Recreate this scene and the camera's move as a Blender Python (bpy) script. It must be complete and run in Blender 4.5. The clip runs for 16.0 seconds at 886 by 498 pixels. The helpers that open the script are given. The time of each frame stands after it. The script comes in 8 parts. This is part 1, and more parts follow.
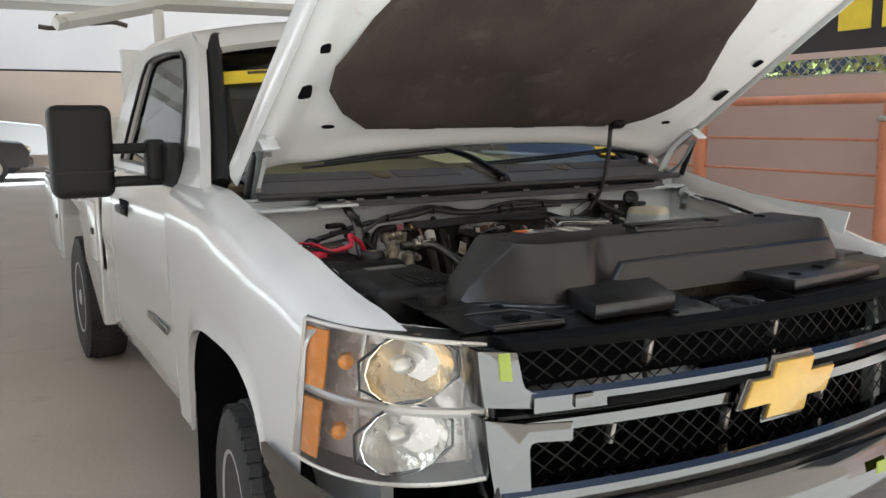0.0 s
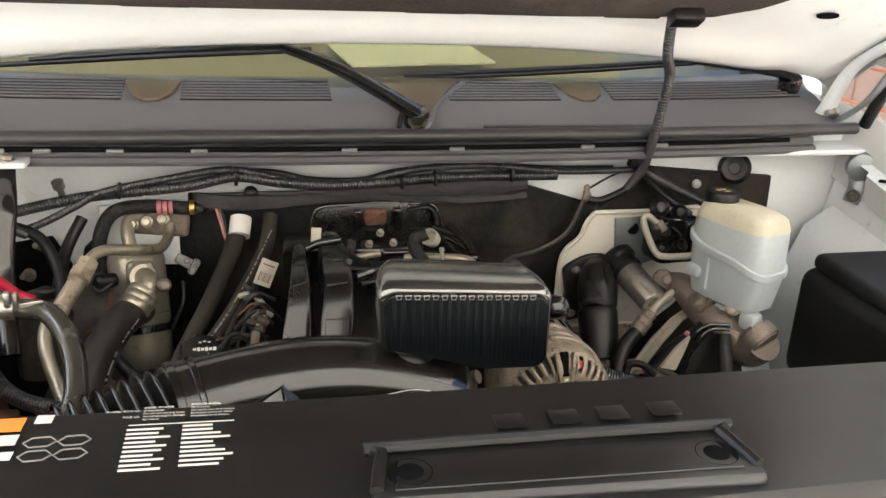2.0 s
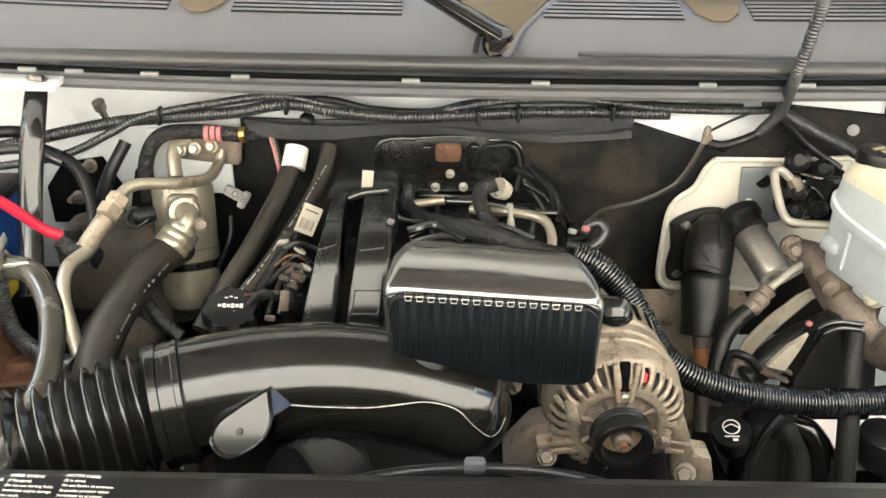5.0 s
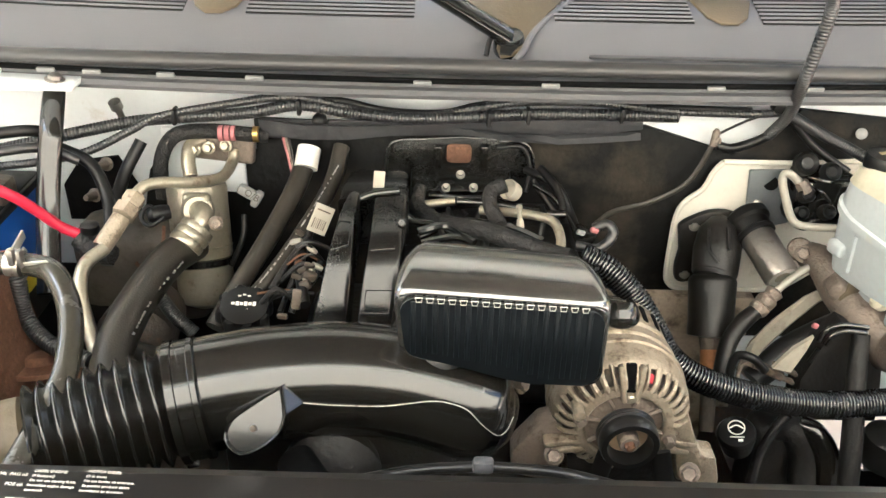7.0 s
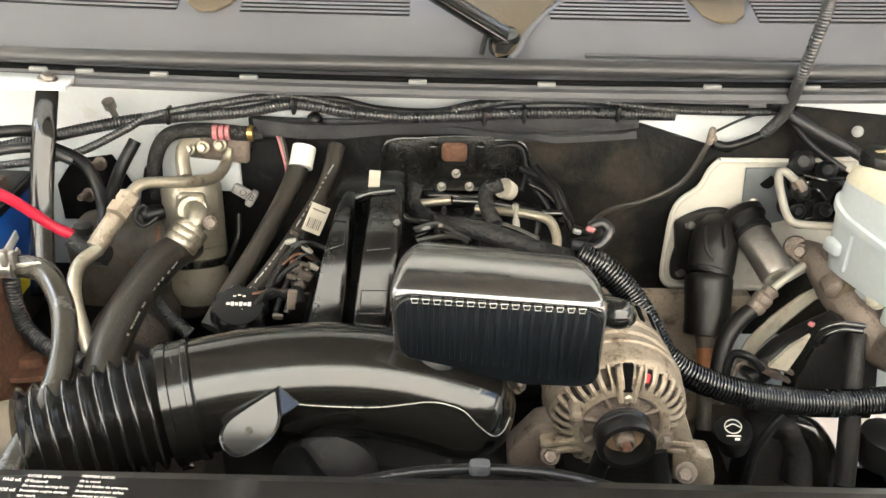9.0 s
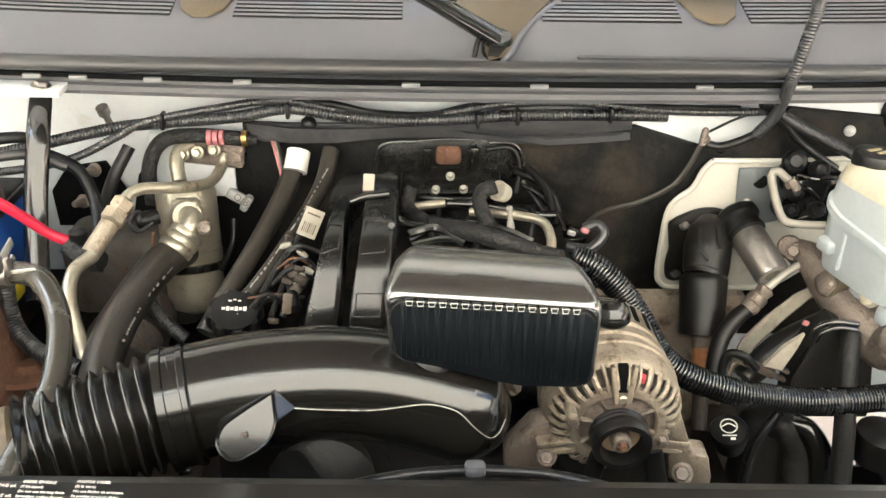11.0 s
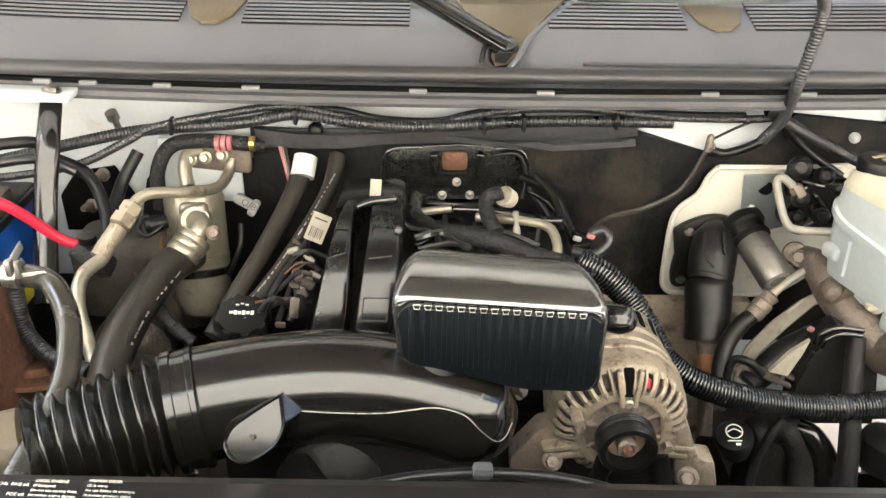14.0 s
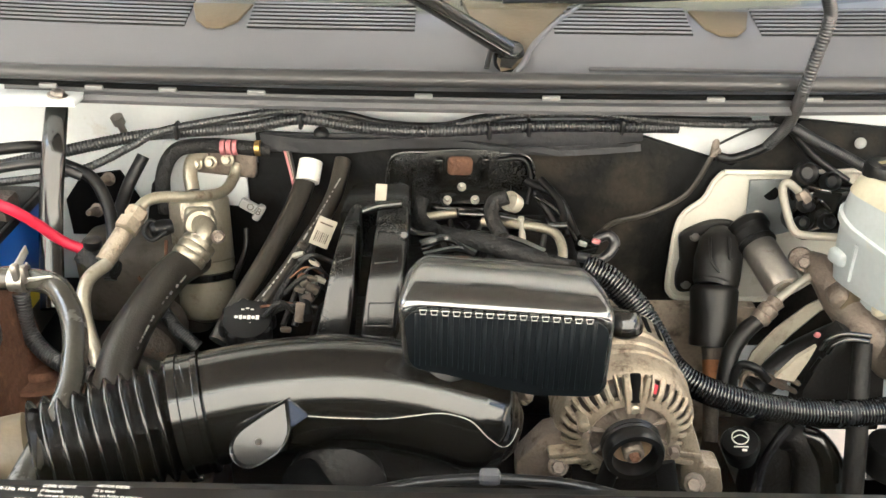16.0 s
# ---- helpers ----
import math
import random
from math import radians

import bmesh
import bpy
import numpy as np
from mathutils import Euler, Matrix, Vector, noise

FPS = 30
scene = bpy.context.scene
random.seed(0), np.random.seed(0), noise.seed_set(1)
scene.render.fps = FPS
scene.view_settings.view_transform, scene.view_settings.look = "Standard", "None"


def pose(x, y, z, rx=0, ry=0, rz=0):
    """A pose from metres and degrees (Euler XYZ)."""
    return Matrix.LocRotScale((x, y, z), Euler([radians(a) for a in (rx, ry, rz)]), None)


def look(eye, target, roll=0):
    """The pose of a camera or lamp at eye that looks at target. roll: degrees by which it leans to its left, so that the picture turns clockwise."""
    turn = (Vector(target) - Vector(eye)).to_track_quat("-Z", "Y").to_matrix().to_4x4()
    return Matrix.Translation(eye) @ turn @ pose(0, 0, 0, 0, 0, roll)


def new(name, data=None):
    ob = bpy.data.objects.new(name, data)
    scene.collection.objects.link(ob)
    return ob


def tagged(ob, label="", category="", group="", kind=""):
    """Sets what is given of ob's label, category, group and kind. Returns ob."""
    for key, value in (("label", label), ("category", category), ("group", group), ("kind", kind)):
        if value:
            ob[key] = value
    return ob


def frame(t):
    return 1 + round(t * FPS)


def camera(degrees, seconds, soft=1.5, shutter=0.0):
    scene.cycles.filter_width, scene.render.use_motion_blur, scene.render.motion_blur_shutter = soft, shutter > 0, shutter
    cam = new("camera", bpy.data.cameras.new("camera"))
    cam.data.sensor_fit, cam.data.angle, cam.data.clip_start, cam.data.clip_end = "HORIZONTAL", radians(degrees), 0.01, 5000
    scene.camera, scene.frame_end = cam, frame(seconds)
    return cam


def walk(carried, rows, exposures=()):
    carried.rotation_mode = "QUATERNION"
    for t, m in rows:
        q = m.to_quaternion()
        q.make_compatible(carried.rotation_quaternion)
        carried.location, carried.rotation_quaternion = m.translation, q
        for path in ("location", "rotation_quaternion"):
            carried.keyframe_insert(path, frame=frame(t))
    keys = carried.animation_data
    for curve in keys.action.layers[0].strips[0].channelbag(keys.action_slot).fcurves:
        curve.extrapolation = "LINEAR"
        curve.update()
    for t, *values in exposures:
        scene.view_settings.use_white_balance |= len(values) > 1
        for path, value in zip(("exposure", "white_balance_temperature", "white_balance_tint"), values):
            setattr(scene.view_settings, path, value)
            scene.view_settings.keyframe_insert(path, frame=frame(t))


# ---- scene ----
cam = camera(55.0, 16.0)
PATH = [
    (0, (-1.6037, -1.2188, 1.4925), (-0.3812, 0.9296, 1.1148), -0.50),
    (0.5, (-1.1925, -0.9195, 1.5010), (-0.0750, 1.2726, 1.0578), 0.41),
    (1, (-0.8187, -0.5923, 1.5172), (0.1425, 1.6480, 0.9633), 1.28),
    (1.5, (-0.4937, -0.3036, 1.5437), (0.2638, 1.9751, 0.8482), 1.92),
    (2, (-0.2325, -0.1126, 1.5676), (0.3063, 2.1696, 0.7018), 2.53),
    (2.5, (-0.1625, 0.0121, 1.5891), (0.2038, 2.2605, 0.5608), 2.78),
    (3, (-0.1112, 0.0825, 1.5976), (0.1150, 2.2980, 0.4617), 2.35),
    (3.5, (-0.0862, 0.0973, 1.5921), (0.0688, 2.2921, 0.4057), 2.07),
    (4, (-0.0650, 0.0925, 1.5985), (0.0400, 2.2777, 0.3875), 1.72),
    (6.5, (-0.0612, 0.0885, 1.6237), (-0.0337, 2.2520, 0.3697), 1.53),
    (7, (-0.0637, 0.0811, 1.6265), (-0.0400, 2.2446, 0.3725), 1.53),
    (7.5, (-0.0625, 0.0762, 1.6279), (-0.0425, 2.2396, 0.3739), 1.42),
    (8, (-0.0650, 0.0762, 1.6279), (-0.0387, 2.2383, 0.3715), 1.43),
    (8.5, (-0.0675, 0.0837, 1.6289), (-0.0375, 2.2419, 0.3676), 1.43),
    (9, (-0.0637, 0.0861, 1.6275), (-0.0275, 2.2443, 0.3662), 1.54),
    (11.5, (-0.0612, 0.0824, 1.6277), (-0.0150, 2.2472, 0.3774), 1.05),
    (12, (-0.0612, 0.0799, 1.6277), (-0.0162, 2.2448, 0.3787), 1.05),
    (12.5, (-0.0625, 0.0762, 1.6291), (-0.0200, 2.2424, 0.3813), 1.05),
    (13, (-0.0650, 0.0762, 1.6291), (-0.0250, 2.2450, 0.3850), 1.05),
    (13.5, (-0.0637, 0.0774, 1.6291), (-0.0300, 2.2503, 0.3923), 1.04),
    (14, (-0.0650, 0.0774, 1.6278), (-0.0300, 2.2504, 0.3948), 1.14),
    (14.5, (-0.0650, 0.0750, 1.6292), (-0.0287, 2.2518, 0.3985), 1.14),
    (15, (-0.0675, 0.0750, 1.6304), (-0.0350, 2.2533, 0.4034), 1.14),
    (15.5, (-0.0687, 0.0774, 1.6291), (-0.0350, 2.2571, 0.4058), 1.24),
    (16, (-0.0687, 0.0786, 1.6278), (-0.0412, 2.2583, 0.4057), 1.13),
]
# white balance and exposure follow the film camera as it moves in under the hood
EXPOSURES = [(0.0, 1.18, 4850, 1), (0.6, 1.48, 4880, 1), (1.1, 1.85, 4850, 0), (1.6, 2.55, 4850, 0), (2.1, 2.7, 5100, 2), (2.6, 3.0, 5300, 2), (3.2, 3.5, 5030, -1), (4.0, 3.8, 5020, -1), (16.0, 3.77, 5020, -1)]
walk(cam, [(t, look(eye, target, roll)) for t, eye, target, roll in PATH], EXPOSURES)

# ---- light: hazy sun and sky round an added, unseen carport roof ----
world = bpy.data.worlds.new("sky")
scene.world = world
world.use_nodes = True
wn = world.node_tree.nodes
sky = wn.new("ShaderNodeTexSky")
sky.sky_type, sky.sun_disc = "NISHITA", False
SUN_EL, SUN_AZ = radians(60), radians(300)
sky.sun_elevation, sky.sun_rotation = SUN_EL, SUN_AZ
sky.dust_density, sky.air_density, sky.ozone_density = 10.0, 0.4, 0.2
wn["Background"].inputs["Strength"].default_value = 0.09
world.node_tree.links.new(sky.outputs[0], wn["Background"].inputs["Color"])
sun = new("sun", bpy.data.lights.new("sun", "SUN"))
sun.data.energy, sun.data.angle, sun.data.color = 5.0, radians(0.6), (1.0, 0.94, 0.84)
sun_dir = Vector((math.sin(SUN_AZ) * math.cos(SUN_EL), math.cos(SUN_AZ) * math.cos(SUN_EL), math.sin(SUN_EL)))
sun.matrix_world = look(sun_dir * 60, (0, 0, 0))


# ---- materials ----
def surf(name, col, rough=0.5, metal=0.0, var=0.12, scale=6.0, fine=150.0, bump=0.05, coat=0.0, dirt=None, amount=0.0, rvar=0.12, spec=0.5, rand=0.0):
    """A surface with broad and fine variation, a little relief, and optional dirt."""
    m = bpy.data.materials.new(name)
    m.use_nodes = True
    n, l = m.node_tree.nodes, m.node_tree.links
    b = n["Principled BSDF"]
    tc = n.new("ShaderNodeTexCoord")
    big, small = n.new("ShaderNodeTexNoise"), n.new("ShaderNodeTexNoise")
    big.inputs["Scale"].default_value, big.inputs["Detail"].default_value = scale, 5
    small.inputs["Scale"].default_value, small.inputs["Detail"].default_value = fine, 3
    for t in (big, small):
        l.new(tc.outputs["Object"], t.inputs["Vector"])
    mix = n.new("ShaderNodeMix")
    mix.data_type = "RGBA"
    mix.inputs["A"].default_value = (*[c * (1 - var) for c in col], 1)
    mix.inputs["B"].default_value = (*[min(1, c * (1 + var)) for c in col], 1)
    add = n.new("ShaderNodeMath")
    add.operation = "MULTIPLY_ADD"
    add.inputs[1].default_value = 0.35
    l.new(small.outputs["Fac"], add.inputs[0])
    half = n.new("ShaderNodeMath")
    half.operation = "MULTIPLY"
    half.inputs[1].default_value = 0.65
    l.new(big.outputs["Fac"], half.inputs[0])
    l.new(half.outputs[0], add.inputs[2])
    spread = n.new("ShaderNodeMapRange")
    spread.inputs["From Min"].default_value, spread.inputs["From Max"].default_value = 0.32, 0.68
    l.new(add.outputs[0], spread.inputs["Value"])
    l.new(spread.outputs[0], mix.inputs["Factor"])
    out = mix.outputs["Result"]
    if rand:
        info, vary = n.new("ShaderNodeObjectInfo"), n.new("ShaderNodeHueSaturation")
        rng = n.new("ShaderNodeMapRange")
        rng.inputs["To Min"].default_value, rng.inputs["To Max"].default_value = 1 - rand, 1 + rand
        l.new(info.outputs["Random"], rng.inputs["Value"])
        l.new(rng.outputs[0], vary.inputs["Value"])
        l.new(out, vary.inputs["Color"])
        out = vary.outputs["Color"]
    rmap = n.new("ShaderNodeMapRange")
    rmap.inputs["To Min"].default_value, rmap.inputs["To Max"].default_value = max(0.02, rough - rvar / 2), min(1, rough + rvar / 2)
    l.new(spread.outputs[0], rmap.inputs["Value"])
    rough_out = rmap.outputs[0]
    if dirt:
        spot = n.new("ShaderNodeTexNoise")
        spot.inputs["Scale"].default_value, spot.inputs["Detail"].default_value, spot.inputs["Roughness"].default_value = scale * 2.3, 8, 0.65
        l.new(tc.outputs["Object"], spot.inputs["Vector"])
        step = n.new("ShaderNodeMapRange")
        step.inputs["From Min"].default_value, step.inputs["From Max"].default_value = 0.66 - amount * 0.35, 0.82 - amount * 0.3
        l.new(spot.outputs["Fac"], step.inputs["Value"])
        over = n.new("ShaderNodeMix")
        over.data_type = "RGBA"
        over.inputs["B"].default_value = (*dirt, 1)
        l.new(out, over.inputs["A"])
        l.new(step.outputs[0], over.inputs["Factor"])
        out = over.outputs["Result"]
        rr = n.new("ShaderNodeMix")
        rr.inputs["B"].default_value = 0.85
        l.new(step.outputs[0], rr.inputs["Factor"])
        l.new(rough_out, rr.inputs["A"])
        rough_out = rr.outputs["Result"]
    l.new(out, b.inputs["Base Color"])
    l.new(rough_out, b.inputs["Roughness"])
    b.inputs["Metallic"].default_value = metal
    b.inputs["Specular IOR Level"].default_value = spec
    b.inputs["Coat Weight"].default_value, b.inputs["Coat Roughness"].default_value = coat, 0.06
    if bump:
        bp = n.new("ShaderNodeBump")
        bp.inputs["Strength"].default_value, bp.inputs["Distance"].default_value = bump, 0.01
        l.new(small.outputs["Fac"], bp.inputs["Height"])
        l.new(bp.outputs[0], b.inputs["Normal"])
    return m


def glassy(name, col=(1, 1, 1), rough=0.02, ior=1.45):
    m = bpy.data.materials.new(name)
    m.use_nodes = True
    b = m.node_tree.nodes["Principled BSDF"]
    b.inputs["Base Color"].default_value, b.inputs["Roughness"].default_value = (*col, 1), rough
    b.inputs["Transmission Weight"].default_value, b.inputs["IOR"].default_value = 1.0, ior
    return m


PAINT = surf("white_paint", (0.64, 0.64, 0.63), 0.2, var=0.015, scale=2, bump=0.01, coat=0.8, rvar=0.05)
PAINT_IN = surf("inner_white_paint", (0.72, 0.75, 0.765), 0.36, var=0.05, scale=5, bump=0.02, coat=0.2, dirt=(0.42, 0.36, 0.28), amount=0.12)
HOOD_IN = surf("hood_white_paint", (0.86, 0.86, 0.84), 0.35, var=0.03, scale=4, bump=0.02, coat=0.3, dirt=(0.62, 0.56, 0.46), amount=0.06)
PAD = surf("hood_pad_felt", (0.06, 0.048, 0.04), 0.9, var=0.42, scale=3.2, fine=220, bump=0.3, dirt=(0.1, 0.082, 0.067), amount=0.26, spec=0.25)
CHROME = surf("chrome", (0.17, 0.17, 0.168), 0.08, 1.0, var=0.03, scale=5, bump=0.0, rvar=0.06)
GOLD = surf("gold_emblem", (0.5, 0.32, 0.045), 0.35, 0.35, var=0.1, scale=20, bump=0.05, coat=0.6)
PLASTIC = surf("dark_plastic", (0.008, 0.0077, 0.007), 0.5, var=0.15, scale=7, fine=500, bump=0.12, dirt=(0.022, 0.019, 0.016), amount=0.1, spec=0.3)
COWL = surf("cowl_plastic", (0.142, 0.143, 0.156), 0.55, var=0.08, scale=5, fine=600, bump=0.12, dirt=(0.18, 0.17, 0.165), amount=0.12)
COVER = surf("cover_plastic", (0.0078, 0.0074, 0.0066), 0.32, var=0.16, scale=4, fine=700, bump=0.03, dirt=(0.019, 0.0165, 0.014), amount=0.14, spec=0.58, rvar=0.12)
GLOSS = surf("dressed_black_plastic", (0.0095, 0.0092, 0.0078), 0.15, var=0.25, scale=7, fine=400, bump=0.004, rvar=0.1, coat=0.3, spec=0.7)
SHINE = surf("wet_look_black_plastic", (0.026, 0.0255, 0.0235), 0.26, var=0.1, scale=9, fine=60, bump=0.0, rvar=0.02, coat=1.0, spec=1.0)
SHINE.node_tree.nodes["Principled BSDF"].inputs["Coat IOR"].default_value = 2.3
SATIN = surf("clean_black_plastic", (0.009, 0.0088, 0.0078), 0.26, var=0.25, scale=8, fine=400, bump=0.002, rvar=0.12, coat=0.2, spec=0.6)
COPPER = surf("rust_brown_shaft", (0.3, 0.13, 0.05), 0.6, 0.3, var=0.25, scale=30, bump=0.15, dirt=(0.12, 0.06, 0.03), amount=0.3)
GREYHOSE = surf("worn_grey_hose", (0.04, 0.037, 0.029), 0.24, var=0.2, scale=12, fine=300, bump=0.02, dirt=(0.08, 0.074, 0.06), amount=0.1, spec=0.7)
BLOCK = surf("grimy_iron", (0.011, 0.0097, 0.0085), 0.6, 0.2, var=0.3, scale=18, bump=0.2, dirt=(0.03, 0.024, 0.018), amount=0.25)
HAZE = surf("lamp_back", (0.86, 0.83, 0.79), 0.26, 0.3, var=0.06, scale=30, fine=34, bump=0.3)
PALE = surf("pale_paper", (0.78, 0.78, 0.55), 0.7, var=0.04, scale=10, bump=0.02)
CLIPGREY = surf("grey_clip", (0.2, 0.2, 0.2), 0.5, var=0.1, scale=10, bump=0.02)
TINT = glassy("tinted_glass", (0.1, 0.11, 0.1))
DUSK = surf("dark_tinted_glass", (0.012, 0.013, 0.012), 0.06, var=0.1, scale=5, bump=0.0, rvar=0.02)
# tan reflection inside the pulley, put into the dish's colour
DISH = surf("tan_reflection_dish", (0.55, 0.4, 0.25), 0.5, 0.2, var=0.15, scale=20, bump=0.05)
RIBBED = surf("satin_black_plastic", (0.006, 0.0075, 0.009), 0.32, var=0.1, scale=9, fine=260, bump=0.0, rvar=0.05, spec=0.4)
RUBBER = surf("black_rubber", (0.007, 0.0068, 0.0065), 0.38, var=0.3, scale=14, fine=300, bump=0.06, dirt=(0.019, 0.0165, 0.014), amount=0.12, spec=0.42)
HOSE = surf("hose_rubber", (0.033, 0.0295, 0.0235), 0.36, var=0.25, scale=18, fine=400, bump=0.08, dirt=(0.07, 0.06, 0.048), amount=0.2)
LOOM = surf("loom_conduit", (0.026, 0.026, 0.027), 0.32, var=0.2, scale=20, fine=120, bump=0.0, dirt=(0.06, 0.056, 0.05), amount=0.08, spec=0.8)
TAPE = surf("cloth_tape", (0.013, 0.0122, 0.0115), 0.6, var=0.4, scale=40, fine=200, bump=0.5)
MAT = surf("firewall_mat", (0.005, 0.005, 0.0047), 0.55, var=0.4, scale=2.2, fine=90, bump=0.2, dirt=(0.044, 0.0365, 0.027), amount=0.43, spec=0.17)
ALU = surf("cast_aluminium", (0.345, 0.292, 0.22), 0.42, 0.45, var=0.26, scale=26, fine=320, bump=0.2, dirt=(0.13, 0.095, 0.065), amount=0.34)
CAN = surf("drawn_aluminium", (0.375, 0.345, 0.27), 0.34, 0.65, var=0.15, scale=16, fine=200, bump=0.08, dirt=(0.2, 0.155, 0.11), amount=0.25)
STEEL = surf("zinc_steel", (0.4, 0.375, 0.34), 0.35, 0.9, var=0.15, scale=20, bump=0.08, dirt=(0.25, 0.2, 0.15), amount=0.12)
IRON = surf("dark_iron", (0.1, 0.085, 0.07), 0.6, 0.4, var=0.3, scale=18, bump=0.3, dirt=(0.17, 0.11, 0.07), amount=0.35)
RUST = surf("rusty_steel", (0.13, 0.07, 0.045), 0.85, 0.1, var=0.35, scale=20, bump=0.35, dirt=(0.2, 0.11, 0.065), amount=0.4, spec=0.2)
BRASS = surf("brass", (0.6, 0.4, 0.13), 0.35, 0.9, var=0.15, scale=20, bump=0.05)
RESERVOIR = surf("milky_plastic", (0.53, 0.575, 0.595), 0.32, var=0.08, scale=9, bump=0.03, dirt=(0.6, 0.56, 0.42), amount=0.16)
WHITE = surf("white_plastic", (0.75, 0.74, 0.7), 0.45, var=0.06, scale=20, bump=0.02)
RED = surf("red_insulation", (0.5, 0.016, 0.05), 0.4, var=0.15, scale=20, bump=0.03)
PINK = surf("pink_tape", (0.42, 0.16, 0.17), 0.5, var=0.2, scale=60, bump=0.05)
BLUE = surf("blue_label", (0.02, 0.09, 0.4), 0.35, var=0.1, scale=10, bump=0.02)
YELLOW = surf("yellow_print", (0.8, 0.62, 0.02), 0.5, var=0.08, scale=10, bump=0.02)
LIME = surf("lime_sticker", (0.3, 0.36, 0.05), 0.5, var=0.08, scale=10, bump=0.02)
ORANGE = surf("orange_print", (0.85, 0.25, 0.02), 0.5, var=0.06, scale=20, bump=0.02)
PRINT = surf("light_print", (0.68, 0.66, 0.6), 0.6, var=0.08, scale=30, bump=0.0)
GREY_INK = surf("grey_print", (0.19, 0.18, 0.165), 0.6, var=0.1, scale=30, bump=0.0)
RED_INK = surf("red_print", (0.5, 0.03, 0.05), 0.5, var=0.1, scale=30, bump=0.0)
# near-black for black parts, and for shade painted into gaps and openings
DARK = surf("black_parts_and_shade", (0.004, 0.004, 0.004), 0.85, var=0.3, scale=9, bump=0.1, spec=0.08)
TYRE = surf("tyre_rubber", (0.025, 0.024, 0.023), 0.75, var=0.25, scale=12, fine=120, bump=0.2, dirt=(0.07, 0.06, 0.05), amount=0.3)
AMBER = surf("amber_lens", (1.0, 0.34, 0.006), 0.25, var=0.1, scale=30, bump=0.06, coat=0.2)
REFLECTOR = surf("lamp_reflector", (0.95, 0.83, 0.6), 0.12, 1.0, var=0.05, scale=30, fine=45, bump=0.3)
BOWL = surf("cool_lamp_reflector", (0.9, 0.91, 0.9), 0.12, 1.0, var=0.05, scale=30, fine=45, bump=0.3)
BEZEL = surf("lamp_bezel", (0.62, 0.6, 0.55), 0.32, 0.6, var=0.02, scale=12, bump=0.0)
CONCRETE = surf("concrete", (0.5, 0.445, 0.375), 0.75, var=0.1, scale=1.1, fine=45, bump=0.12, dirt=(0.36, 0.31, 0.25), amount=0.18)
STUCCO = surf("tan_stucco", (0.58, 0.48, 0.37), 0.9, var=0.06, scale=0.8, fine=60, bump=0.2)
CREAM = surf("cream_fascia", (0.72, 0.69, 0.66), 0.8, var=0.04, scale=0.8, fine=60, bump=0.1)
PIPE = surf("orange_pipe_paint", (0.62, 0.25, 0.13), 0.5, var=0.12, scale=8, bump=0.05, dirt=(0.36, 0.14, 0.07), amount=0.2)
SCREEN = surf("pinkish_screen", (0.6, 0.46, 0.4), 0.85, var=0.08, scale=1.5, fine=300, bump=0.3)
BANNER = surf("dark_banner", (0.03, 0.027, 0.025), 0.6, var=0.2, scale=3, bump=0.05)
GALV = surf("galvanised_wire", (0.5, 0.5, 0.46), 0.5, 0.6, var=0.15, scale=30, bump=0.0)
LEAF = surf("hedge_leaf", (0.3, 0.34, 0.08), 0.6, var=0.4, scale=12, bump=0.1)
ROOF = surf("roof_sheet", (0.45, 0.44, 0.41), 0.6, 0.2, var=0.05, scale=2, bump=0.03)
RACK = surf("rack_white_paint", (0.62, 0.61, 0.57), 0.45, var=0.06, scale=5, bump=0.05, dirt=(0.35, 0.3, 0.24), amount=0.15)
DASH = surf("tan_dash", (0.3, 0.26, 0.15), 0.7, var=0.1, scale=5, bump=0.1)
GLASS = glassy("windshield_glass", (0.88, 0.9, 0.75))
LENS = glassy("lamp_lens", (1, 1, 1), 0.03)
GREYMAT = surf("dusty_mat_strip", (0.03, 0.0305, 0.033), 0.55, var=0.3, scale=9, fine=60, bump=0.25, dirt=(0.07, 0.067, 0.064), amount=0.3)
ZINC = surf("blue_grey_zinc", (0.26, 0.28, 0.29), 0.38, 0.6, var=0.1, scale=14, bump=0.05, dirt=(0.16, 0.155, 0.14), amount=0.15)
TANPIPE = surf("matte_tan_pipe", (0.36, 0.34, 0.29), 0.5, 0.25, var=0.12, scale=25, bump=0.05)
CASTING = surf("stained_casting", (0.22, 0.183, 0.15), 0.5, 0.4, var=0.25, scale=24, fine=250, bump=0.25, dirt=(0.11, 0.075, 0.055), amount=0.3)
# tan of small parts, and of the reflection painted into the vent notches
TAN = surf("tan_parts_and_reflection", (0.12, 0.094, 0.056), 0.5, var=0.15, scale=9, bump=0.08)
BOOT = surf("dusty_boot_rubber", (0.009, 0.008, 0.007), 0.4, var=0.3, scale=12, fine=260, bump=0.05, dirt=(0.026, 0.021, 0.016), amount=0.18, spec=0.4)
DULL = surf("dull_label", (0.12, 0.115, 0.1), 0.7, var=0.1, scale=12, bump=0.02)
GREYWHITE = surf("pale_grey_plastic", (0.29, 0.29, 0.285), 0.45, var=0.12, scale=20, bump=0.03)
BELT = surf("pulley_black", (0.009, 0.0088, 0.0085), 0.32, var=0.2, scale=14, fine=300, bump=0.03, spec=0.5)
RIM = surf("silver_wheel_paint", (0.5, 0.5, 0.49), 0.4, 0.5, var=0.08, scale=12, bump=0.05, dirt=(0.2, 0.18, 0.15), amount=0.15)
# tan of the added unseen walls, chosen for warm bounce
WALLTAN = surf("bounce_wall_tan", (0.54, 0.455, 0.355), 0.9, var=0.08, scale=0.6, fine=60, bump=0.2)
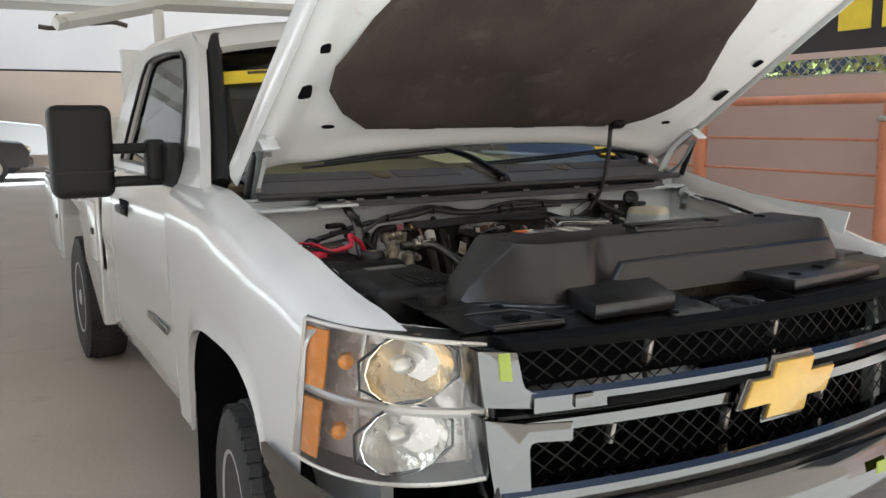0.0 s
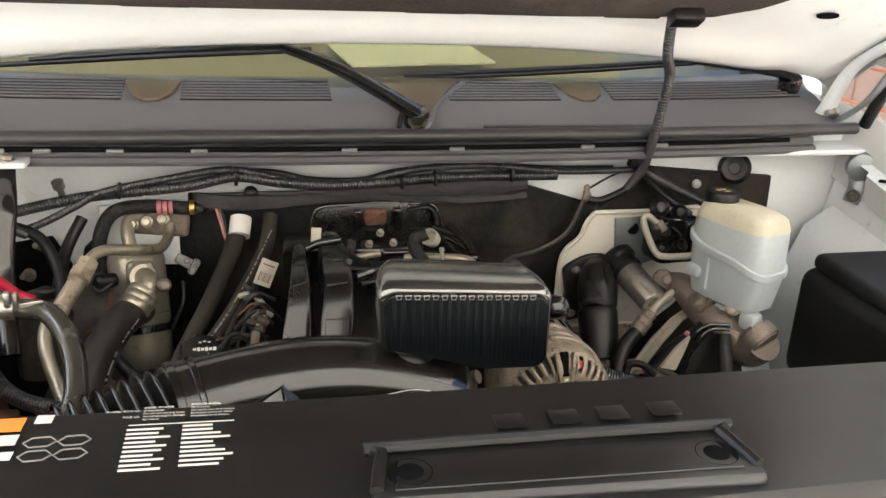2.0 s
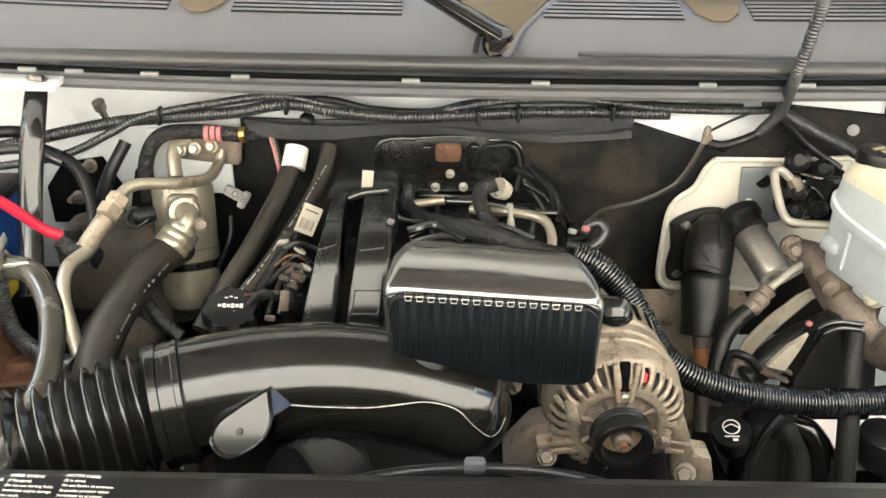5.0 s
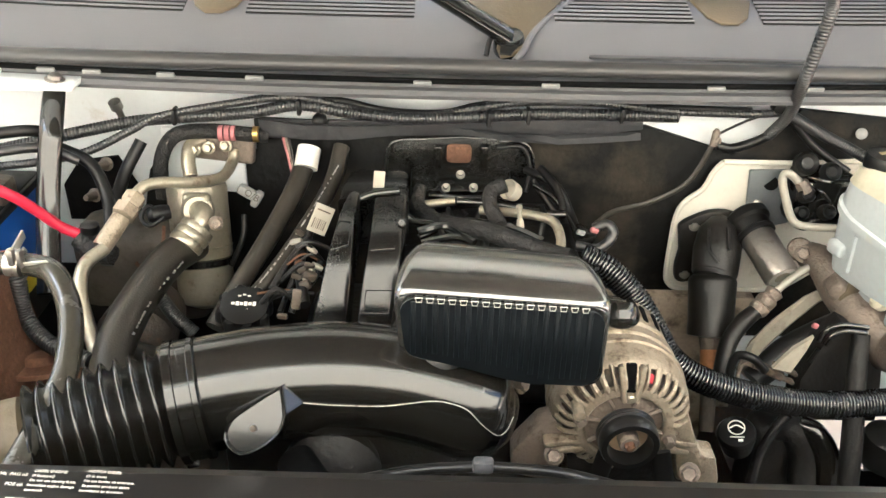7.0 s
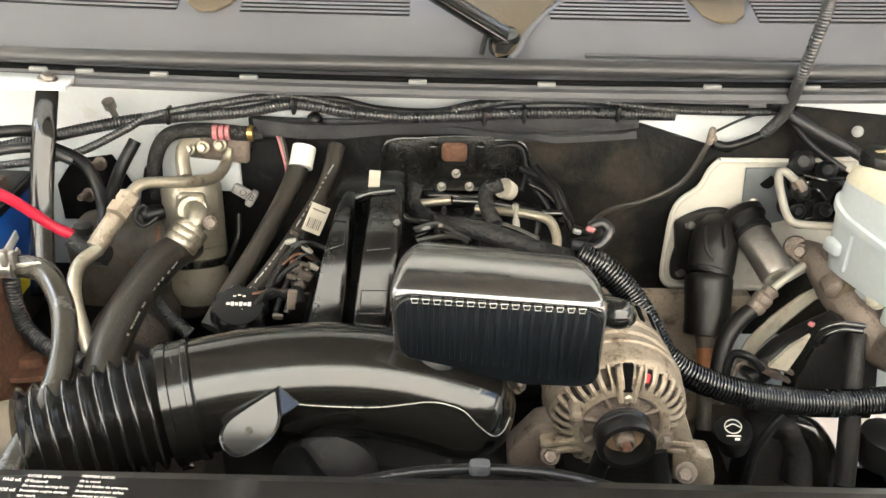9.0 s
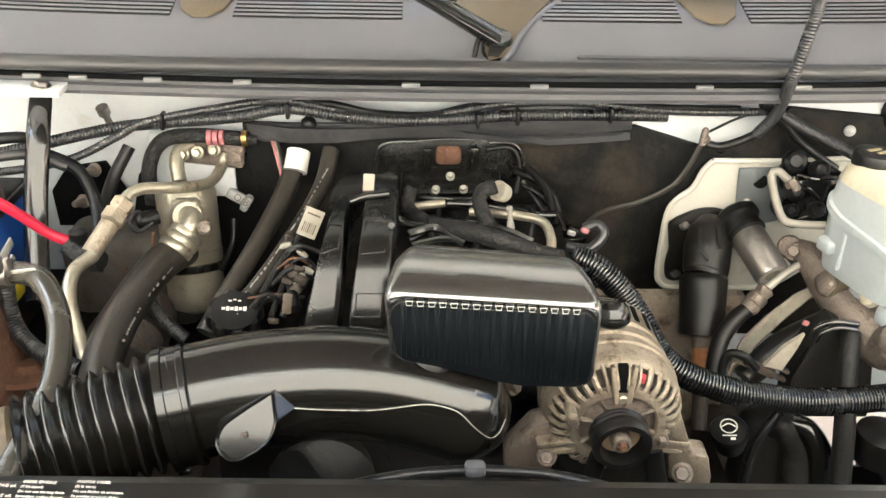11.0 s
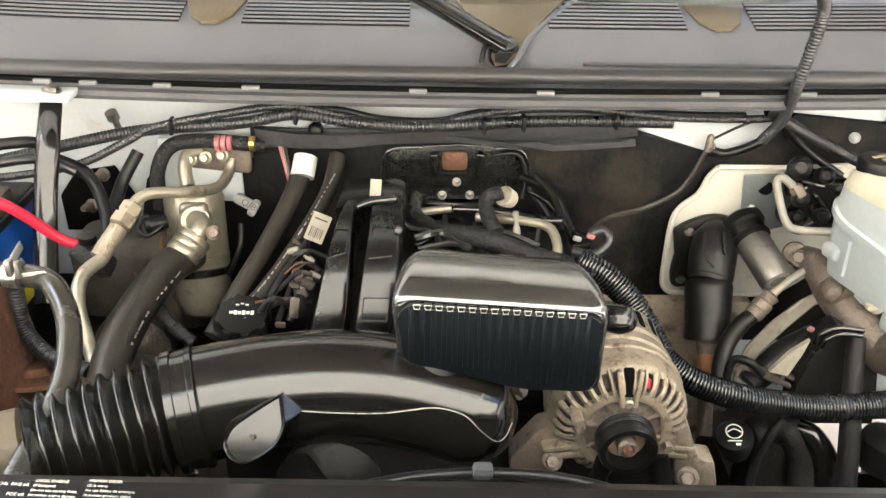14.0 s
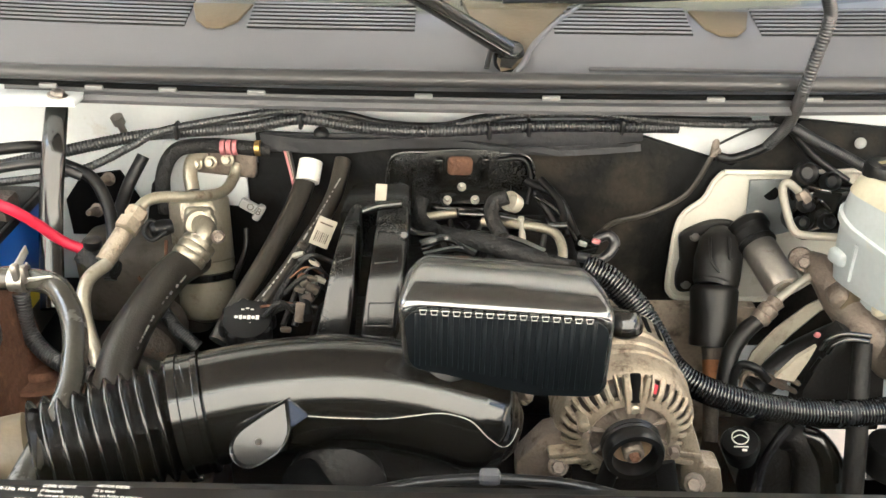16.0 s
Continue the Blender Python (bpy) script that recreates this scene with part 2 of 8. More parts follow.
DUSTY = surf("dusty_panel_paint", (0.3, 0.25, 0.19), 0.6, var=0.3, scale=12, fine=160, bump=0.1, dirt=(0.09, 0.068, 0.048), amount=0.45)
GRIME = surf("grimy_blower_case", (0.085, 0.076, 0.06), 0.6, var=0.25, scale=14, fine=160, bump=0.1, dirt=(0.05, 0.041, 0.03), amount=0.5)
CREAMED = surf("dusty_cream_flange", (0.4, 0.365, 0.29), 0.5, var=0.15, scale=14, fine=160, bump=0.05, dirt=(0.2, 0.165, 0.12), amount=0.35)
PLATE = surf("dusty_cream_paint", (0.62, 0.595, 0.52), 0.4, var=0.06, scale=6, bump=0.02, coat=0.15, dirt=(0.36, 0.31, 0.24), amount=0.22)
TAGPAPER = surf("aged_tag_paper", (0.42, 0.39, 0.32), 0.7, var=0.1, scale=20, bump=0.03)
# darker cowl plastic, with the channel's shade mixed into its colour
COWLDARK = surf("dark_cowl_channel", (0.085, 0.085, 0.09), 0.5, var=0.15, scale=8, fine=400, bump=0.1)
FAINT = surf("faint_print", (0.07, 0.064, 0.055), 0.6, var=0.1, scale=30, bump=0.0)
SEAL = surf("grey_seal_rubber", (0.036, 0.0355, 0.036), 0.38, var=0.04, scale=3, fine=30, bump=0.0, rvar=0.02, spec=0.5)
CONDUIT = surf("shiny_conduit", (0.011, 0.011, 0.0115), 0.24, var=0.2, scale=20, fine=120, bump=0.0, dirt=(0.04, 0.037, 0.033), amount=0.08, spec=1.0)
YELLOWED = surf("yellowed_plastic", (0.6, 0.57, 0.44), 0.35, var=0.12, scale=14, bump=0.03, dirt=(0.56, 0.48, 0.28), amount=0.25)


# ---- shapes ----
def part(name, bm, material, parent=None, label="", sharp=38):
    """Links a bmesh as one mesh object, under a thing or a part."""
    bmesh.ops.recalc_face_normals(bm, faces=bm.faces)
    limit = radians(sharp)
    for f in bm.faces:
        f.smooth = True
    for e in bm.edges:
        if len(e.link_faces) == 2 and e.calc_face_angle(0) > limit:
            e.smooth = False
    me = bpy.data.meshes.new(name)
    bm.to_mesh(me)
    bm.free()
    me.materials.append(material)
    ob = new(name, me)
    if parent:
        while parent.parent and parent.parent.parent:  # thing > part > sub-part, no deeper
            parent = parent.parent
        ob.parent = parent
    if label:
        tagged(ob, label)
    return ob


def thing(name, label, category, group="", kind=""):
    return tagged(new(name), label, category, group, kind)


def solid(name, bm, material, label, category, group="", kind=""):
    return tagged(part(name, bm, material), label, category, group, kind)


def rings(sections, closed=True, caps=True, bm=None):
    """A skin over rings of equal length."""
    bm = bm or bmesh.new()
    rows = [[bm.verts.new(p) for p in s] for s in sections]
    for a, b in zip(rows, rows[1:]):
        for i in range(len(a) if closed else len(a) - 1):
            j = (i + 1) % len(a)
            bm.faces.new((a[i], a[j], b[j], b[i]))
    if caps and closed:
        bm.faces.new(rows[0][::-1])
        bm.faces.new(rows[-1])
    return bm


def spline(points, steps=8):
    pts = [Vector(p) for p in points]
    if len(pts) == 2:
        return [pts[0].lerp(pts[1], i / steps) for i in range(steps + 1)]
    ext = [2 * pts[0] - pts[1], *pts, 2 * pts[-1] - pts[-2]]
    out = []
    for i in range(1, len(ext) - 2):
        a, b, c, d = ext[i - 1:i + 3]
        for k in range(steps):
            t = k / steps
            out.append(0.5 * (2 * b + (c - a) * t + (2 * a - 5 * b + 4 * c - d) * t * t + (3 * b - a - 3 * c + d) * t ** 3))
    return out + [pts[-1]]


def sweep(points, radius, segs=10, steps=8, caps=True, bm=None, flat=1.0, ribs=0, depth=0.12, bend=True):
    """A tube along a smooth line. radius: one number or one for each point; flat: squash; ribs: count of corrugations."""
    line = spline(points, steps) if bend else [Vector(p) for p in points]
    radii = radius if isinstance(radius, (list, tuple)) else [radius] * len(points)
    if ribs:
        lengths = [0.0]
        for a, b in zip(line, line[1:]):
            lengths.append(lengths[-1] + (b - a).length)
        fine = []
        total, k = lengths[-1], 0
        for i in range(ribs * 4 + 1):
            s = total * i / (ribs * 4)
            while k < len(line) - 2 and lengths[k + 1] < s:
                k += 1
            span = max(1e-6, lengths[k + 1] - lengths[k])
            fine.append(line[k].lerp(line[k + 1], min(1, (s - lengths[k]) / span)))
        line = fine
    n = len(line)
    tang = [(line[min(i + 1, n - 1)] - line[max(i - 1, 0)]).normalized() for i in range(n)]
    up = Vector((0, 0, 1)) if abs(tang[0].z) < 0.9 else Vector((0, 1, 0))
    side = tang[0].cross(up).normalized()
    secs = []
    for i in range(n):
        side = (side - tang[i] * side.dot(tang[i])).normalized()
        nor = side.cross(tang[i])
        f = i / (n - 1) * (len(radii) - 1)
        j = min(int(f), len(radii) - 2) if len(radii) > 1 else 0
        r = radii[j] + (radii[min(j + 1, len(radii) - 1)] - radii[j]) * (f - j)
        if ribs:
            r *= 1 - depth * (0, 0.15, 1, 0.15)[i % 4]
        secs.append([line[i] + side * r * math.cos(a) + nor * r * flat * math.sin(a) for a in (2 * math.pi * k / segs for k in range(segs))])
    return rings(secs, True, caps, bm)


def turned(profile, m, segs=24, bm=None):
    """A turned shape: (radius, height) pairs round the local z axis, placed by m."""
    bm = bm or bmesh.new()
    secs = [[m @ Vector((r * math.cos(2 * math.pi * k / segs), r * math.sin(2 * math.pi * k / segs), h)) for k in range(segs)] for r, h in profile]
    return rings(secs, True, True, bm)


def aim(a, b):
    """A pose at a whose z axis points to b."""
    return Matrix.Translation(a) @ (Vector(b) - Vector(a)).to_track_quat("Z", "Y").to_matrix().to_4x4()


def box(size, m=None, bevel=0.004, segs=2, bm=None):
    """A box with rounded edges; m places its centre."""
    fresh = bmesh.new()
    bmesh.ops.create_cube(fresh, size=1, matrix=Matrix.Diagonal((*size, 1)))
    if bevel:
        bmesh.ops.bevel(fresh, geom=fresh.edges[:], offset=min(bevel, min(size) * 0.45), segments=segs, profile=0.5, affect="EDGES")
    if m:
        fresh.transform(m)
    if bm is None:
        return fresh
    me = bpy.data.meshes.new("join")
    fresh.to_mesh(me)
    fresh.free()
    bm.from_mesh(me)
    bpy.data.meshes.remove(me)
    return bm


def plate(outline, depth, m=None, bevel=0.0, bm=None):
    """A flat outline (x, y) made thick along local z, from 0 to depth."""
    fresh = bmesh.new()
    bot = [fresh.verts.new((x, y, 0)) for x, y in outline]
    face = fresh.faces.new(bot)
    ext = bmesh.ops.extrude_face_region(fresh, geom=[face])
    bmesh.ops.translate(fresh, verts=[v for v in ext["geom"] if isinstance(v, bmesh.types.BMVert)], vec=(0, 0, depth))
    if bevel:
        bmesh.ops.recalc_face_normals(fresh, faces=fresh.faces)
        sharp = [e for e in fresh.edges if len(e.link_faces) == 2 and e.calc_face_angle(0) > 0.5]
        bmesh.ops.bevel(fresh, geom=sharp, offset=bevel, segments=2, profile=0.5, affect="EDGES")
    if m:
        fresh.transform(m)
    if bm is None:
        return fresh
    me = bpy.data.meshes.new("join")
    fresh.to_mesh(me)
    fresh.free()
    bm.from_mesh(me)
    bpy.data.meshes.remove(me)
    return bm


def sheet(grid, thick, bm=None):
    """A skin over a grid of points, made thick along its normals."""
    bm = rings(grid, False, False, bm)
    bmesh.ops.recalc_face_normals(bm, faces=bm.faces)
    bmesh.ops.solidify(bm, geom=bm.faces[:], thickness=thick)
    return bm


def upright(x, y, z):
    """A pose whose local xy plane stands upright, facing the front (-y)."""
    return pose(x, y, z, 90, 0, 0)


def bolt(a, b, r, material, parent, name="bolt"):
    """A hexagon head on a washer."""
    d = (Vector(b) - Vector(a)).length
    bm = turned([(r * 1.45, 0), (r * 1.45, d * 0.25), (r * 1.3, d * 0.3)], aim(a, b), 16)
    turned([(r, d * 0.3), (r, d * 0.9), (r * 0.85, d)], aim(a, b), 6, bm)
    return part(name, bm, material, parent)


# ---- setting ----
def slab(x0, x1, y0, y1, z0, z1, bevel=0.0):
    return box((x1 - x0, y1 - y0, z1 - z0), pose((x0 + x1) / 2, (y0 + y1) / 2, (z0 + z1) / 2), bevel)


solid("ground", slab(-400, 400, -300, 500, -0.3, -0.012), CONCRETE, "stained grey-tan concrete yard", "ground", kind="structure")
pave = thing("pavement", "grey-tan concrete slabs with dark saw-cut joints", "pavement", kind="structure")
SLAB = bmesh.new()
box((3.592, 3.592, 0.02), pose(0, 0, -0.01), 0.006, 1, SLAB)
slab_mesh = part("slab", SLAB, CONCRETE, pave)
for i in range(-5, 3):
    for j in range(-3, 9):
        ob = slab_mesh if (i, j) == (-5, -3) else new("slab", slab_mesh.data)
        ob.parent, ob.location = pave, (-0.45 + 3.6 * i, 3.1 + 3.6 * j, 0)

# far building across the yard
wall = thing("building", "tan stucco building with a cream upper band across the yard", "building", kind="structure")
part("wall", slab(-42, -10.3, 33.0, 33.6, 0, 3.55), STUCCO, wall)
part("fascia", slab(-42.05, -10.25, 32.94, 33.6, 3.62, 9), CREAM, wall, "cream painted fascia")
# black strips paint the shade line under both fascias
part("shadow_gap", slab(-42, -10.3, 33.05, 33.6, 3.55, 3.62), DARK, wall)
part("wing_wall", slab(-10.3, 14, 31.0, 31.6, 0, 3.2), STUCCO, wall)
part("wing_fascia", slab(-10.3, 14, 30.95, 31.6, 3.26, 9), CREAM, wall)
part("wing_gap", slab(-10.3, 14, 31.05, 31.6, 3.2, 3.26), DARK, wall)
part("downpipe", sweep([(-4.9, 30.93, 0), (-4.9, 30.93, 9)], 0.05, 8, 2), IRON, wall)
part("wall_light", box((0.9, 0.12, 0.4), pose(-4.0, 30.9, 5.3), 0.03), CREAM, wall)

# unseen carport roof over the truck, added for shade; edges set by the light
roof = thing("shade_roof", "unseen light metal carport roof on purlins, added to shade the truck", "roof", kind="structure")
part("roof_sheet", slab(-7.5, 2.75, 0.7, 23, 4.4, 4.46), ROOF, roof)
for k in range(7):
    part("purlin", slab(-7.5, 2.75, 0.8 + 3.6 * k, 0.92 + 3.6 * k, 4.22, 4.4), ROOF, roof)

# ---- pipe fence with a screen behind it, beside the truck ----
fence = thing("pipe_fence", "orange painted steel pipe fence with thin rods", "fence")
for y in (-1.4, 0.52, 2.08, 3.64, 5.3, 7.0):
    post = part("post", turned([(0.055, 0), (0.055, 1.46)], pose(3.5, y, 0), 20), PIPE, fence)
    part("weld_collar", turned([(0.06, 1.455), (0.075, 1.465), (0.075, 1.48), (0.05, 1.49)], pose(3.5, y, 0), 20), GALV, post, "whitish worn collar")
    part("upper_stub", turned([(0.036, 1.47), (0.036, 1.6)], pose(3.5, y, 0), 14), PIPE, post)
part("top_rail", sweep([(3.5, -2, 1.6), (3.5, 8, 1.6)], 0.034, 14, 2), PIPE, fence)
for z in (1.335, 1.11, 0.905, 0.68, 0.45, 0.2):
    part("rod", sweep([(3.5, -2, z), (3.5, 8, z)], 0.009, 8, 2), PIPE, fence)
screen = thing("fence_screen", "pinkish brown windscreen cloth hung behind the pipe fence", "fence screen")
rows = [[(3.75 + 0.012 * math.sin(3 * y + 2 * z) + 0.006 * math.sin(17 * y), y, z) for y in [-2.5 + 0.1 * i for i in range(121)]] for z in (0.05, 0.5, 1.0, 1.4, 1.765)]
part("cloth", sheet(rows, 0.004), SCREEN, screen)
for y in (-0.2, 1.9, 2.85, 4.9):
    part("seam", slab(3.735, 3.74, y, y + 0.02, 0.05, 1.76), SCREEN, screen)
link_fence = thing("chain_link_fence", "galvanised chain link strip above the screen", "fence")
wires = bmesh.new()
for i in range(150):
    y = -2.4 + 0.075 * i
    for s in (-1, 1):
        sweep([(3.78, y, 1.74), (3.78, y + s * 0.16, 1.9)], 0.004, 4, 1, False, wires)
part("wire_mesh", wires, GALV, tagged(link_fence, kind=""))
part("tension_wire", sweep([(3.78, -2.5, 1.775), (3.78, 9, 1.775)], 0.008, 6, 2), GALV, link_fence)
sign = thing("banner", "dark banner with large yellow figures above the fence", "banner")
part("cloth", slab(3.7, 3.71, -2.5, 8, 1.885, 3.1), BANNER, sign)
part("hem", slab(3.692, 3.698, -2.5, 8, 1.885, 1.93), SCREEN, sign)
for k, y in enumerate((2.62, 2.3, 1.98, 1.6, 1.28)):
    # bars in place of a number
    part("figure_bar", slab(3.69, 3.698, y - 0.24, y, 2.06, 2.3), YELLOW, sign)
for y in (-2.4, 6.2, 7.9):
    part("pole", sweep([(3.74, y, 0), (3.74, y, 3.15)], 0.025, 10, 2), GALV, sign)
hedge = bmesh.new()
rnd = random.Random(4)
for k in range(4200):
    c = Vector((rnd.uniform(4.1, 4.9), rnd.uniform(-2, 9), rnd.uniform(0.8, 2.25)))
    q = Euler([rnd.uniform(0, 6.3) for _ in range(3)]).to_matrix()
    s = rnd.uniform(0.05, 0.14)
    hedge.faces.new([hedge.verts.new(c + q @ Vector(p) * s) for p in ((-0.5, 0, 0), (0, -0.3, 0.08), (0.6, 0, 0), (0, 0.3, 0.08))])
solid("hedge", hedge, LEAF, "sunlit yellow-green hedge behind the fence", "hedge", kind="stuff")


# ---- parked cars and clutter across the yard ----
def parked_car(m, paint, label):
    car = thing("parked_car", label, "car", "cars parked across the yard")
    prof = [(-2.2, 0.35), (-2.25, 0.75), (-2.1, 0.98), (-1.2, 1.08), (-0.5, 1.45), (0.9, 1.48), (1.6, 1.1), (2.2, 1.0), (2.28, 0.6), (2.2, 0.35)]
    part("body", plate([(y, z) for y, z in prof], 1.7, m @ pose(-0.85, 0, 0, 90, 0, 90), 0.06), paint, car)
    part("window", plate([(-0.95, 1.08), (-0.45, 1.4), (0.85, 1.43), (1.4, 1.1)], 1.74, m @ pose(-0.87, 0, 0, 90, 0, 90), 0.02), DARK, car)
    part("windshield", plate([(-0.7, 0), (0.7, 0), (0.6, 0.42), (-0.6, 0.42)], 0.02, m @ pose(0, -1.16, 1.1, 32, 0, 0)), DARK, car)
    for s in (-1, 1):
        for y in (-1.4, 1.4):
            wheel = part("wheel", turned([(0.2, -0.1), (0.32, -0.1), (0.33, 0), (0.32, 0.1), (0.2, 0.1)], m @ pose(0.78 * s, y, 0.33, 0, 90, 0), 24), TYRE, car)
            part("rim", turned([(0.05, 0.1), (0.2, 0.105), (0.2, -0.105), (0.05, -0.1)], m @ pose(0.78 * s, y, 0.33, 0, 90, 0), 20), STEEL, wheel)
        part("headlight", box((0.35, 0.12, 0.14), m @ pose(0.6 * s, -2.2, 0.82), 0.03), REFLECTOR, car)
    part("bumper", box((1.6, 0.16, 0.2), m @ pose(0, -2.24, 0.5), 0.05), IRON, car)
    part("grille", box((0.8, 0.05, 0.14), m @ pose(0, -2.26, 0.78), 0.02), CHROME, car)
    return car


parked_car(pose(-2.15, 24, 0, 0, 0, 88), BANNER, "dark car parked across the yard, seen nose first")
parked_car(pose(-2.3, 28.5, 0, 0, 0, 92) @ Matrix.Diagonal((1.45, 1.45, 1.45, 1)), PAINT, "white van parked across the yard")

# unseen plain walls added round the yard: tan reflections, warm bounce, less blue sky
tagged(part("bounce_wall_front", slab(-26, 26, -9.4, -9.0, 0, 20.0), WALLTAN), "unseen tan wall added in front for warm reflections and bounce", "wall", "", "structure")
tagged(part("bounce_wall_west", slab(-26.4, -26.0, -9.0, 7.0, 0, 20.0), WALLTAN), "unseen tan wall added to the west for tan reflections", "wall", "", "structure")
tagged(part("bounce_wall_east", slab(26.0, 26.4, -9.0, 16.0, 0, 14.0), WALLTAN), "unseen tan wall added behind the hedge to hide blue sky", "wall", "", "structure")

# ---- the pickup truck ----
truck = thing("pickup_truck", "white work pickup truck with raised hood and service body", "truck")


def line(pairs, y):
    """Linear interpolation in a table of (y, value)."""
    for (a, va), (b, vb) in zip(pairs, pairs[1:]):
        if y <= b:
            t = min(1, max(0, (y - a) / (b - a)))
            t = t * t * (3 - 2 * t) * 0.35 + t * 0.65
            return va + (vb - va) * t
    return pairs[-1][1]


EDGE_X = [(0.22, 0.828), (0.6, 0.872), (1.0, 0.89), (1.3, 0.9), (1.7, 0.905)]
EDGE_Z = [(0.22, 1.05), (0.4, 1.1), (0.7, 1.175), (1.0, 1.235), (1.3, 1.29), (1.7, 1.3)]


def arch_low(y, sill, yc=1.17, zc=0.38, ry=0.405, rz=0.49, p=3.6):
    d = abs((y - yc) / ry)
    return sill if d >= 1 else max(sill, zc + rz * (1 - d ** p) ** (1 / p))


FEND_END = 1.77


def fender(s):
    across = (0, 0.16, 0.34, 0.52, 0.68, 0.82, 0.92, 0.98, 1.0)
    drop = (0, 0.003, 0.009, 0.02, 0.036, 0.06, 0.092, 0.135, 0.19)
    grid = []
    for i in range(56):
        y = 0.222 + (FEND_END - 0.222) * i / 55
        row = []
        for k in range(-3, 17):
            start = 0.222 + 0.205 * min(1, max(0, k / 6)) + 0.15 * min(1, max(0, (k - 6) / 8))
            yy = start + (y - 0.222) * (FEND_END - start) / (FEND_END - 0.222)
            ex, ez = line(EDGE_X, yy), line(EDGE_Z, yy)
            wide = line([(0.25, 0.97), (0.5, 0.99), (0.9, 1.003), (1.8, 1.0)], yy)
            soft = line([(0.3, 0.42), (0.6, 0.65), (1.0, 1.0), (1.8, 1.0)], yy)
            if k < 0:
                g = min(1, 0.25 + max(0, yy - 0.25) / 0.3)
                x, z = ((ex - 0.042 * g, ez - 0.125 * g), (ex - 0.034 * g, ez - 0.035 * g), (ex - 0.007, ez - 0.008))[k + 3]
            elif k <= 8:
                x, z = ex + (wide - ex) * across[k], ez - drop[k] * soft
            else:
                zt = ez - 0.19 * soft
                zb = max(arch_low(yy, 0.46), 0.46)
                t = (k - 8) / 8
                z = zt + (zb - zt) * t
                near = max(0.0, 1 - abs(z - arch_low(yy, 0.0)) / 0.05) if arch_low(yy, 0) > 0.3 else 0
                x = wide - 0.016 * max(0, (zt - z) / 0.5) + 0.008 * near
            row.append((s * x, yy, z))
        row.append((s * 0.975, row[-1][1], row[-1][2] + 0.003))
        grid.append(row)
    ob = part("fender", sheet(grid, 0.004), PAINT, truck, sharp=50)
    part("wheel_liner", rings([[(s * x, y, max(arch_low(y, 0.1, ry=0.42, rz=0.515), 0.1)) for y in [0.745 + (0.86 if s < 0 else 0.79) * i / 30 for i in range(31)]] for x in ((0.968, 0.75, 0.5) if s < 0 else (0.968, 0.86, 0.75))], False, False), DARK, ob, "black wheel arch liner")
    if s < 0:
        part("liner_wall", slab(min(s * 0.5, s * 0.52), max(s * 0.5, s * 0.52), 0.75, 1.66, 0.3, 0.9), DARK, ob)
    return ob


for s in (-1, 1):
    fend = fender(s)
    # slots and fasteners in the inner flange
    for y in (0.62,):
        part("flange_slot", box((0.03, 0.05, 0.008), pose(s * (line(EDGE_X, y) - 0.022), y, line(EDGE_Z, y) - 0.022, 9, 0, 0) @ pose(0, 0, 0, 0, -45 * s, 0), 0.004), DARK, fend)
        part("flange_clip", box((0.016, 0.016, 0.012), pose(s * (line(EDGE_X, y) - 0.022), y, line(EDGE_Z, y) - 0.02, 8, 0, 0) @ pose(0, 0, 0, 0, -45 * s, 0), 0.003), CLIPGREY, fend)
    # notched gutter lip under the flange
    lip = []
    for i in range(84):
        y = 0.42 + 0.01 * i
        bump = 0.012 * ((0.46 < y < 0.56) + (0.74 < y < 0.8) + 1.3 * (0.9 < y < 0.95) + (1.08 < y < 1.16))
        ex, ez = line(EDGE_X, y), line(EDGE_Z, y)
        lip.append([(s * (ex - 0.036), y, ez - 0.058), (s * (ex - 0.05), y, ez - 0.062), (s * (ex - 0.052 - bump), y, ez - 0.064 - 0.1 * bump)])
    part("gutter_lip", sheet(lip, 0.003), PAINT_IN, fend)
    for y in (0.5, 0.77, 1.12):
        part("lip_screw", turned([(0.008, 0), (0.007, 0.003), (0.003, 0.004)], pose(s * (line(EDGE_X, y) - 0.052), y, line(EDGE_Z, y) - 0.062), 12), DARK, fend)
    rubber = part("bump_stop", turned([(0.02, 0), (0.022, 0.01), (0.016, 0.03), (0.012, 0.035)], pose(s * 0.815, 0.55, 1.06), 16), RUBBER, fend)


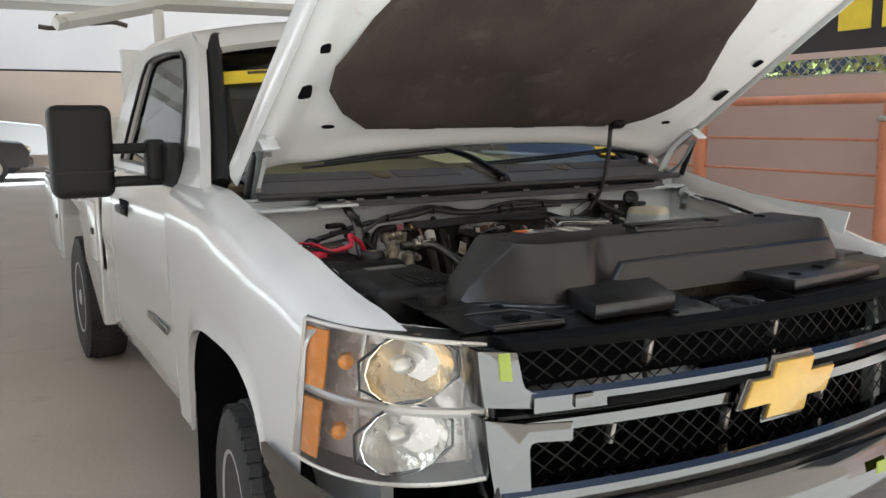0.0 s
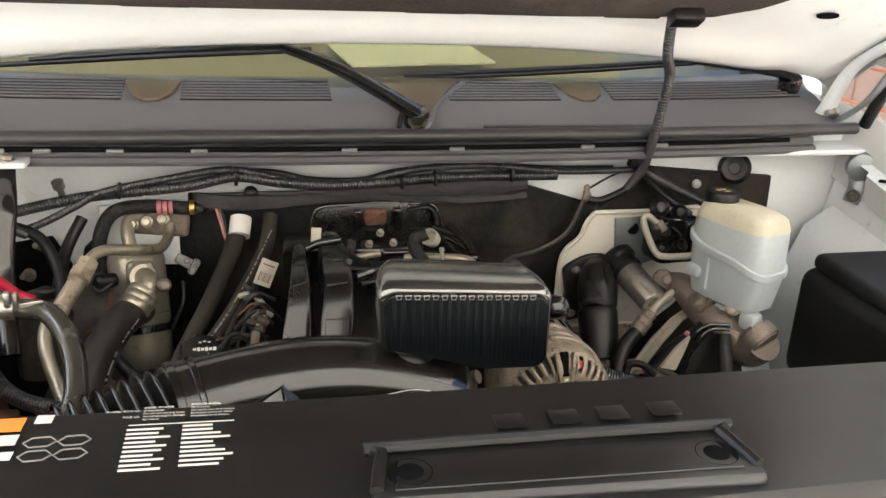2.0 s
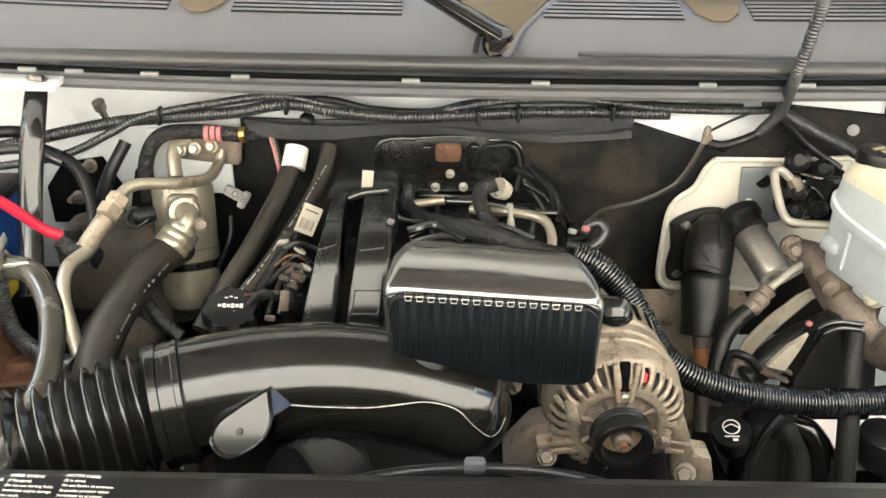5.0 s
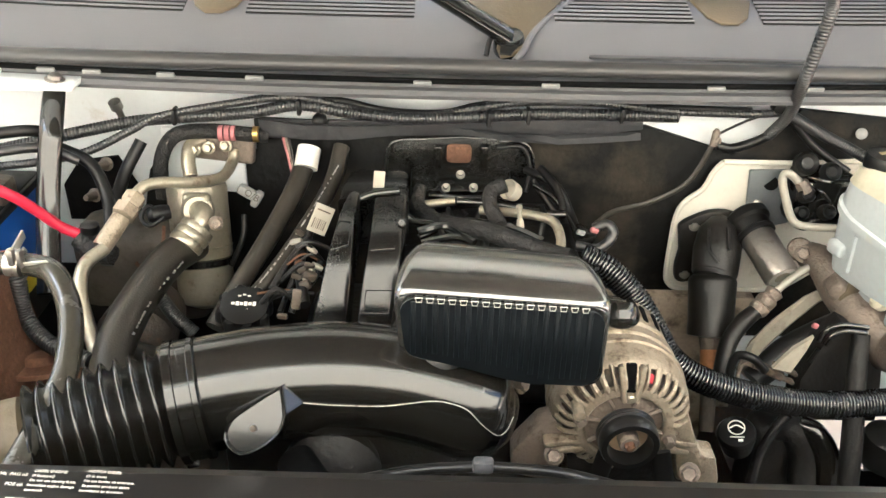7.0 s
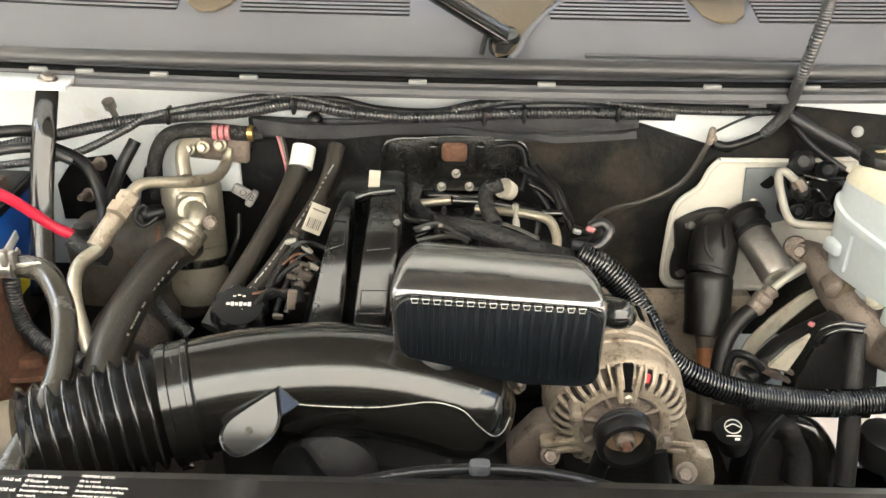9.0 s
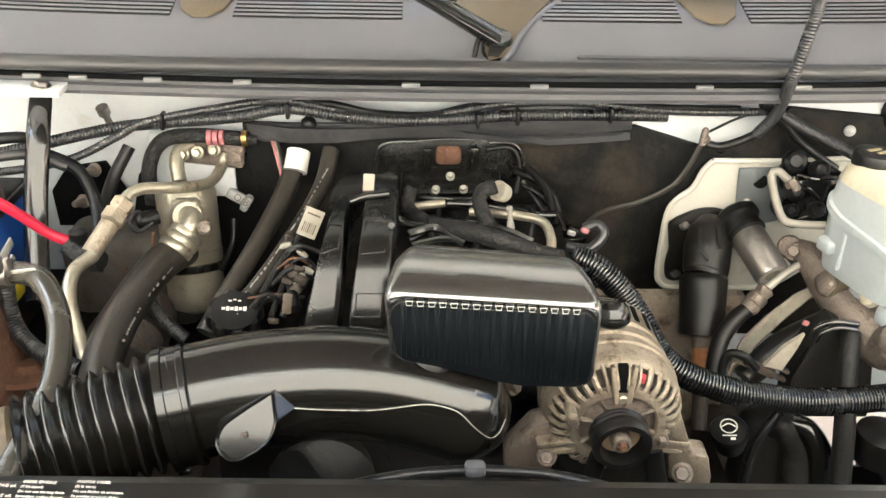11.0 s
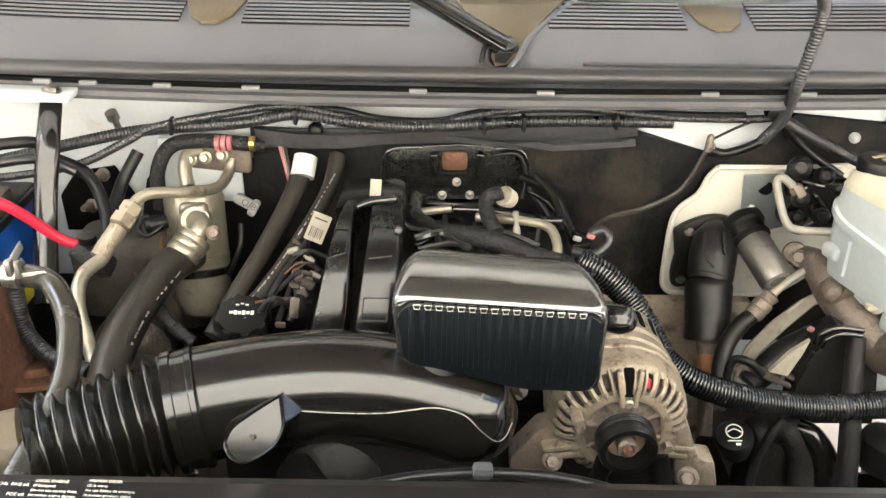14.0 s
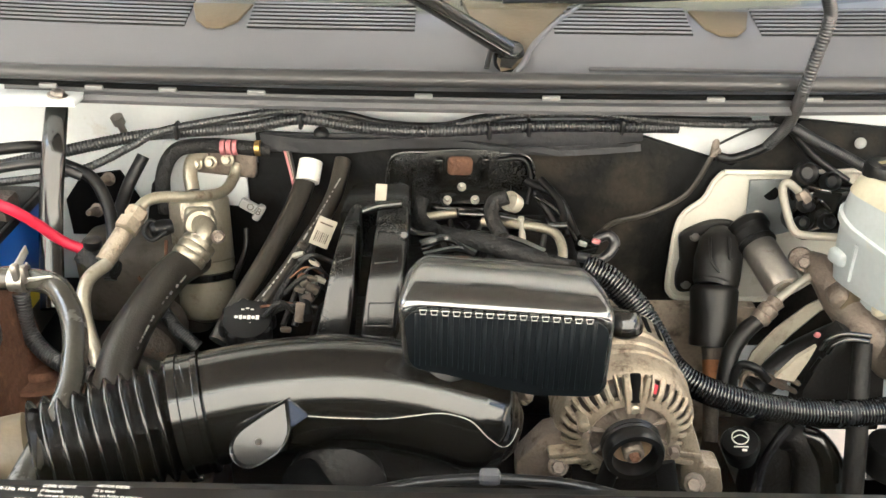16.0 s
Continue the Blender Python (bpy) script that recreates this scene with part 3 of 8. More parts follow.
def wheel(x, y, s, z=0.39, turn=0):
    hubm = pose(x, y, z, 0, 0, turn)
    axle = hubm @ pose(0, 0, 0, 0, 90 * s, 0)
    r = z
    w = part("wheel", turned([(0.2, -0.11), (r - 0.06, -0.125), (r - 0.027, -0.115), (r - 0.007, -0.095), (r, -0.05), (r, 0.05), (r - 0.007, 0.095), (r - 0.027, 0.115), (r - 0.06, 0.125), (0.22, 0.112), (0.2, 0.11)],
                             axle, 56), TYRE, truck, "black treaded tyre on a steel wheel")
    tread = bmesh.new()
    for k in range(52):
        for j, off in enumerate((-0.088, -0.045, 0, 0.045, 0.088)):
            a = 2 * math.pi * (k + 0.5 * (j % 2)) / 52
            box((0.036, 0.043 if j in (1, 2, 3) else 0.036, 0.012), hubm @ pose(0, 0, 0, math.degrees(a), 0, 0) @ pose(off, 0, r + 0.001 - (0.009 if abs(off) > 0.06 else 0), 0, 0, 9 * (1 if j % 2 else -1)), 0, 1, tread)
    part("tread", tread, TYRE, w)
    part("rim", turned([(0.07, 0.05), (0.1, 0.065), (0.15, 0.035), (0.19, 0.05), (0.212, 0.112), (0.222, 0.116), (0.225, 0.11), (0.225, -0.1), (0.07, -0.1)], axle, 40), RIM, w)
    part("hub", turned([(0.06, 0.05), (0.06, 0.1), (0.045, 0.115), (0.01, 0.118)], axle, 24), RIM, w)
    for k in range(8):
        a = 2 * math.pi * k / 8
        part("rim_hole", turned([(0.017, 0.03), (0.017, 0.048)], axle @ pose(0.165 * math.cos(a), 0.165 * math.sin(a), 0), 14), DARK, w)
        part("wheel_nut", turned([(0.012, 0.06), (0.012, 0.09), (0.006, 0.098)], axle @ pose(0.083 * math.cos(a + 0.4), 0.083 * math.sin(a + 0.4), 0), 6), CHROME, w)


for s in (-1, 1):
    wheel(s * 0.89, 1.02, s, 0.352, -7)
    wheel(s * 0.87, 4.55, s)


# doors and cab
def side_x(z):
    return 0.955 - max(0, z - 1.27) * 0.3


for s in (-1, 1):
    prof = [(0.93, 1.29), (0.962, 1.272), (0.978, 1.22), (0.99, 1.12), (1.0, 0.98), (1.0, 0.93), (0.992, 0.89), (0.985, 0.7), (0.985, 0.6), (0.97, 0.5), (0.93, 0.43), (0.88, 0.42)]
    door = part("door", sheet([[(s * x, y, z) for x, z in prof] for y in (1.778, 1.9, 2.2, 2.6, 2.98)], 0.005), PAINT, truck)
    part("cab_corner", sheet([[(s * x, y, z) for x, z in prof] for y in (2.988, 3.1, 3.25, 3.27)], 0.005), PAINT, truck)
    part("handle_recess", box((0.012, 0.2, 0.09), pose(s * 0.986, 2.64, 1.115, 0, 0, 0), 0.005), DARK, door)
    part("handle", box((0.03, 0.17, 0.035), pose(s * 1.003, 2.64, 1.12, 0, 0, 0), 0.014, 3), RUBBER, door, "black pull handle")
    # upper frame with the window opening
    outer = [(1.45, 1.285), (1.62, 1.45), (1.82, 1.63), (2.0, 1.775), (2.12, 1.82), (2.5, 1.84), (2.9, 1.84), (3.2, 1.82), (3.27, 1.7), (3.28, 1.5), (3.28, 1.285), (2.4, 1.285)]
    inner = [(1.78, 1.32), (1.85, 1.45), (1.98, 1.6), (2.12, 1.715), (2.22, 1.755), (2.5, 1.77), (2.75, 1.77), (2.88, 1.755), (2.92, 1.7), (2.93, 1.5), (2.93, 1.32), (2.4, 1.32)]
    bm = bmesh.new()
    ra = [bm.verts.new((s * side_x(z), y, z)) for y, z in outer]
    rb = [bm.verts.new((s * (side_x(z) - 0.004), y, z)) for y, z in inner]
    for i in range(len(ra)):
        j = (i + 1) % len(ra)
        bm.faces.new((ra[i], ra[j], rb[j], rb[i]))
    bmesh.ops.recalc_face_normals(bm, faces=bm.faces)
    bmesh.ops.solidify(bm, geom=bm.faces[:], thickness=0.035)
    frame_ob = part("window_frame", bm, PAINT, door)
    seal = [(s * (side_x(z) + 0.001), y, z) for y, z in inner]
    part("window_seal", sweep(seal + seal[:1], 0.008, 6, 1, bend=False), RUBBER, frame_ob)
    pane = bmesh.new()
    pane.faces.new([pane.verts.new((s * (side_x(z) - 0.02), y, z)) for y, z in inner])
    part("window_pane", pane, TINT, frame_ob).visible_shadow = False
    # towing mirror
    mirror = part("mirror", box((0.2, 0.13, 0.315), pose(s * 1.228, 1.95, 1.392), 0.032, 4), PLASTIC, truck, "black folding towing mirror")
    part("lower_mirror", box((0.202, 0.132, 0.006), pose(s * 1.228, 1.95, 1.325), 0.002), RUBBER, mirror)
    part("glass", box((0.17, 0.006, 0.2), pose(s * 1.228, 2.017, 1.42), 0.02), CHROME, mirror)
    part("arm", box((0.2, 0.06, 0.036), pose(s * 1.05, 1.95, 1.4), 0.012, 3), PLASTIC, mirror)
    part("arm", box((0.24, 0.06, 0.036), pose(s * 1.06, 1.95, 1.285), 0.012, 3), PLASTIC, mirror)
    part("pivot", box((0.07, 0.09, 0.15), pose(s * 0.985, 1.94, 1.355), 0.02, 3), PLASTIC, mirror)
    part("sail", box((0.05, 0.2, 0.16), pose(s * 0.945, 1.86, 1.34, 0, 0, 0), 0.02, 3), PLASTIC, mirror)
    part("badge", box((0.008, 0.34, 0.028), pose(s * 0.996, 2.02, 0.748), 0.004), CHROME, door, "narrow chrome badge")

top = [[(x, y, z - 0.075 * (x / 0.78) ** 2 - (0.09 * ((2.15 - y) / 0.2) ** 2 if y < 2.15 else 0)) for x in [-0.79 + 1.58 * i / 12 for i in range(13)]] for y, z in ((1.99, 1.885), (2.04, 1.9), (2.12, 1.905), (2.5, 1.915), (2.9, 1.91), (3.2, 1.89), (3.28, 1.85))]
part("roof", sheet(top, 0.03), PAINT, truck)
part("cab_back", slab(-0.93, 0.93, 3.24, 3.28, 0.45, 1.4), PAINT, truck)
part("cab_back_pillar", slab(-0.86, -0.7, 3.24, 3.28, 1.4, 1.84), PAINT, truck)
part("cab_back_pillar", slab(0.7, 0.86, 3.24, 3.28, 1.4, 1.84), PAINT, truck)
part("rear_glass", slab(-0.7, 0.7, 3.25, 3.256, 1.4, 1.84), DUSK, truck, "dark tinted rear window")
part("headliner", slab(-0.74, 0.74, 2.1, 3.24, 1.77, 1.785), DASH, truck)


def ws(x, t):
    """A point of the windshield: x across, t from its foot (0) to its head (1)."""
    h = 0.84 - 0.12 * t
    return (x * h, 1.33 + 0.69 * t + 0.16 * x * x * (1 - 0.35 * t), 1.31 + 0.48 * t - 0.03 * x * x)


part("windshield", sheet([[ws(-1 + i / 8, j / 8) for i in range(17)] for j in range(9)], 0.005), GLASS, truck, "tinted windshield").visible_shadow = False
for s in (-1, 1):
    part("windshield_band", sheet([[(p[0], p[1] - 0.004, p[2] + 0.004) for p in (ws(s * a, j / 8) for a in (1.0, 0.95))] for j in range(9)], 0.002), RUBBER, truck)
    part("a_pillar", sweep([(s * 0.872, 1.5, 1.29), (s * 0.805, 1.745, 1.5), (s * 0.735, 2.02, 1.76), (s * 0.69, 2.09, 1.8)], 0.03, 10, 5), RUBBER, truck)
part("windshield_band", sheet([[(p[0], p[1] - 0.004, p[2] + 0.004) for p in (ws(-1 + i / 8, b) for i in range(17))] for b in (0.94, 1.0)], 0.002), RUBBER, truck)
note = part("sticker", sheet([[(p[0], p[1] - 0.006, p[2] + 0.006) for p in (ws(-0.98 + 0.3 * i / 4, b) for i in range(5))] for b in (0.7, 0.76, 0.8)], 0.001), YELLOW, truck, "yellow stock sticker with scribbled bars")
part("scribble", sheet([[(p[0], p[1] - 0.009, p[2] + 0.009) for p in (ws(-0.85 + 0.14 * i / 4, b) for i in range(5))] for b in (0.765, 0.785)], 0.001), IRON, note)
part("sticker", sheet([[(p[0], p[1] - 0.006, p[2] + 0.006) for p in (ws(0.84 + 0.13 * i / 4, b) for i in range(5))] for b in (0.1, 0.17)], 0.001), YELLOW, truck, "small yellow sticker low on the windshield")

# cab interior, seen dimly through the glass
part("dashboard", sheet([[(x, y, z) for x in (-0.85, -0.4, 0, 0.4, 0.85)] for y, z in ((1.46, 1.285), (1.6, 1.32), (1.9, 1.33), (2.02, 1.27), (2.05, 1.0))], 0.02), DASH, truck, "tan dashboard")
part("steering_wheel", turned([(0.19, -0.015), (0.205, 0), (0.19, 0.015), (0.175, 0)], pose(0.38, 2.1, 1.22, 62, 0, 0), 28), RUBBER, truck)
part("bench_seat", box((1.5, 0.18, 0.75), pose(0, 2.9, 1.05, -12, 0, 0), 0.06, 3), PLASTIC, truck)
for x in (-0.42, 0.42):
    part("headrest", box((0.3, 0.12, 0.2), pose(x, 3.0, 1.5, -10, 0, 0), 0.05, 3), PLASTIC, truck)
part("papers", box((0.3, 0.22, 0.004), pose(0.08, 1.62, 1.345, 8, 0, 12), 0), PALE, truck, "pale yellow-green papers on the dashboard")
part("cab_floor", slab(-0.9, 0.9, 1.66, 3.24, 0.5, 0.55), DARK, truck)

# service body and ladder rack
for s in (-1, 1):
    lower = [(3.34, 0.46), (3.4, 0.45), (3.95, 0.72), (4.02, 0.86), (4.15, 0.98), (4.55, 1.02), (4.95, 0.98), (5.08, 0.86), (5.14, 0.55), (6.1, 0.55), (6.1, 1.12), (3.34, 1.12)]
    side = part("service_box", plate(lower, 0.36, pose(s * 1.005 if s < 0 else 0.645, 0, 0, 90, 0, 90), 0.012), PAINT, truck, "white steel service body side")
    for y0, y1, z0, z1 in ((3.4, 3.9, 0.78, 1.09), (5.2, 6.05, 0.6, 1.09), (4.0, 5.15, 1.04, 1.1)):
        d = part("compartment_door", box((0.012, y1 - y0, z1 - z0), pose(s * 1.009, (y0 + y1) / 2, (z0 + z1) / 2), 0.005), PAINT, side)
        part("latch", box((0.02, 0.06, 0.03), pose(s * 1.018, y0 + 0.08, (z0 + z1) / 2), 0.006), RUBBER, d)
    part("top_rail", box((0.36, 2.76, 0.03), pose(s * 0.825, 4.72, 1.135), 0.01), PAINT, side)
part("bulkhead", slab(-1.0, 1.0, 3.34, 3.37, 0.75, 1.52), RACK, truck, "grey-white service body bulkhead")
part("bed_floor", slab(-0.64, 0.64, 3.38, 6.1, 0.72, 0.75), RACK, truck)
rack = part("ladder_rack", sweep([(-1.1387, 3.3000, 1.9561), (-0.5669, 3.6000, 2.1117), (0.3, 3.6, 2.12), (1.1, 3.5, 2.1)], 0.036, 4, 2, bend=False), RACK, truck, "white steel ladder rack")
for s in (-1, 1):
    part("rack_post", box((0.05, 0.05, 0.9), pose(s * 0.62, 3.5, 1.62), 0.008), RACK, rack)
for x in (-1.12, 1.1):
    part("hook", sweep([(x + 0.02, 3.5, 2.02), (x, 3.5, 1.985), (x + 0.04, 3.48, 1.965), (x - 0.02, 3.46, 1.95), (x - 0.08, 3.46, 1.955)], 0.012, 8, 4), IRON, rack)
part("wire_end", sweep([(-1.05, 3.5, 1.99), (-0.95, 3.49, 1.985), (-0.85, 3.49, 1.995), (-0.78, 3.5, 1.98)], 0.012, 8, 4), IRON, rack)

# chassis and underside, to close the body below
part("chassis_rail", slab(-0.5, -0.4, 0.3, 6.0, 0.5, 0.68), IRON, truck)
part("chassis_rail", slab(0.4, 0.5, 0.3, 6.0, 0.5, 0.68), IRON, truck)
part("front_axle", sweep([(-0.75, 1.17, 0.375), (0.75, 1.17, 0.375)], 0.05, 12, 2), IRON, truck)
part("rear_axle", sweep([(-0.75, 4.55, 0.39), (0.75, 4.55, 0.39)], 0.06, 12, 2), IRON, truck)


# ---- front end: grille, lamps, bumper ----
def nose(x):
    return 0.035 + 0.17 * x * x


def bar_along(z, h, d, x0, x1, off=0.0, n=18, rise=0.0):
    """A bar that follows the bowed front, rounded in section."""
    secs = []
    for i in range(n + 1):
        x = x0 + (x1 - x0) * i / n
        y, zz = nose(x) + off, z + rise * (1 - (x / 0.75) ** 2)
        secs.append([(x, y - d / 2, zz - h * 0.3), (x, y - d / 2, zz + h * 0.3), (x, y - d * 0.25, zz + h / 2), (x, y + d / 2, zz + h / 2), (x, y + d / 2, zz - h / 2), (x, y - d * 0.25, zz - h / 2)])
    return rings(secs)


grille = part("grille", bar_along(0.935, 0.052, 0.05, -0.66, 0.66), CHROME, truck, "chrome twin-bar grille with black mesh")
part("slot", bar_along(0.927, 0.016, 0.01, -0.5, 0.5, -0.026), DARK, grille)
part("lower_bar", bar_along(0.885, 0.038, 0.045, -0.72, 0.72, 0.012), CHROME, grille)
part("mid_gap", bar_along(0.908, 0.012, 0.03, -0.72, 0.72, 0.012), PLASTIC, grille)
part("bottom_bar", bar_along(0.735, 0.05, 0.05, -0.72, 0.72, 0.0), CHROME, grille)
part("top_bar", bar_along(1.048, 0.03, 0.05, -0.7, 0.7, 0.03), DARK, grille)
UPPER_END = [(-0.7696, 1.0538), (-0.7285, 1.0496), (-0.69, 1.0449), (-0.6791, 0.9896), (-0.6733, 0.9705), (-0.6573, 0.9581), (-0.6354, 0.9536), (-0.5601, 0.9487), (-0.5596, 0.915), (-0.6788, 0.9254), (-0.7562, 0.9373), (-0.763, 0.9837)]
LOWER_END = [(-0.7542, 0.9137), (-0.6714, 0.8972), (-0.5669, 0.8902), (-0.5664, 0.8532), (-0.6456, 0.8592), (-0.6588, 0.8551), (-0.6624, 0.8438), (-0.6605, 0.7849), (-0.6579, 0.7252), (-0.7319, 0.736), (-0.746, 0.8254)]
for s in (-1, 1):
    for name, outline in (("upper_corner", UPPER_END), ("lower_corner", LOWER_END)):
        mx, mz = sum(x for x, z in outline) / len(outline), sum(z for x, z in outline) / len(outline)
        loops = []
        for k, off in ((0.9, -0.016), (0.97, -0.014), (1.0, -0.008), (1.0, 0.05)):
            loops.append([(-s * (mx + (x - mx) * k), nose(x) + off, mz + (z - mz) * k) for x, z in outline])
        part(name, rings(loops), CHROME, grille, "chrome grille corner")
    part("clip", box((0.045, 0.03, 0.03), pose(s * 0.555, nose(0.55) - 0.018, 0.938, 0, 0, s * 10), 0.006), CHROME, grille)
part("lime_tag", rings([[(x, nose(x) + off, z) for x, z in [(-0.7285, 1.0448), (-0.7062, 1.0442), (-0.7004, 0.9882), (-0.7243, 0.9905)]] for off in (-0.019, -0.012)]), LIME, grille, "lime green paper tag")


def mesh_panel(z0, z1, name):
    bm = bmesh.new()
    h, step = z1 - z0, 0.052
    k = -0.68 - h * 1.25
    while k < 0.7:
        for s in (-1, 1):
            pts = []
            for i in range(7):
                t = i / 6
                x = k + h * 1.25 * t if s > 0 else k + h * 1.25 * (1 - t)
                if -0.675 < x < 0.675:
                    pts.append((x, nose(x) + 0.045 + 0.004 * s, z0 + h * t))
            if len(pts) > 1:
                sweep(pts, 0.0017, 5, 1, False, bm, bend=False)
        k += step
    return part(name, bm, PLASTIC, grille)


mesh_panel(0.965, 1.035, "upper_mesh")
mesh_panel(0.76, 0.868, "lower_mesh")
# near-black slab, so the depth behind the mesh stays in painted shade
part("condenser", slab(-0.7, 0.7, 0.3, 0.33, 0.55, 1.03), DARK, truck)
for i, (x, z) in enumerate(((-0.33, 0.99), (0.05, 1.0), (-0.42, 0.82), (-0.1, 0.8), (0.25, 0.81))):
    part("mesh_clip", box((0.012, 0.02, 0.05), pose(x, nose(x) + 0.07, z, 0, 12, 0), 0.003), STEEL, grille)

# plain gold cross-shaped emblem with a chrome rim
def cross(w, h, k=0.0):
    a, b, c, d = w / 2, h / 2, w * 0.2, h * 0.235
    sk = 0.03
    pts = [(-a - sk + k, -d), (-c - sk * 0.6, -d), (-c - sk, -b), (c, -b), (c + 0.01, -d), (a, -d), (a + sk - k, d), (c + sk * 0.6, d), (c + sk, b), (-c, b), (-c - 0.01, d), (-a, d)]
    return pts


part("emblem_rim", plate(cross(0.262, 0.152), 0.016, upright(-0.016, nose(0) - 0.012, 0.893), 0.004), CHROME, grille)
part("emblem_groove", plate(cross(0.25, 0.135), 0.008, upright(-0.016, nose(0) - 0.025, 0.893), 0.002), IRON, grille)
part("emblem", plate(cross(0.24, 0.122), 0.01, upright(-0.016, nose(0) - 0.03, 0.893), 0.003), GOLD, grille, "gold cross-shaped emblem")


# headlamps
def lens_at(a, b, back=0.0):
    """A point of the lamp's lens: a from its inner (0) to its outer end (1), b from its foot (0) to its head (1)."""
    foot = Vector((0.73, 0.135, 0.785)).lerp(Vector((0.985, 0.575, 0.738)), a)
    head = Vector((0.722, 0.165, 1.05)).lerp(Vector((0.988, 0.455, 1.078)), a)
    p = foot.lerp(head, b)
    bulge = 4 * a * (1 - a)
    return p + Vector((0.062, -0.075, 0)) * bulge * (1 - 0.36 * b) + Vector((0, 0, 0.006)) * bulge * b + Vector((-0.45, 0.88, 0)) * back


def headlamp(s):
    flip = lambda p: (s * p[0], p[1], p[2])
    n, m = 14, 8
    lamp = part("headlamp", sheet([[flip(lens_at(i / n, j / m, 0.11)) for j in range(m + 1)] for i in range(n + 1)], 0.01), HAZE, truck, "stacked clear headlamp with amber side lamps")
    edge = [lens_at(i / n, 0, 0) for i in range(n + 1)] + [lens_at(1, j / m, 0) for j in range(1, m + 1)] + [lens_at(1 - i / n, 1, 0) for i in range(1, n + 1)] + [lens_at(0, 1 - j / m, 0) for j in range(1, m + 1)]
    deep = [lens_at(i / n, 0, 0.11) for i in range(n + 1)] + [lens_at(1, j / m, 0.11) for j in range(1, m + 1)] + [lens_at(1 - i / n, 1, 0.11) for i in range(1, n + 1)] + [lens_at(0, 1 - j / m, 0.11) for j in range(1, m + 1)]
    part("housing", rings([[flip(p) for p in edge], [flip(p) for p in deep]], True, False), BELT, lamp)
    part("seal", sweep([flip(p) for p in edge], 0.005, 8, 1, bend=False), BEZEL, lamp)
    part("lens", sheet([[flip(lens_at(i / n, j / m, -0.001)) for j in range(m + 1)] for i in range(n + 1)], 0.003), LENS, lamp).visible_shadow = False
    part("divider", sweep([flip(lens_at(i / 10, 0.5 + 0.06 * (i / 10 - 0.5), 0.02)) for i in range(11)], 0.011, 8, 2), BEZEL, lamp)
    for b0, b1 in ((0.55, 0.95), (0.05, 0.46)):
        part("side_marker", sheet([[flip(lens_at(a, b0 + (b1 - b0) * j / 8, 0.008 + 0.005 * (j % 2))) for j in range(9)] for a in (0.83, 0.88, 0.93, 0.985)], 0.005), AMBER, lamp, "amber side lamp")
        pc = Vector(flip(lens_at(0.7, (b0 + b1) / 2, 0.07)))
        part("marker_bulb", turned([(0.012, 0), (0.018, 0.015), (0.016, 0.035), (0.004, 0.045)], aim(pc, pc + Vector((s * 0.5, -0.85, 0))), 14), AMBER, lamp)
        c = Vector(flip(lens_at(0.42, (b0 + b1) / 2, 0.105)))
        ax = aim(c, c + Vector((s * 0.12, -1, 0))) @ Matrix.Diagonal((1.32, 1.02, 1, 1))
        part("bowl", turned([(0.012, -0.01), (0.035, 0.0), (0.058, 0.022), (0.07, 0.055), (0.074, 0.075), (0.072, 0.075), (0.067, 0.055), (0.054, 0.026), (0.03, 0.006), (0.012, 0.002)], ax, 14), REFLECTOR if b0 > 0.5 else BOWL, lamp)
        part("bulb", turned([(0.014, 0.0), (0.014, 0.02), (0.02, 0.032), (0.018, 0.045), (0.006, 0.052)], ax, 16), BEZEL, lamp)
        ring = []
        for k in range(9):
            t = 2 * math.pi * (k + 0.5) / 8
            ring.append(ax @ Vector((0.088 * math.cos(t), 0.072 * math.sin(t), 0.07)))
        part("bowl_trim", sweep(ring, 0.0032, 6, 1, bend=False), BELT, lamp)
    for a in (0.08, 0.6):
        part("upright_fin", sweep([flip(lens_at(a, 0.06, 0.06)), flip(lens_at(a + 0.02, 0.5, 0.05)), flip(lens_at(a, 0.95, 0.06))], 0.006, 6, 5), BEZEL, lamp)
    return lamp


for s in (-1, 1):
    headlamp(s)
    part("lamp_filler", sweep([(s * 0.728, 0.11, 0.72), (s * 0.722, 0.13, 0.85), (s * 0.722, 0.16, 1.04)], 0.008, 8, 3), RUBBER, truck)

# chrome bumper wrapping round the corners
secs = []
for i in range(33):
    t = -1 + i / 16
    a = abs(t)
    x = math.copysign(min(1.0, 1.02 * math.sin(min(a, 1) * 1.45)), t)
    y = -0.05 + 0.17 * x * x + (0.56 * ((a - 0.72) / 0.28) ** 2 if a > 0.72 else 0)
    secs.append([(x, y + 0.05, 0.715), (x, y + 0.02, 0.712), (x, y, 0.69), (x, y - 0.012, 0.62), (x, y + 0.012, 0.52), (x, y + 0.05, 0.46), (x, y + 0.09, 0.45), (x, y + 0.09, 0.7)])
bumper = part("bumper", rings(secs), CHROME, truck, "chrome front bumper")
part("bumper_strip", bar_along(0.7, 0.03, 0.04, -0.6, 0.6, -0.03), PLASTIC, bumper)
part("bumper_sticker", box((0.09, 0.004, 0.03), pose(0.28, -0.057, 0.665, 0, 0, 4), 0.001), LIME, bumper)
part("chin", slab(-0.8, 0.8, 0.05, 0.3, 0.36, 0.46, 0.03), PLASTIC, truck)

# ---- radiator cover ----
def deck(x):
    """Front edge of the cover's raised deck."""
    t = min(1, max(0, (x + 0.375) / 0.08))
    return 0.288 + 0.037 * t * t * (3 - 2 * t)


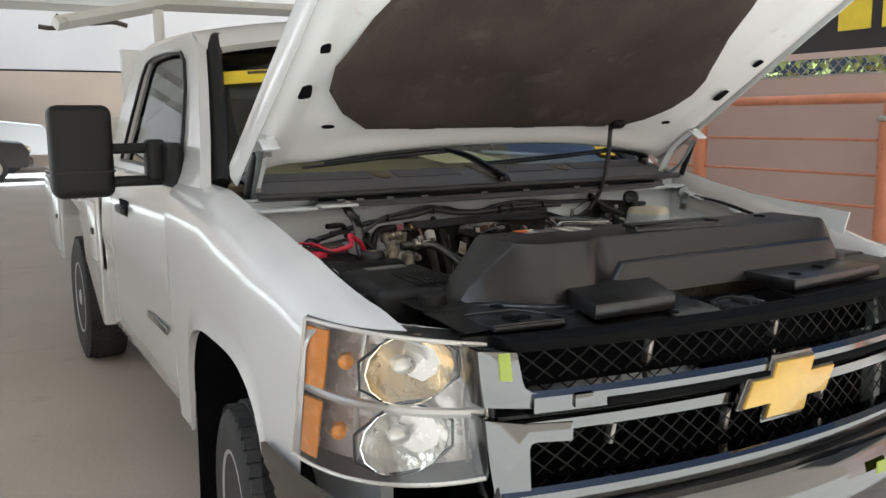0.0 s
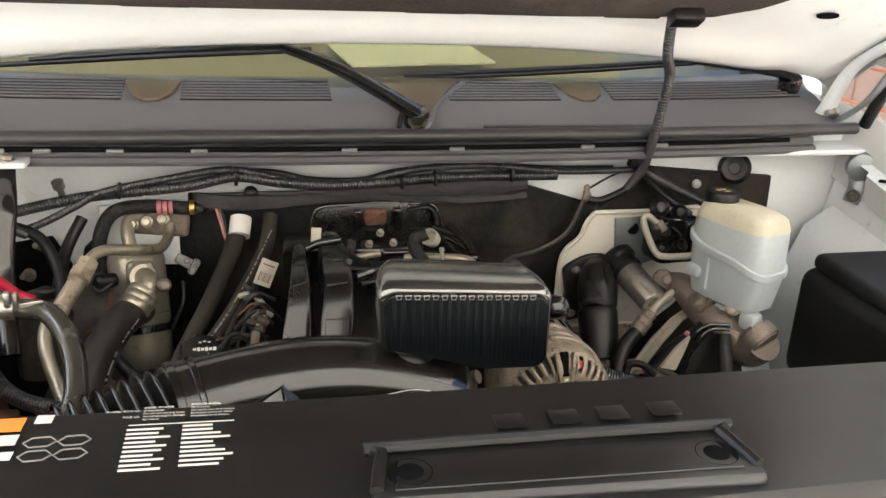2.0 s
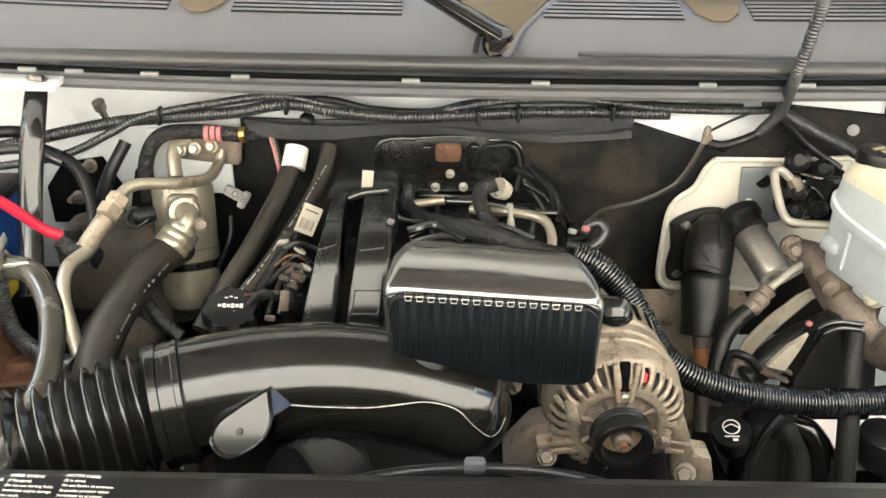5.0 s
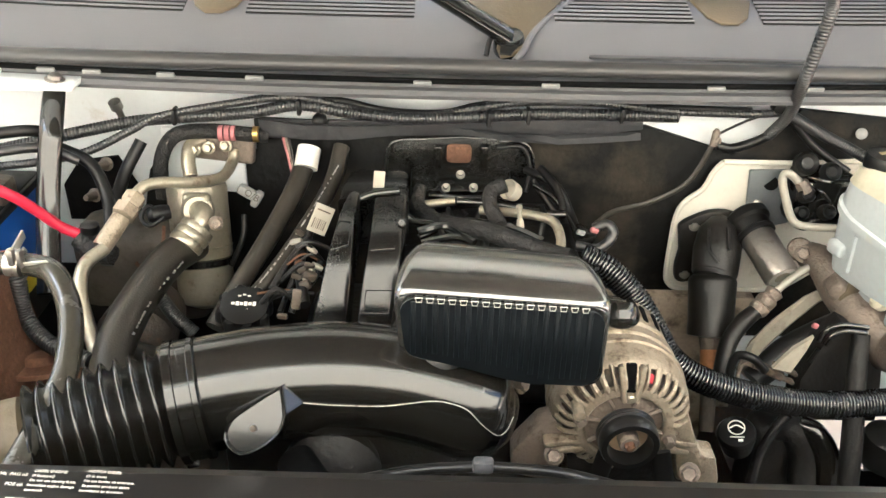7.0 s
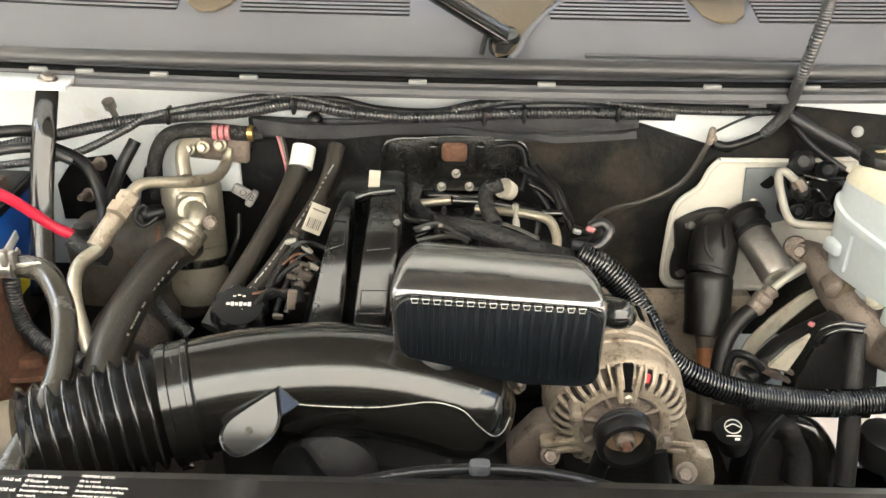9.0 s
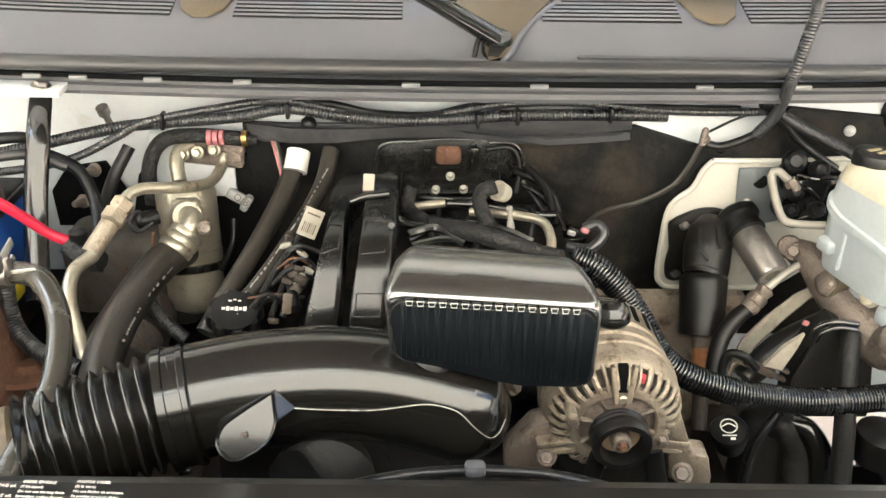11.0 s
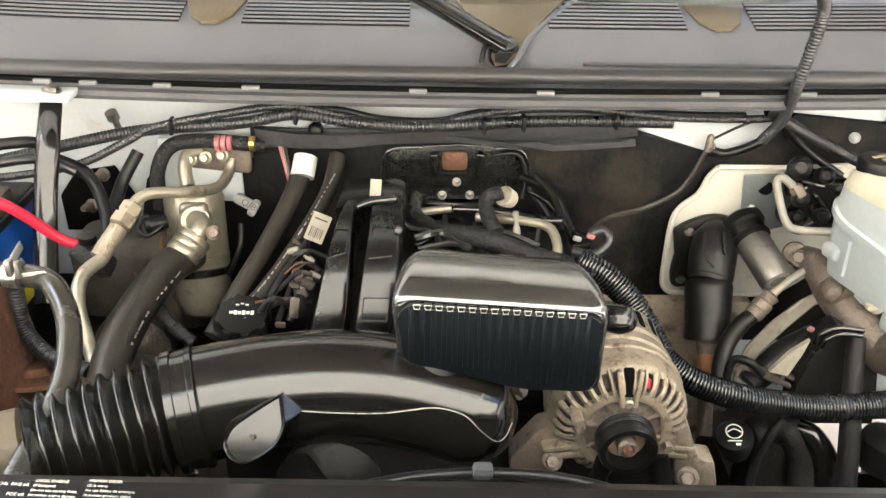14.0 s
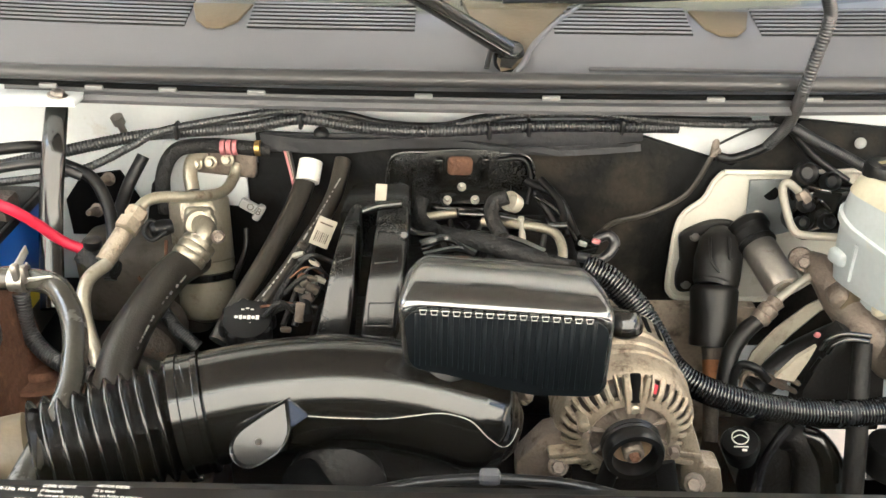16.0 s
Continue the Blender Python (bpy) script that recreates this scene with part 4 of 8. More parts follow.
cols = [-0.75, -0.68, -0.655, -0.64, -0.62, -0.59, -0.56, -0.545, -0.535, -0.52] + [-0.5 + 0.02 * i for i in range(51)] + [0.515, 0.53, 0.55, 0.58, 0.61, 0.64, 0.68, 0.76]
grid = []
for x in cols:
    rise = min(1, max(0, (x + 0.645) / 0.11)) if x < 0 else min(1, max(0, (0.64 - x) / 0.13))
    d = deck(x) + (0.045 * (min(1.0, max(0.0, (-0.46 - x) / 0.075))) ** 2 + 0.9 * max(0.0, -0.535 - x) if x < 0 else 0.06 * (max(0.0, x - 0.45) / 0.2) ** 2)
    d = min(d, 0.4)
    front = nose(x) + 0.07
    ledge = min(1, max(0, (x + 0.31) / 0.05)) * (1 if x < 0.5 else max(0.0, 1 - (x - 0.5) / 0.1))
    base = 1.083 + 0.072 * ledge * rise
    lip = 1.062
    topz = 1.083 + (1.213 - 0.004 * min(1, max(-1, x / 0.4)) - 1.083) * rise
    row = [(x, front, lip - 0.04), (x, front + 0.004, lip - 0.004), (x, front + 0.015, lip), (x, 0.2 + 0.02 * (x + 0.2), 1.07), (x, 0.225 + 0.02 * (x + 0.2), 1.0715), (x, d - 0.062, 1.078),
           (x, d - 0.04, base - 0.004), (x, d - 0.035, base), (x, d - 0.024, base + 0.002), (x, d - 0.004, topz - 0.006 * rise), (x, d, topz - 0.001 * rise), (x, d + 0.004, topz),
           (x, 0.42, topz), (x, 0.488, topz + 0.001), (x, 0.5, topz - 0.006), (x, 0.503, topz - 0.03)]
    grid.append(row)
deck_bm = rings(grid, False, False)
hole = [f for f in deck_bm.faces if -0.11 < f.calc_center_median().x < 0.13 and 0.1 < f.calc_center_median().y < 0.26 and f.calc_center_median().z > 1.05]
bmesh.ops.delete(deck_bm, geom=hole, context="FACES")
bmesh.ops.recalc_face_normals(deck_bm, faces=deck_bm.faces)
if sum(f.normal.z for f in deck_bm.faces) < 0:
    bmesh.ops.reverse_faces(deck_bm, faces=deck_bm.faces[:])
bmesh.ops.solidify(deck_bm, geom=deck_bm.faces[:], thickness=0.004)
cover = part("radiator_cover", deck_bm, COVER, truck, "dark grey moulded plastic radiator cover", 30)
part("raised_pad", plate([(-0.468, 0.136), (-0.245, 0.13), (-0.185, 0.275), (-0.2, 0.31), (-0.43, 0.31)], 0.034, pose(0, 0, 1.062, 4, 0, 0), 0.004), COVER, cover)
part("corner_pad", plate([(-0.69, 0.18), (-0.53, 0.155), (-0.53, 0.22), (-0.57, 0.29), (-0.69, 0.3)], 0.014, pose(0, 0, 1.064), 0.003), COVER, cover)
part("step_pad", plate([(0.14, 0.12), (0.52, 0.15), (0.5, 0.3), (0.13, 0.31)], 0.03, pose(0, 0, 1.07), 0.004), COVER, cover)
grip = part("grip", plate([(-0.165, 0.345), (0.118, 0.33), (0.11, 0.395), (-0.155, 0.403)], 0.02, pose(0, 0, 1.203), 0.007), COVER, cover)
part("grip_dish", plate([(-0.148, 0.35), (0.1, 0.338), (0.094, 0.376), (-0.14, 0.386)], 0.002, pose(0, 0, 1.2225), 0.0008), COVER, grip)
part("grip_rim", sweep([(-0.16, 0.352, 1.222), (-0.151, 0.392, 1.224), (-0.143, 0.398, 1.225), (0.098, 0.39, 1.225), (0.106, 0.383, 1.224), (0.113, 0.34, 1.222)], 0.005, 8, 3), COVER, grip)
for x, y, z in ((-0.135, 0.368, 1.22), (0.088, 0.356, 1.22), (-0.335, 0.385, 1.21), (0.36, 0.42, 1.21), (-0.624, 0.228, 1.077), (-0.142, 0.17, 1.075), (-0.26, 0.125, 1.065), (0.2, 0.17, 1.098), (0.33, 0.2, 1.1), (-0.6, 0.31, 1.082), (0.45, 0.36, 1.2), (-0.5, 0.235, 1.068)):
    part("push_clip", turned([(0.016, 0), (0.0155, 0.0022), (0.011, 0.0008), (0.009, 0.0025), (0.003, 0.003)], pose(x, y, z + 0.0025), 18), DARK, cover)
part("latch_tray", slab(-0.14, 0.12, 0.1, 0.27, 1.0, 1.01), DARK, truck)
latch = part("latch", box((0.05, 0.07, 0.016), pose(-0.015, 0.16, 1.04, 6, 0, 20), 0.004), BLOCK, truck, "steel hood latch")
part("latch_plate", box((0.07, 0.02, 0.05), pose(-0.03, 0.2, 1.03, 12, 0, 15), 0.003), RUBBER, latch)
part("latch_plate", box((0.015, 0.09, 0.04), pose(0.03, 0.17, 1.04, 0, 10, 12), 0.003), RUBBER, latch)
part("latch_hook", sweep([(-0.05, 0.21, 1.05), (-0.03, 0.18, 1.066), (0.0, 0.14, 1.062), (-0.01, 0.12, 1.045)], 0.0035, 8, 5), BLOCK, latch)
part("latch_spring", sweep([(0.0, 0.21, 1.05), (0.04, 0.17, 1.06), (0.03, 0.13, 1.05)], 0.005, 8, 6, ribs=10, depth=0.4), BLOCK, latch)
part("pad_rim", sweep([(-0.69, 0.182, 1.079), (-0.532, 0.158, 1.079), (-0.532, 0.22, 1.079), (-0.572, 0.288, 1.079), (-0.69, 0.298, 1.079)], 0.003, 6, 1, bend=False), COVER, cover)
for p in ((-0.6271, 0.2106, 1.0800), (-0.5941, 0.2154, 1.0800), (-0.5272, 0.1826, 1.0700)):
    part("clip_hole", turned([(0.017, 0), (0.016, 0.002), (0.012, 0.0006), (0.004, 0.0004)], pose(p[0], p[1], p[2]), 18), DARK, cover)
# printed labels on the deck; lines that cannot be read are bars
label = part("label", box((0.21, 0.1, 0.0006), pose(-0.345, 0.438, 1.2152, 0, 0, -2), 0), COVER, cover, "printed service label")


def ink(x, y, w, h, material, parent=label, turn=-3):
    return part("print", box((w, h, 0.0004), pose(x, y, 1.2214, 0, 0, turn), 0), material, parent)


def lettering(text, m, size, material, parent, name="lettering", align="LEFT"):
    cu = bpy.data.curves.new(name, "FONT")
    cu.body, cu.size, cu.align_x, cu.extrude, cu.resolution_u = text, size, align, 0.0001, 2
    tmp = bpy.data.objects.new("tmp", cu)
    scene.collection.objects.link(tmp)
    bpy.context.view_layer.update()
    bm = bmesh.new()
    bm.from_mesh(tmp.evaluated_get(bpy.context.evaluated_depsgraph_get()).to_mesh())
    bpy.data.objects.remove(tmp)
    bpy.data.curves.remove(cu)
    bm.transform(m)
    return part(name, bm, material, parent)


ink(-0.422, 0.474, 0.042, 0.018, ORANGE)
ink(-0.43, 0.452, 0.018, 0.016, RED_INK)
for x, y, w, h in ((-0.408, 0.453, 0.014, 0.013), (-0.43, 0.432, 0.016, 0.012), (-0.409, 0.433, 0.018, 0.01), (-0.388, 0.478, 0.012, 0.011)):
    ink(x, y, w, h, PRINT)
for x, y in ((-0.385, 0.447), (-0.362, 0.446), (-0.385, 0.43), (-0.362, 0.429)):
    loop = [(x - 0.011, y, 1.2216), (x - 0.006, y + 0.006, 1.2216), (x + 0.006, y + 0.006, 1.2216), (x + 0.011, y, 1.2216), (x + 0.006, y - 0.006, 1.2216), (x - 0.006, y - 0.006, 1.2216), (x - 0.011, y, 1.2216)]
    part("outline_print", sweep(loop, 0.0007, 4, 1, bend=False), GREY_INK, label)
lettering("R-134a  PAG oil.", pose(*(-0.3457, 0.4805, 1.2212), 0, 0, -3), 0.0036, PRINT, label)
lettering("POE oil.", pose(*(-0.3330, 0.4713, 1.2212), 0, 0, -3), 0.0036, PRINT, label)
for k, text in enumerate(("DIESEL ENGINE", "(If Equipped)", "Do not use starting fluids.", "Immediate engine damage", "can result.")):
    lettering(text, pose(-0.3189, 0.4832 - 0.0041 * k, 1.2212, 0, 0, -3), 0.0029 if k else 0.0032, PRINT, label)
for k, text in enumerate(("MOTOR DIESEL", "(Si lo tiene)", "No use fluidos de arranque.", "Se pueden producir daños", "inmediatos en el motor.")):
    lettering(text, pose(-0.2844, 0.4834 - 0.0041 * k, 1.2212, 0, 0, -3), 0.0029 if k else 0.0032, PRINT, label)
ink(-0.29, 0.4585, 0.075, 0.0007, PRINT)
rnd = random.Random(7)
for x in (-0.328, -0.289):
    for k in range(10):
        w = rnd.uniform(0.02, 0.037)
        ink(x + w / 2, 0.4535 - 0.0056 * k, w, 0.0022, PRINT)
# raised shapes along the rear of the deck
for x in (-0.045, 0.0, 0.04, 0.085):
    part("raised_mark", box((0.024, 0.02, 0.0016), pose(x, 0.432, 1.2165, 0, 0, -2), 0.001), COVER, cover)


# ---- hood ----
HOOD = Matrix(((1, 0, 0, 0), (0, -0.835, -0.55, 1.2), (0, 0.55, -0.835, 1.42), (0, 0, 0, 1)))  # x across, y towards its tip, z to its underside


def hood_edge(x):
    return -0.03 - 0.135 * (abs(x) / 0.82) ** 2.2


ribs = []
NU = 40
for i in range(NU + 1):
    t = i / NU
    row = []
    for j in range(49):
        x = -0.86 + 1.72 * j / 48
        u0 = hood_edge(min(0.86, abs(x)))
        u = u0 + (1.14 - 0.05 * x * x - u0) * t
        d = min(u - u0, 1.14 - u, (0.86 - abs(x)) * 1.0)
        w = 0.0
        if d < 0.03:
            w = -0.018 * (1 - d / 0.03) ** 1.5
        back = u - u0
        w += 0.022 * math.exp(-((back - 0.06) / 0.035) ** 2) * (1 if abs(x) < 0.6 else math.exp(-((abs(x) - 0.6) / 0.1) ** 2))
        edge = 0.86 - abs(x)
        w += 0.016 * math.exp(-((edge - 0.05) / 0.025) ** 2) * min(1, back / 0.1)
        w -= 0.012 * math.exp(-((edge - 0.13) / 0.035) ** 2) * min(1, back / 0.12)
        row.append(HOOD @ Vector((x, u, w)))
    ribs.append(row)
hood = part("hood", sheet(ribs, 0.003), HOOD_IN, truck, "white hood propped open", 50)
skin = [[HOOD @ Vector((x, u0 + (1.16 - 0.05 * x * x - u0) * t, -0.035 - 0.02 * (1 - (x / 0.87) ** 2) + 0.03 * max(0, (abs(x) - 0.8) / 0.07))) for x, u0 in ((-0.87 + 1.74 * j / 24, hood_edge(min(0.86, abs(-0.87 + 1.74 * j / 24))) - 0.004) for j in range(25))] for t in (0, 0.25, 0.5, 0.75, 1)]
part("skin", sheet(skin, 0.003), PAINT, hood)
for s in (-1, 1):
    side = [[HOOD @ Vector((s * (0.868 + dx), u, w)) for dx, w in ((0.004, -0.055), (0.008, -0.02), (0.002, 0.008), (-0.006, 0.02))] for u in [-0.2 + 0.134 * k for k in range(11)]]
    part("side_flange", sheet(side, 0.003), PAINT, hood)
PADOUT = [(-0.55, 0.11), (0.46, 0.11), (0.52, 0.14), (0.6, 0.22), (0.625, 0.29), (0.61, 0.38), (0.51, 0.6), (0.44, 0.86), (0.36, 0.96), (-0.4, 0.98), (-0.55, 0.92), (-0.63, 0.8), (-0.69, 0.58), (-0.725, 0.38), (-0.712, 0.28), (-0.65, 0.19)]
pad = bmesh.new()
loops = []
for k, (inset, w) in enumerate(((0, 0.004), (0.006, 0.02), (0.03, 0.026), (0.14, 0.03), (0.3, 0.024))):
    loops.append([HOOD @ Vector((-0.05 + (x + 0.05) * (1 - inset), 0.55 + (u - 0.55) * (1 - inset), w)) for x, u in PADOUT])
rings(loops, True, True, pad)
bmesh.ops.subdivide_edges(pad, edges=pad.edges[:], cuts=3, use_grid_fill=True)
for v in pad.verts:
    v.co += (HOOD.to_3x3() @ Vector((0, 0, 1))) * 0.005 * noise.noise(v.co * 9) * min(1, 1)
pad_ob = part("insulation_pad", pad, PAD, hood, "dark brown quilted insulation pad")
for x, u in ((-0.6, 0.38), (0.02, 0.52)):
    part("pad_hole", turned([(0.015, 0), (0.013, 0.003), (0.004, 0.001)], HOOD @ pose(x, u, 0.027), 16), PAD, pad_ob)
for x in (-0.35, 0.03, 0.33):
    part("pad_tab", box((0.09, 0.02, 0.008), HOOD @ pose(x, 0.108, 0.012), 0.003), PAD, pad_ob)
for s in (-1, 1):
    for u, w, h in ((0.28, 0.019, 0.06), (0.465, 0.014, 0.036)):
        part("slot", plate([(w * math.copysign(abs(math.cos(a)) ** 0.45, math.cos(a)), h / 2 * math.copysign(abs(math.sin(a)) ** 0.45, math.sin(a))) for a in (2 * math.pi * k / 24 for k in range(24))], 0.003, HOOD @ pose(s * 0.782, u, 0.008, 0, 0, -s * 12)), DARK, hood, "dark oval slot")
    part("slot", plate([(0.02 * math.cos(a), 0.008 * math.sin(a)) for a in (2 * math.pi * k / 14 for k in range(14))], 0.003, HOOD @ pose(s * 0.66, 0.107, 0.006)), DARK, hood)
    # hinges and gas strut
    hinge = part("hinge", sweep([(s * 0.83, 1.31, 1.245), (s * 0.826, 1.28, 1.3), (s * 0.818, 1.23, 1.37), (s * 0.82, 1.17, 1.415), (s * 0.828, 1.12, 1.445)], [0.026, 0.018, 0.015, 0.016, 0.014], 8, 5, flat=0.45), PAINT_IN, truck, "white painted steel hood hinge")
    part("link", sweep([(s * 0.845, 1.29, 1.26), (s * 0.85, 1.21, 1.32), (s * 0.852, 1.15, 1.405)], [0.012, 0.01, 0.012], 8, 4, flat=0.4), ZINC, hinge, "grey steel hinge link")
    part("hinge_plate", box((0.05, 0.09, 0.006), pose(s * 0.835, 1.13, 1.437, 33, 0, 0), 0.002), PAINT_IN, hinge)
    part("hinge_foot", box((0.05, 0.09, 0.008), pose(s * 0.84, 1.3, 1.25, -8, 0, 0), 0.003), PAINT_IN, hinge)
    part("strut", sweep([(s * 0.862, 1.16, 1.4), (s * 0.868, 1.2, 1.33), (s * 0.87, 1.23, 1.27)], [0.008, 0.011, 0.011], 10, 3), RUBBER, hinge, "black gas strut")
    for y, z in ((1.17, 1.395), (1.28, 1.285)):
        bolt((s * 0.84, y, z), (s * 0.815, y - 0.012, z), 0.007, STEEL, hinge)
# prop and washer hose up to the hood
part("washer_hose", sweep([(0.4174, 1.2350, 1.1600), (0.4271, 1.2050, 1.2049), (0.4149, 1.1550, 1.2723), (0.4175, 1.1450, 1.3217), (0.4179, 1.1350, 1.3725), (0.391, 1.1, 1.42), (0.388, 1.085, 1.53)], 0.0085, 10, 10, ribs=90, depth=0.14), LOOM, truck, "ribbed black hose up to the hood")
part("hose_clip", box((0.05, 0.03, 0.03), HOOD @ pose(0.395, 0.14, 0.03), 0.006), RUBBER, hood)

# ---- cowl ----
secs = []
for i in range(41):
    x = -0.84 + 1.68 * i / 40
    o = 0.05 * (abs(x) / 0.84) ** 3
    secs.append([(x, 1.213 + o, 1.25), (x, 1.208 + o, 1.256), (x, 1.212 + o, 1.2645), (x, 1.222 + o, 1.2695), (x, 1.26 + o, 1.29), (x, 1.285 + o, 1.3), (x, 1.29 + o, 1.303), (x, 1.34 + o, 1.316), (x, 1.42 + o * 2, 1.32)])
cowl = part("cowl", sheet(secs, 0.004), COWL, truck, "dark grey plastic cowl panel with vents")
for k in range(7):
    y = 1.296 + 0.011 * k
    z = 1.3065 + 0.0028 * k
    for x0, x1 in ((-0.8, -0.43), (-0.34, -0.1), (0.1, 0.3), (0.4, 0.8)):
        if k == 0:
            part("vent_recess", sheet([[(x0 + (x1 - x0) * q / 4, 1.291 + dy + 0.05 * (abs(x0 + (x1 - x0) * q / 4) / 0.84) ** 3, 1.3045 + dy * 0.2545) for q in range(5)] for dy in (0, 0.04, 0.078)], 0.001), PLASTIC, cowl)
        part("vent_slat", sweep([(x0, y + 0.05 * (abs(x0) / 0.84) ** 3, z), ((x0 + x1) / 2, y + 0.05 * (abs(x0 + x1) / 1.68) ** 3, z), (x1, y + 0.05 * (abs(x1) / 0.84) ** 3, z)], 0.0022, 5, 3), COWL, cowl)
for x in (-0.385, 0.35):
    # tan colour here stands for a reflection in the notch
    part("vent_notch", plate([(-0.045, 0.07), (0.045, 0.07), (0.03, 0.02), (0.012, 0), (-0.012, 0), (-0.03, 0.02)], 0.005, pose(x, 1.29, 1.3025, 14, 0, 0), 0.002), TAN, cowl, "vent notch with a tan reflection as its colour")
part("ledge", box((0.3, 0.006, 0.005), pose(*(0.2905, 1.2180, 1.2754), 20, 0, 0), 0.002), COWLDARK, cowl)
well = part("wiper_well", rings([[Vector(p) + Vector((0, 0, h)) for p in ((-0.0306, 1.3719, 1.3253), (0.1354, 1.3764, 1.3265), (0.0926, 1.3071, 1.3084), (0.0627, 1.2550, 1.2949), (0.0485, 1.2092, 1.2830), (0.0188, 1.1976, 1.2800), (0.0087, 1.2508, 1.2938), (-0.0136, 1.3044, 1.3077))] for h in (-0.004, 0.0035)]), TAN, cowl, "tan wiper spindle well")
part("well_lip", sweep([(0.1496, 1.3734, 1.3257), (0.1234, 1.3429, 1.3178), (0.0902, 1.2977, 1.3060), (0.0640, 1.2521, 1.2942), (0.0503, 1.2120, 1.2837), (0.0365, 1.1871, 1.2773)], [0.004, 0.004, 0.004, 0.0045, 0.005, 0.004], 10, 6), COWL, well, "raised cowl edge beside the well")
part("well_shadow_gap", rings([[Vector(p) + Vector((0, 0, h)) for p in ((0.0248, 1.2570, 1.2954), (0.0489, 1.2260, 1.2873), (0.0322, 1.1924, 1.2786), (0.0171, 1.1948, 1.2793))] for h in (0.0036, 0.0055)]), PLASTIC, well)
# seal strip along the front of the cowl
strip = part("cowl_seal", sweep([(-0.84, 1.216, 1.2685), (-0.6, 1.19, 1.2685), (-0.3, 1.181, 1.2695), (0, 1.179, 1.27), (0.3, 1.181, 1.27), (0.6, 1.19, 1.2695), (0.84, 1.216, 1.2685)], 0.0125, 14, 8, flat=0.85), SEAL, truck, "black rubber cowl seal with grey clips")
chan = []
for i in range(41):
    x = -0.66 + 1.42 * i / 40
    o = 0.035 * (abs(x) / 0.75) ** 2.2
    chan.append([(x, 1.2 + o, 1.253), (x, 1.182 + o, 1.252), (x, 1.18 + o, 1.246), (x, 1.18 + o, 1.24), (x, 1.172 + o, 1.238), (x, 1.168 + o, 1.232), (x, 1.17 + o, 1.2265), (x, 1.19 + o, 1.225)])
part("channel", sheet(chan, 0.003), COWLDARK, strip)
# black tube draws the shade between seal and channel
part("seal_gap", sweep([(x, 1.1735 + 0.035 * (abs(x) / 0.75) ** 2.2, 1.2512) for x in (-0.66, -0.5, -0.3, -0.1, 0.1, 0.3, 0.5, 0.7)], 0.0042, 8, 6), DARK, strip)
for px_x in ((-0.5913, 1.1750, 1.2607), (-0.5282, 1.1750, 1.2599), (-0.4277, 1.1750, 1.2593), (-0.3084, 1.1750, 1.2559), (-0.0849, 1.1750, 1.2582), (0.0857, 1.1750, 1.2599), (0.3078, 1.1750, 1.2614), (0.4426, 1.1750, 1.2661)):
    part("clip", box((0.024, 0.006, 0.006), pose(px_x[0], 1.1685 + 0.035 * (abs(px_x[0]) / 0.75) ** 2.2, 1.25), 0.0015), CLIPGREY, strip, "small grey clip")

# wipers
for (a, b, c, d, e0) in (((0.0316, 1.2350, 1.2951), (-0.0942, 1.2400, 1.3639), (-0.1806, 1.2600, 1.3932), (-0.3660, 1.3100, 1.3781), (-0.5701, 1.3700, 1.3542)), ((0.79, 1.36, 1.335), (0.7349, 1.34, 1.3522), (0.5647, 1.33, 1.371), (0.3103, 1.335, 1.3541), (0.0267, 1.335, 1.3392))):
    wiper = part("wiper", sweep([a, b, c], [0.024, 0.02, 0.014], 12, 6, flat=0.55), GLOSS, truck, "black wiper arm")
    part("blade_arm", sweep([c, d, e0], 0.0075, 8, 5, flat=0.6), RUBBER, wiper)
    part("blade", sweep([(c[0] + 0.05, c[1] + 0.05, c[2] - 0.01), (d[0], d[1] + 0.03, d[2] - 0.012), (e0[0] - 0.06, e0[1] + 0.04, e0[2] - 0.015)], 0.005, 6, 5), RUBBER, wiper)
    part("spindle_cap", turned([(0.02, -0.02), (0.022, 0.008), (0.019, 0.018), (0.004, 0.021)], pose(a[0], a[1], a[2] - 0.012, 15, 0, 0), 20), GLOSS, wiper)
part("wiper_fluid_tube", sweep([(0.01, 1.24, 1.3), (0.004, 1.225, 1.29), (0.0, 1.215, 1.275)], 0.004, 8, 5), RUBBER, truck)

# ---- engine bay shell ----
part("firewall", slab(-0.86, 0.88, 1.275, 1.3, 0.6, 1.255), PAINT_IN, truck, "white painted firewall")
part("firewall_shelf", slab(-0.86, 0.88, 1.2, 1.3, 1.222, 1.232, 0.003), PAINT_IN, truck)
mat_out = [(-0.3356, 1.2620, 1.1575), (-0.1259, 1.2620, 1.1492), (0.2083, 1.2620, 1.1599), (0.2462, 1.2620, 1.1582), (0.3483, 1.2620, 1.1272), (0.3803, 1.2620, 1.1160), (0.4508, 1.2620, 1.1631), (0.4696, 1.2620, 1.1900), (0.72, 1.262, 1.168), (0.74, 1.262, 0.6), (-0.62, 1.262, 0.6), (-0.5005, 1.2620, 1.0713), (-0.4665, 1.2620, 1.1001), (-0.3343, 1.2620, 1.1051)]
part("firewall_mat", plate([(x, z) for x, y, z in mat_out], 0.012, pose(0, 1.274, 0, 90, 0, 0), 0.002), MAT, truck, "dusty black firewall insulation mat")
flat_plate0 = [(-0.3277, 1.2520, 1.1598), (-0.1253, 1.2520, 1.1612), (0.1222, 1.2520, 1.1724), (0.2381, 1.2520, 1.1717), (0.2387, 1.2520, 1.1558), (0.1252, 1.2520, 1.1405), (-0.0003, 1.2520, 1.1420), (-0.1254, 1.2520, 1.1372), (-0.2426, 1.2520, 1.1290), (-0.3245, 1.2520, 1.1297)]
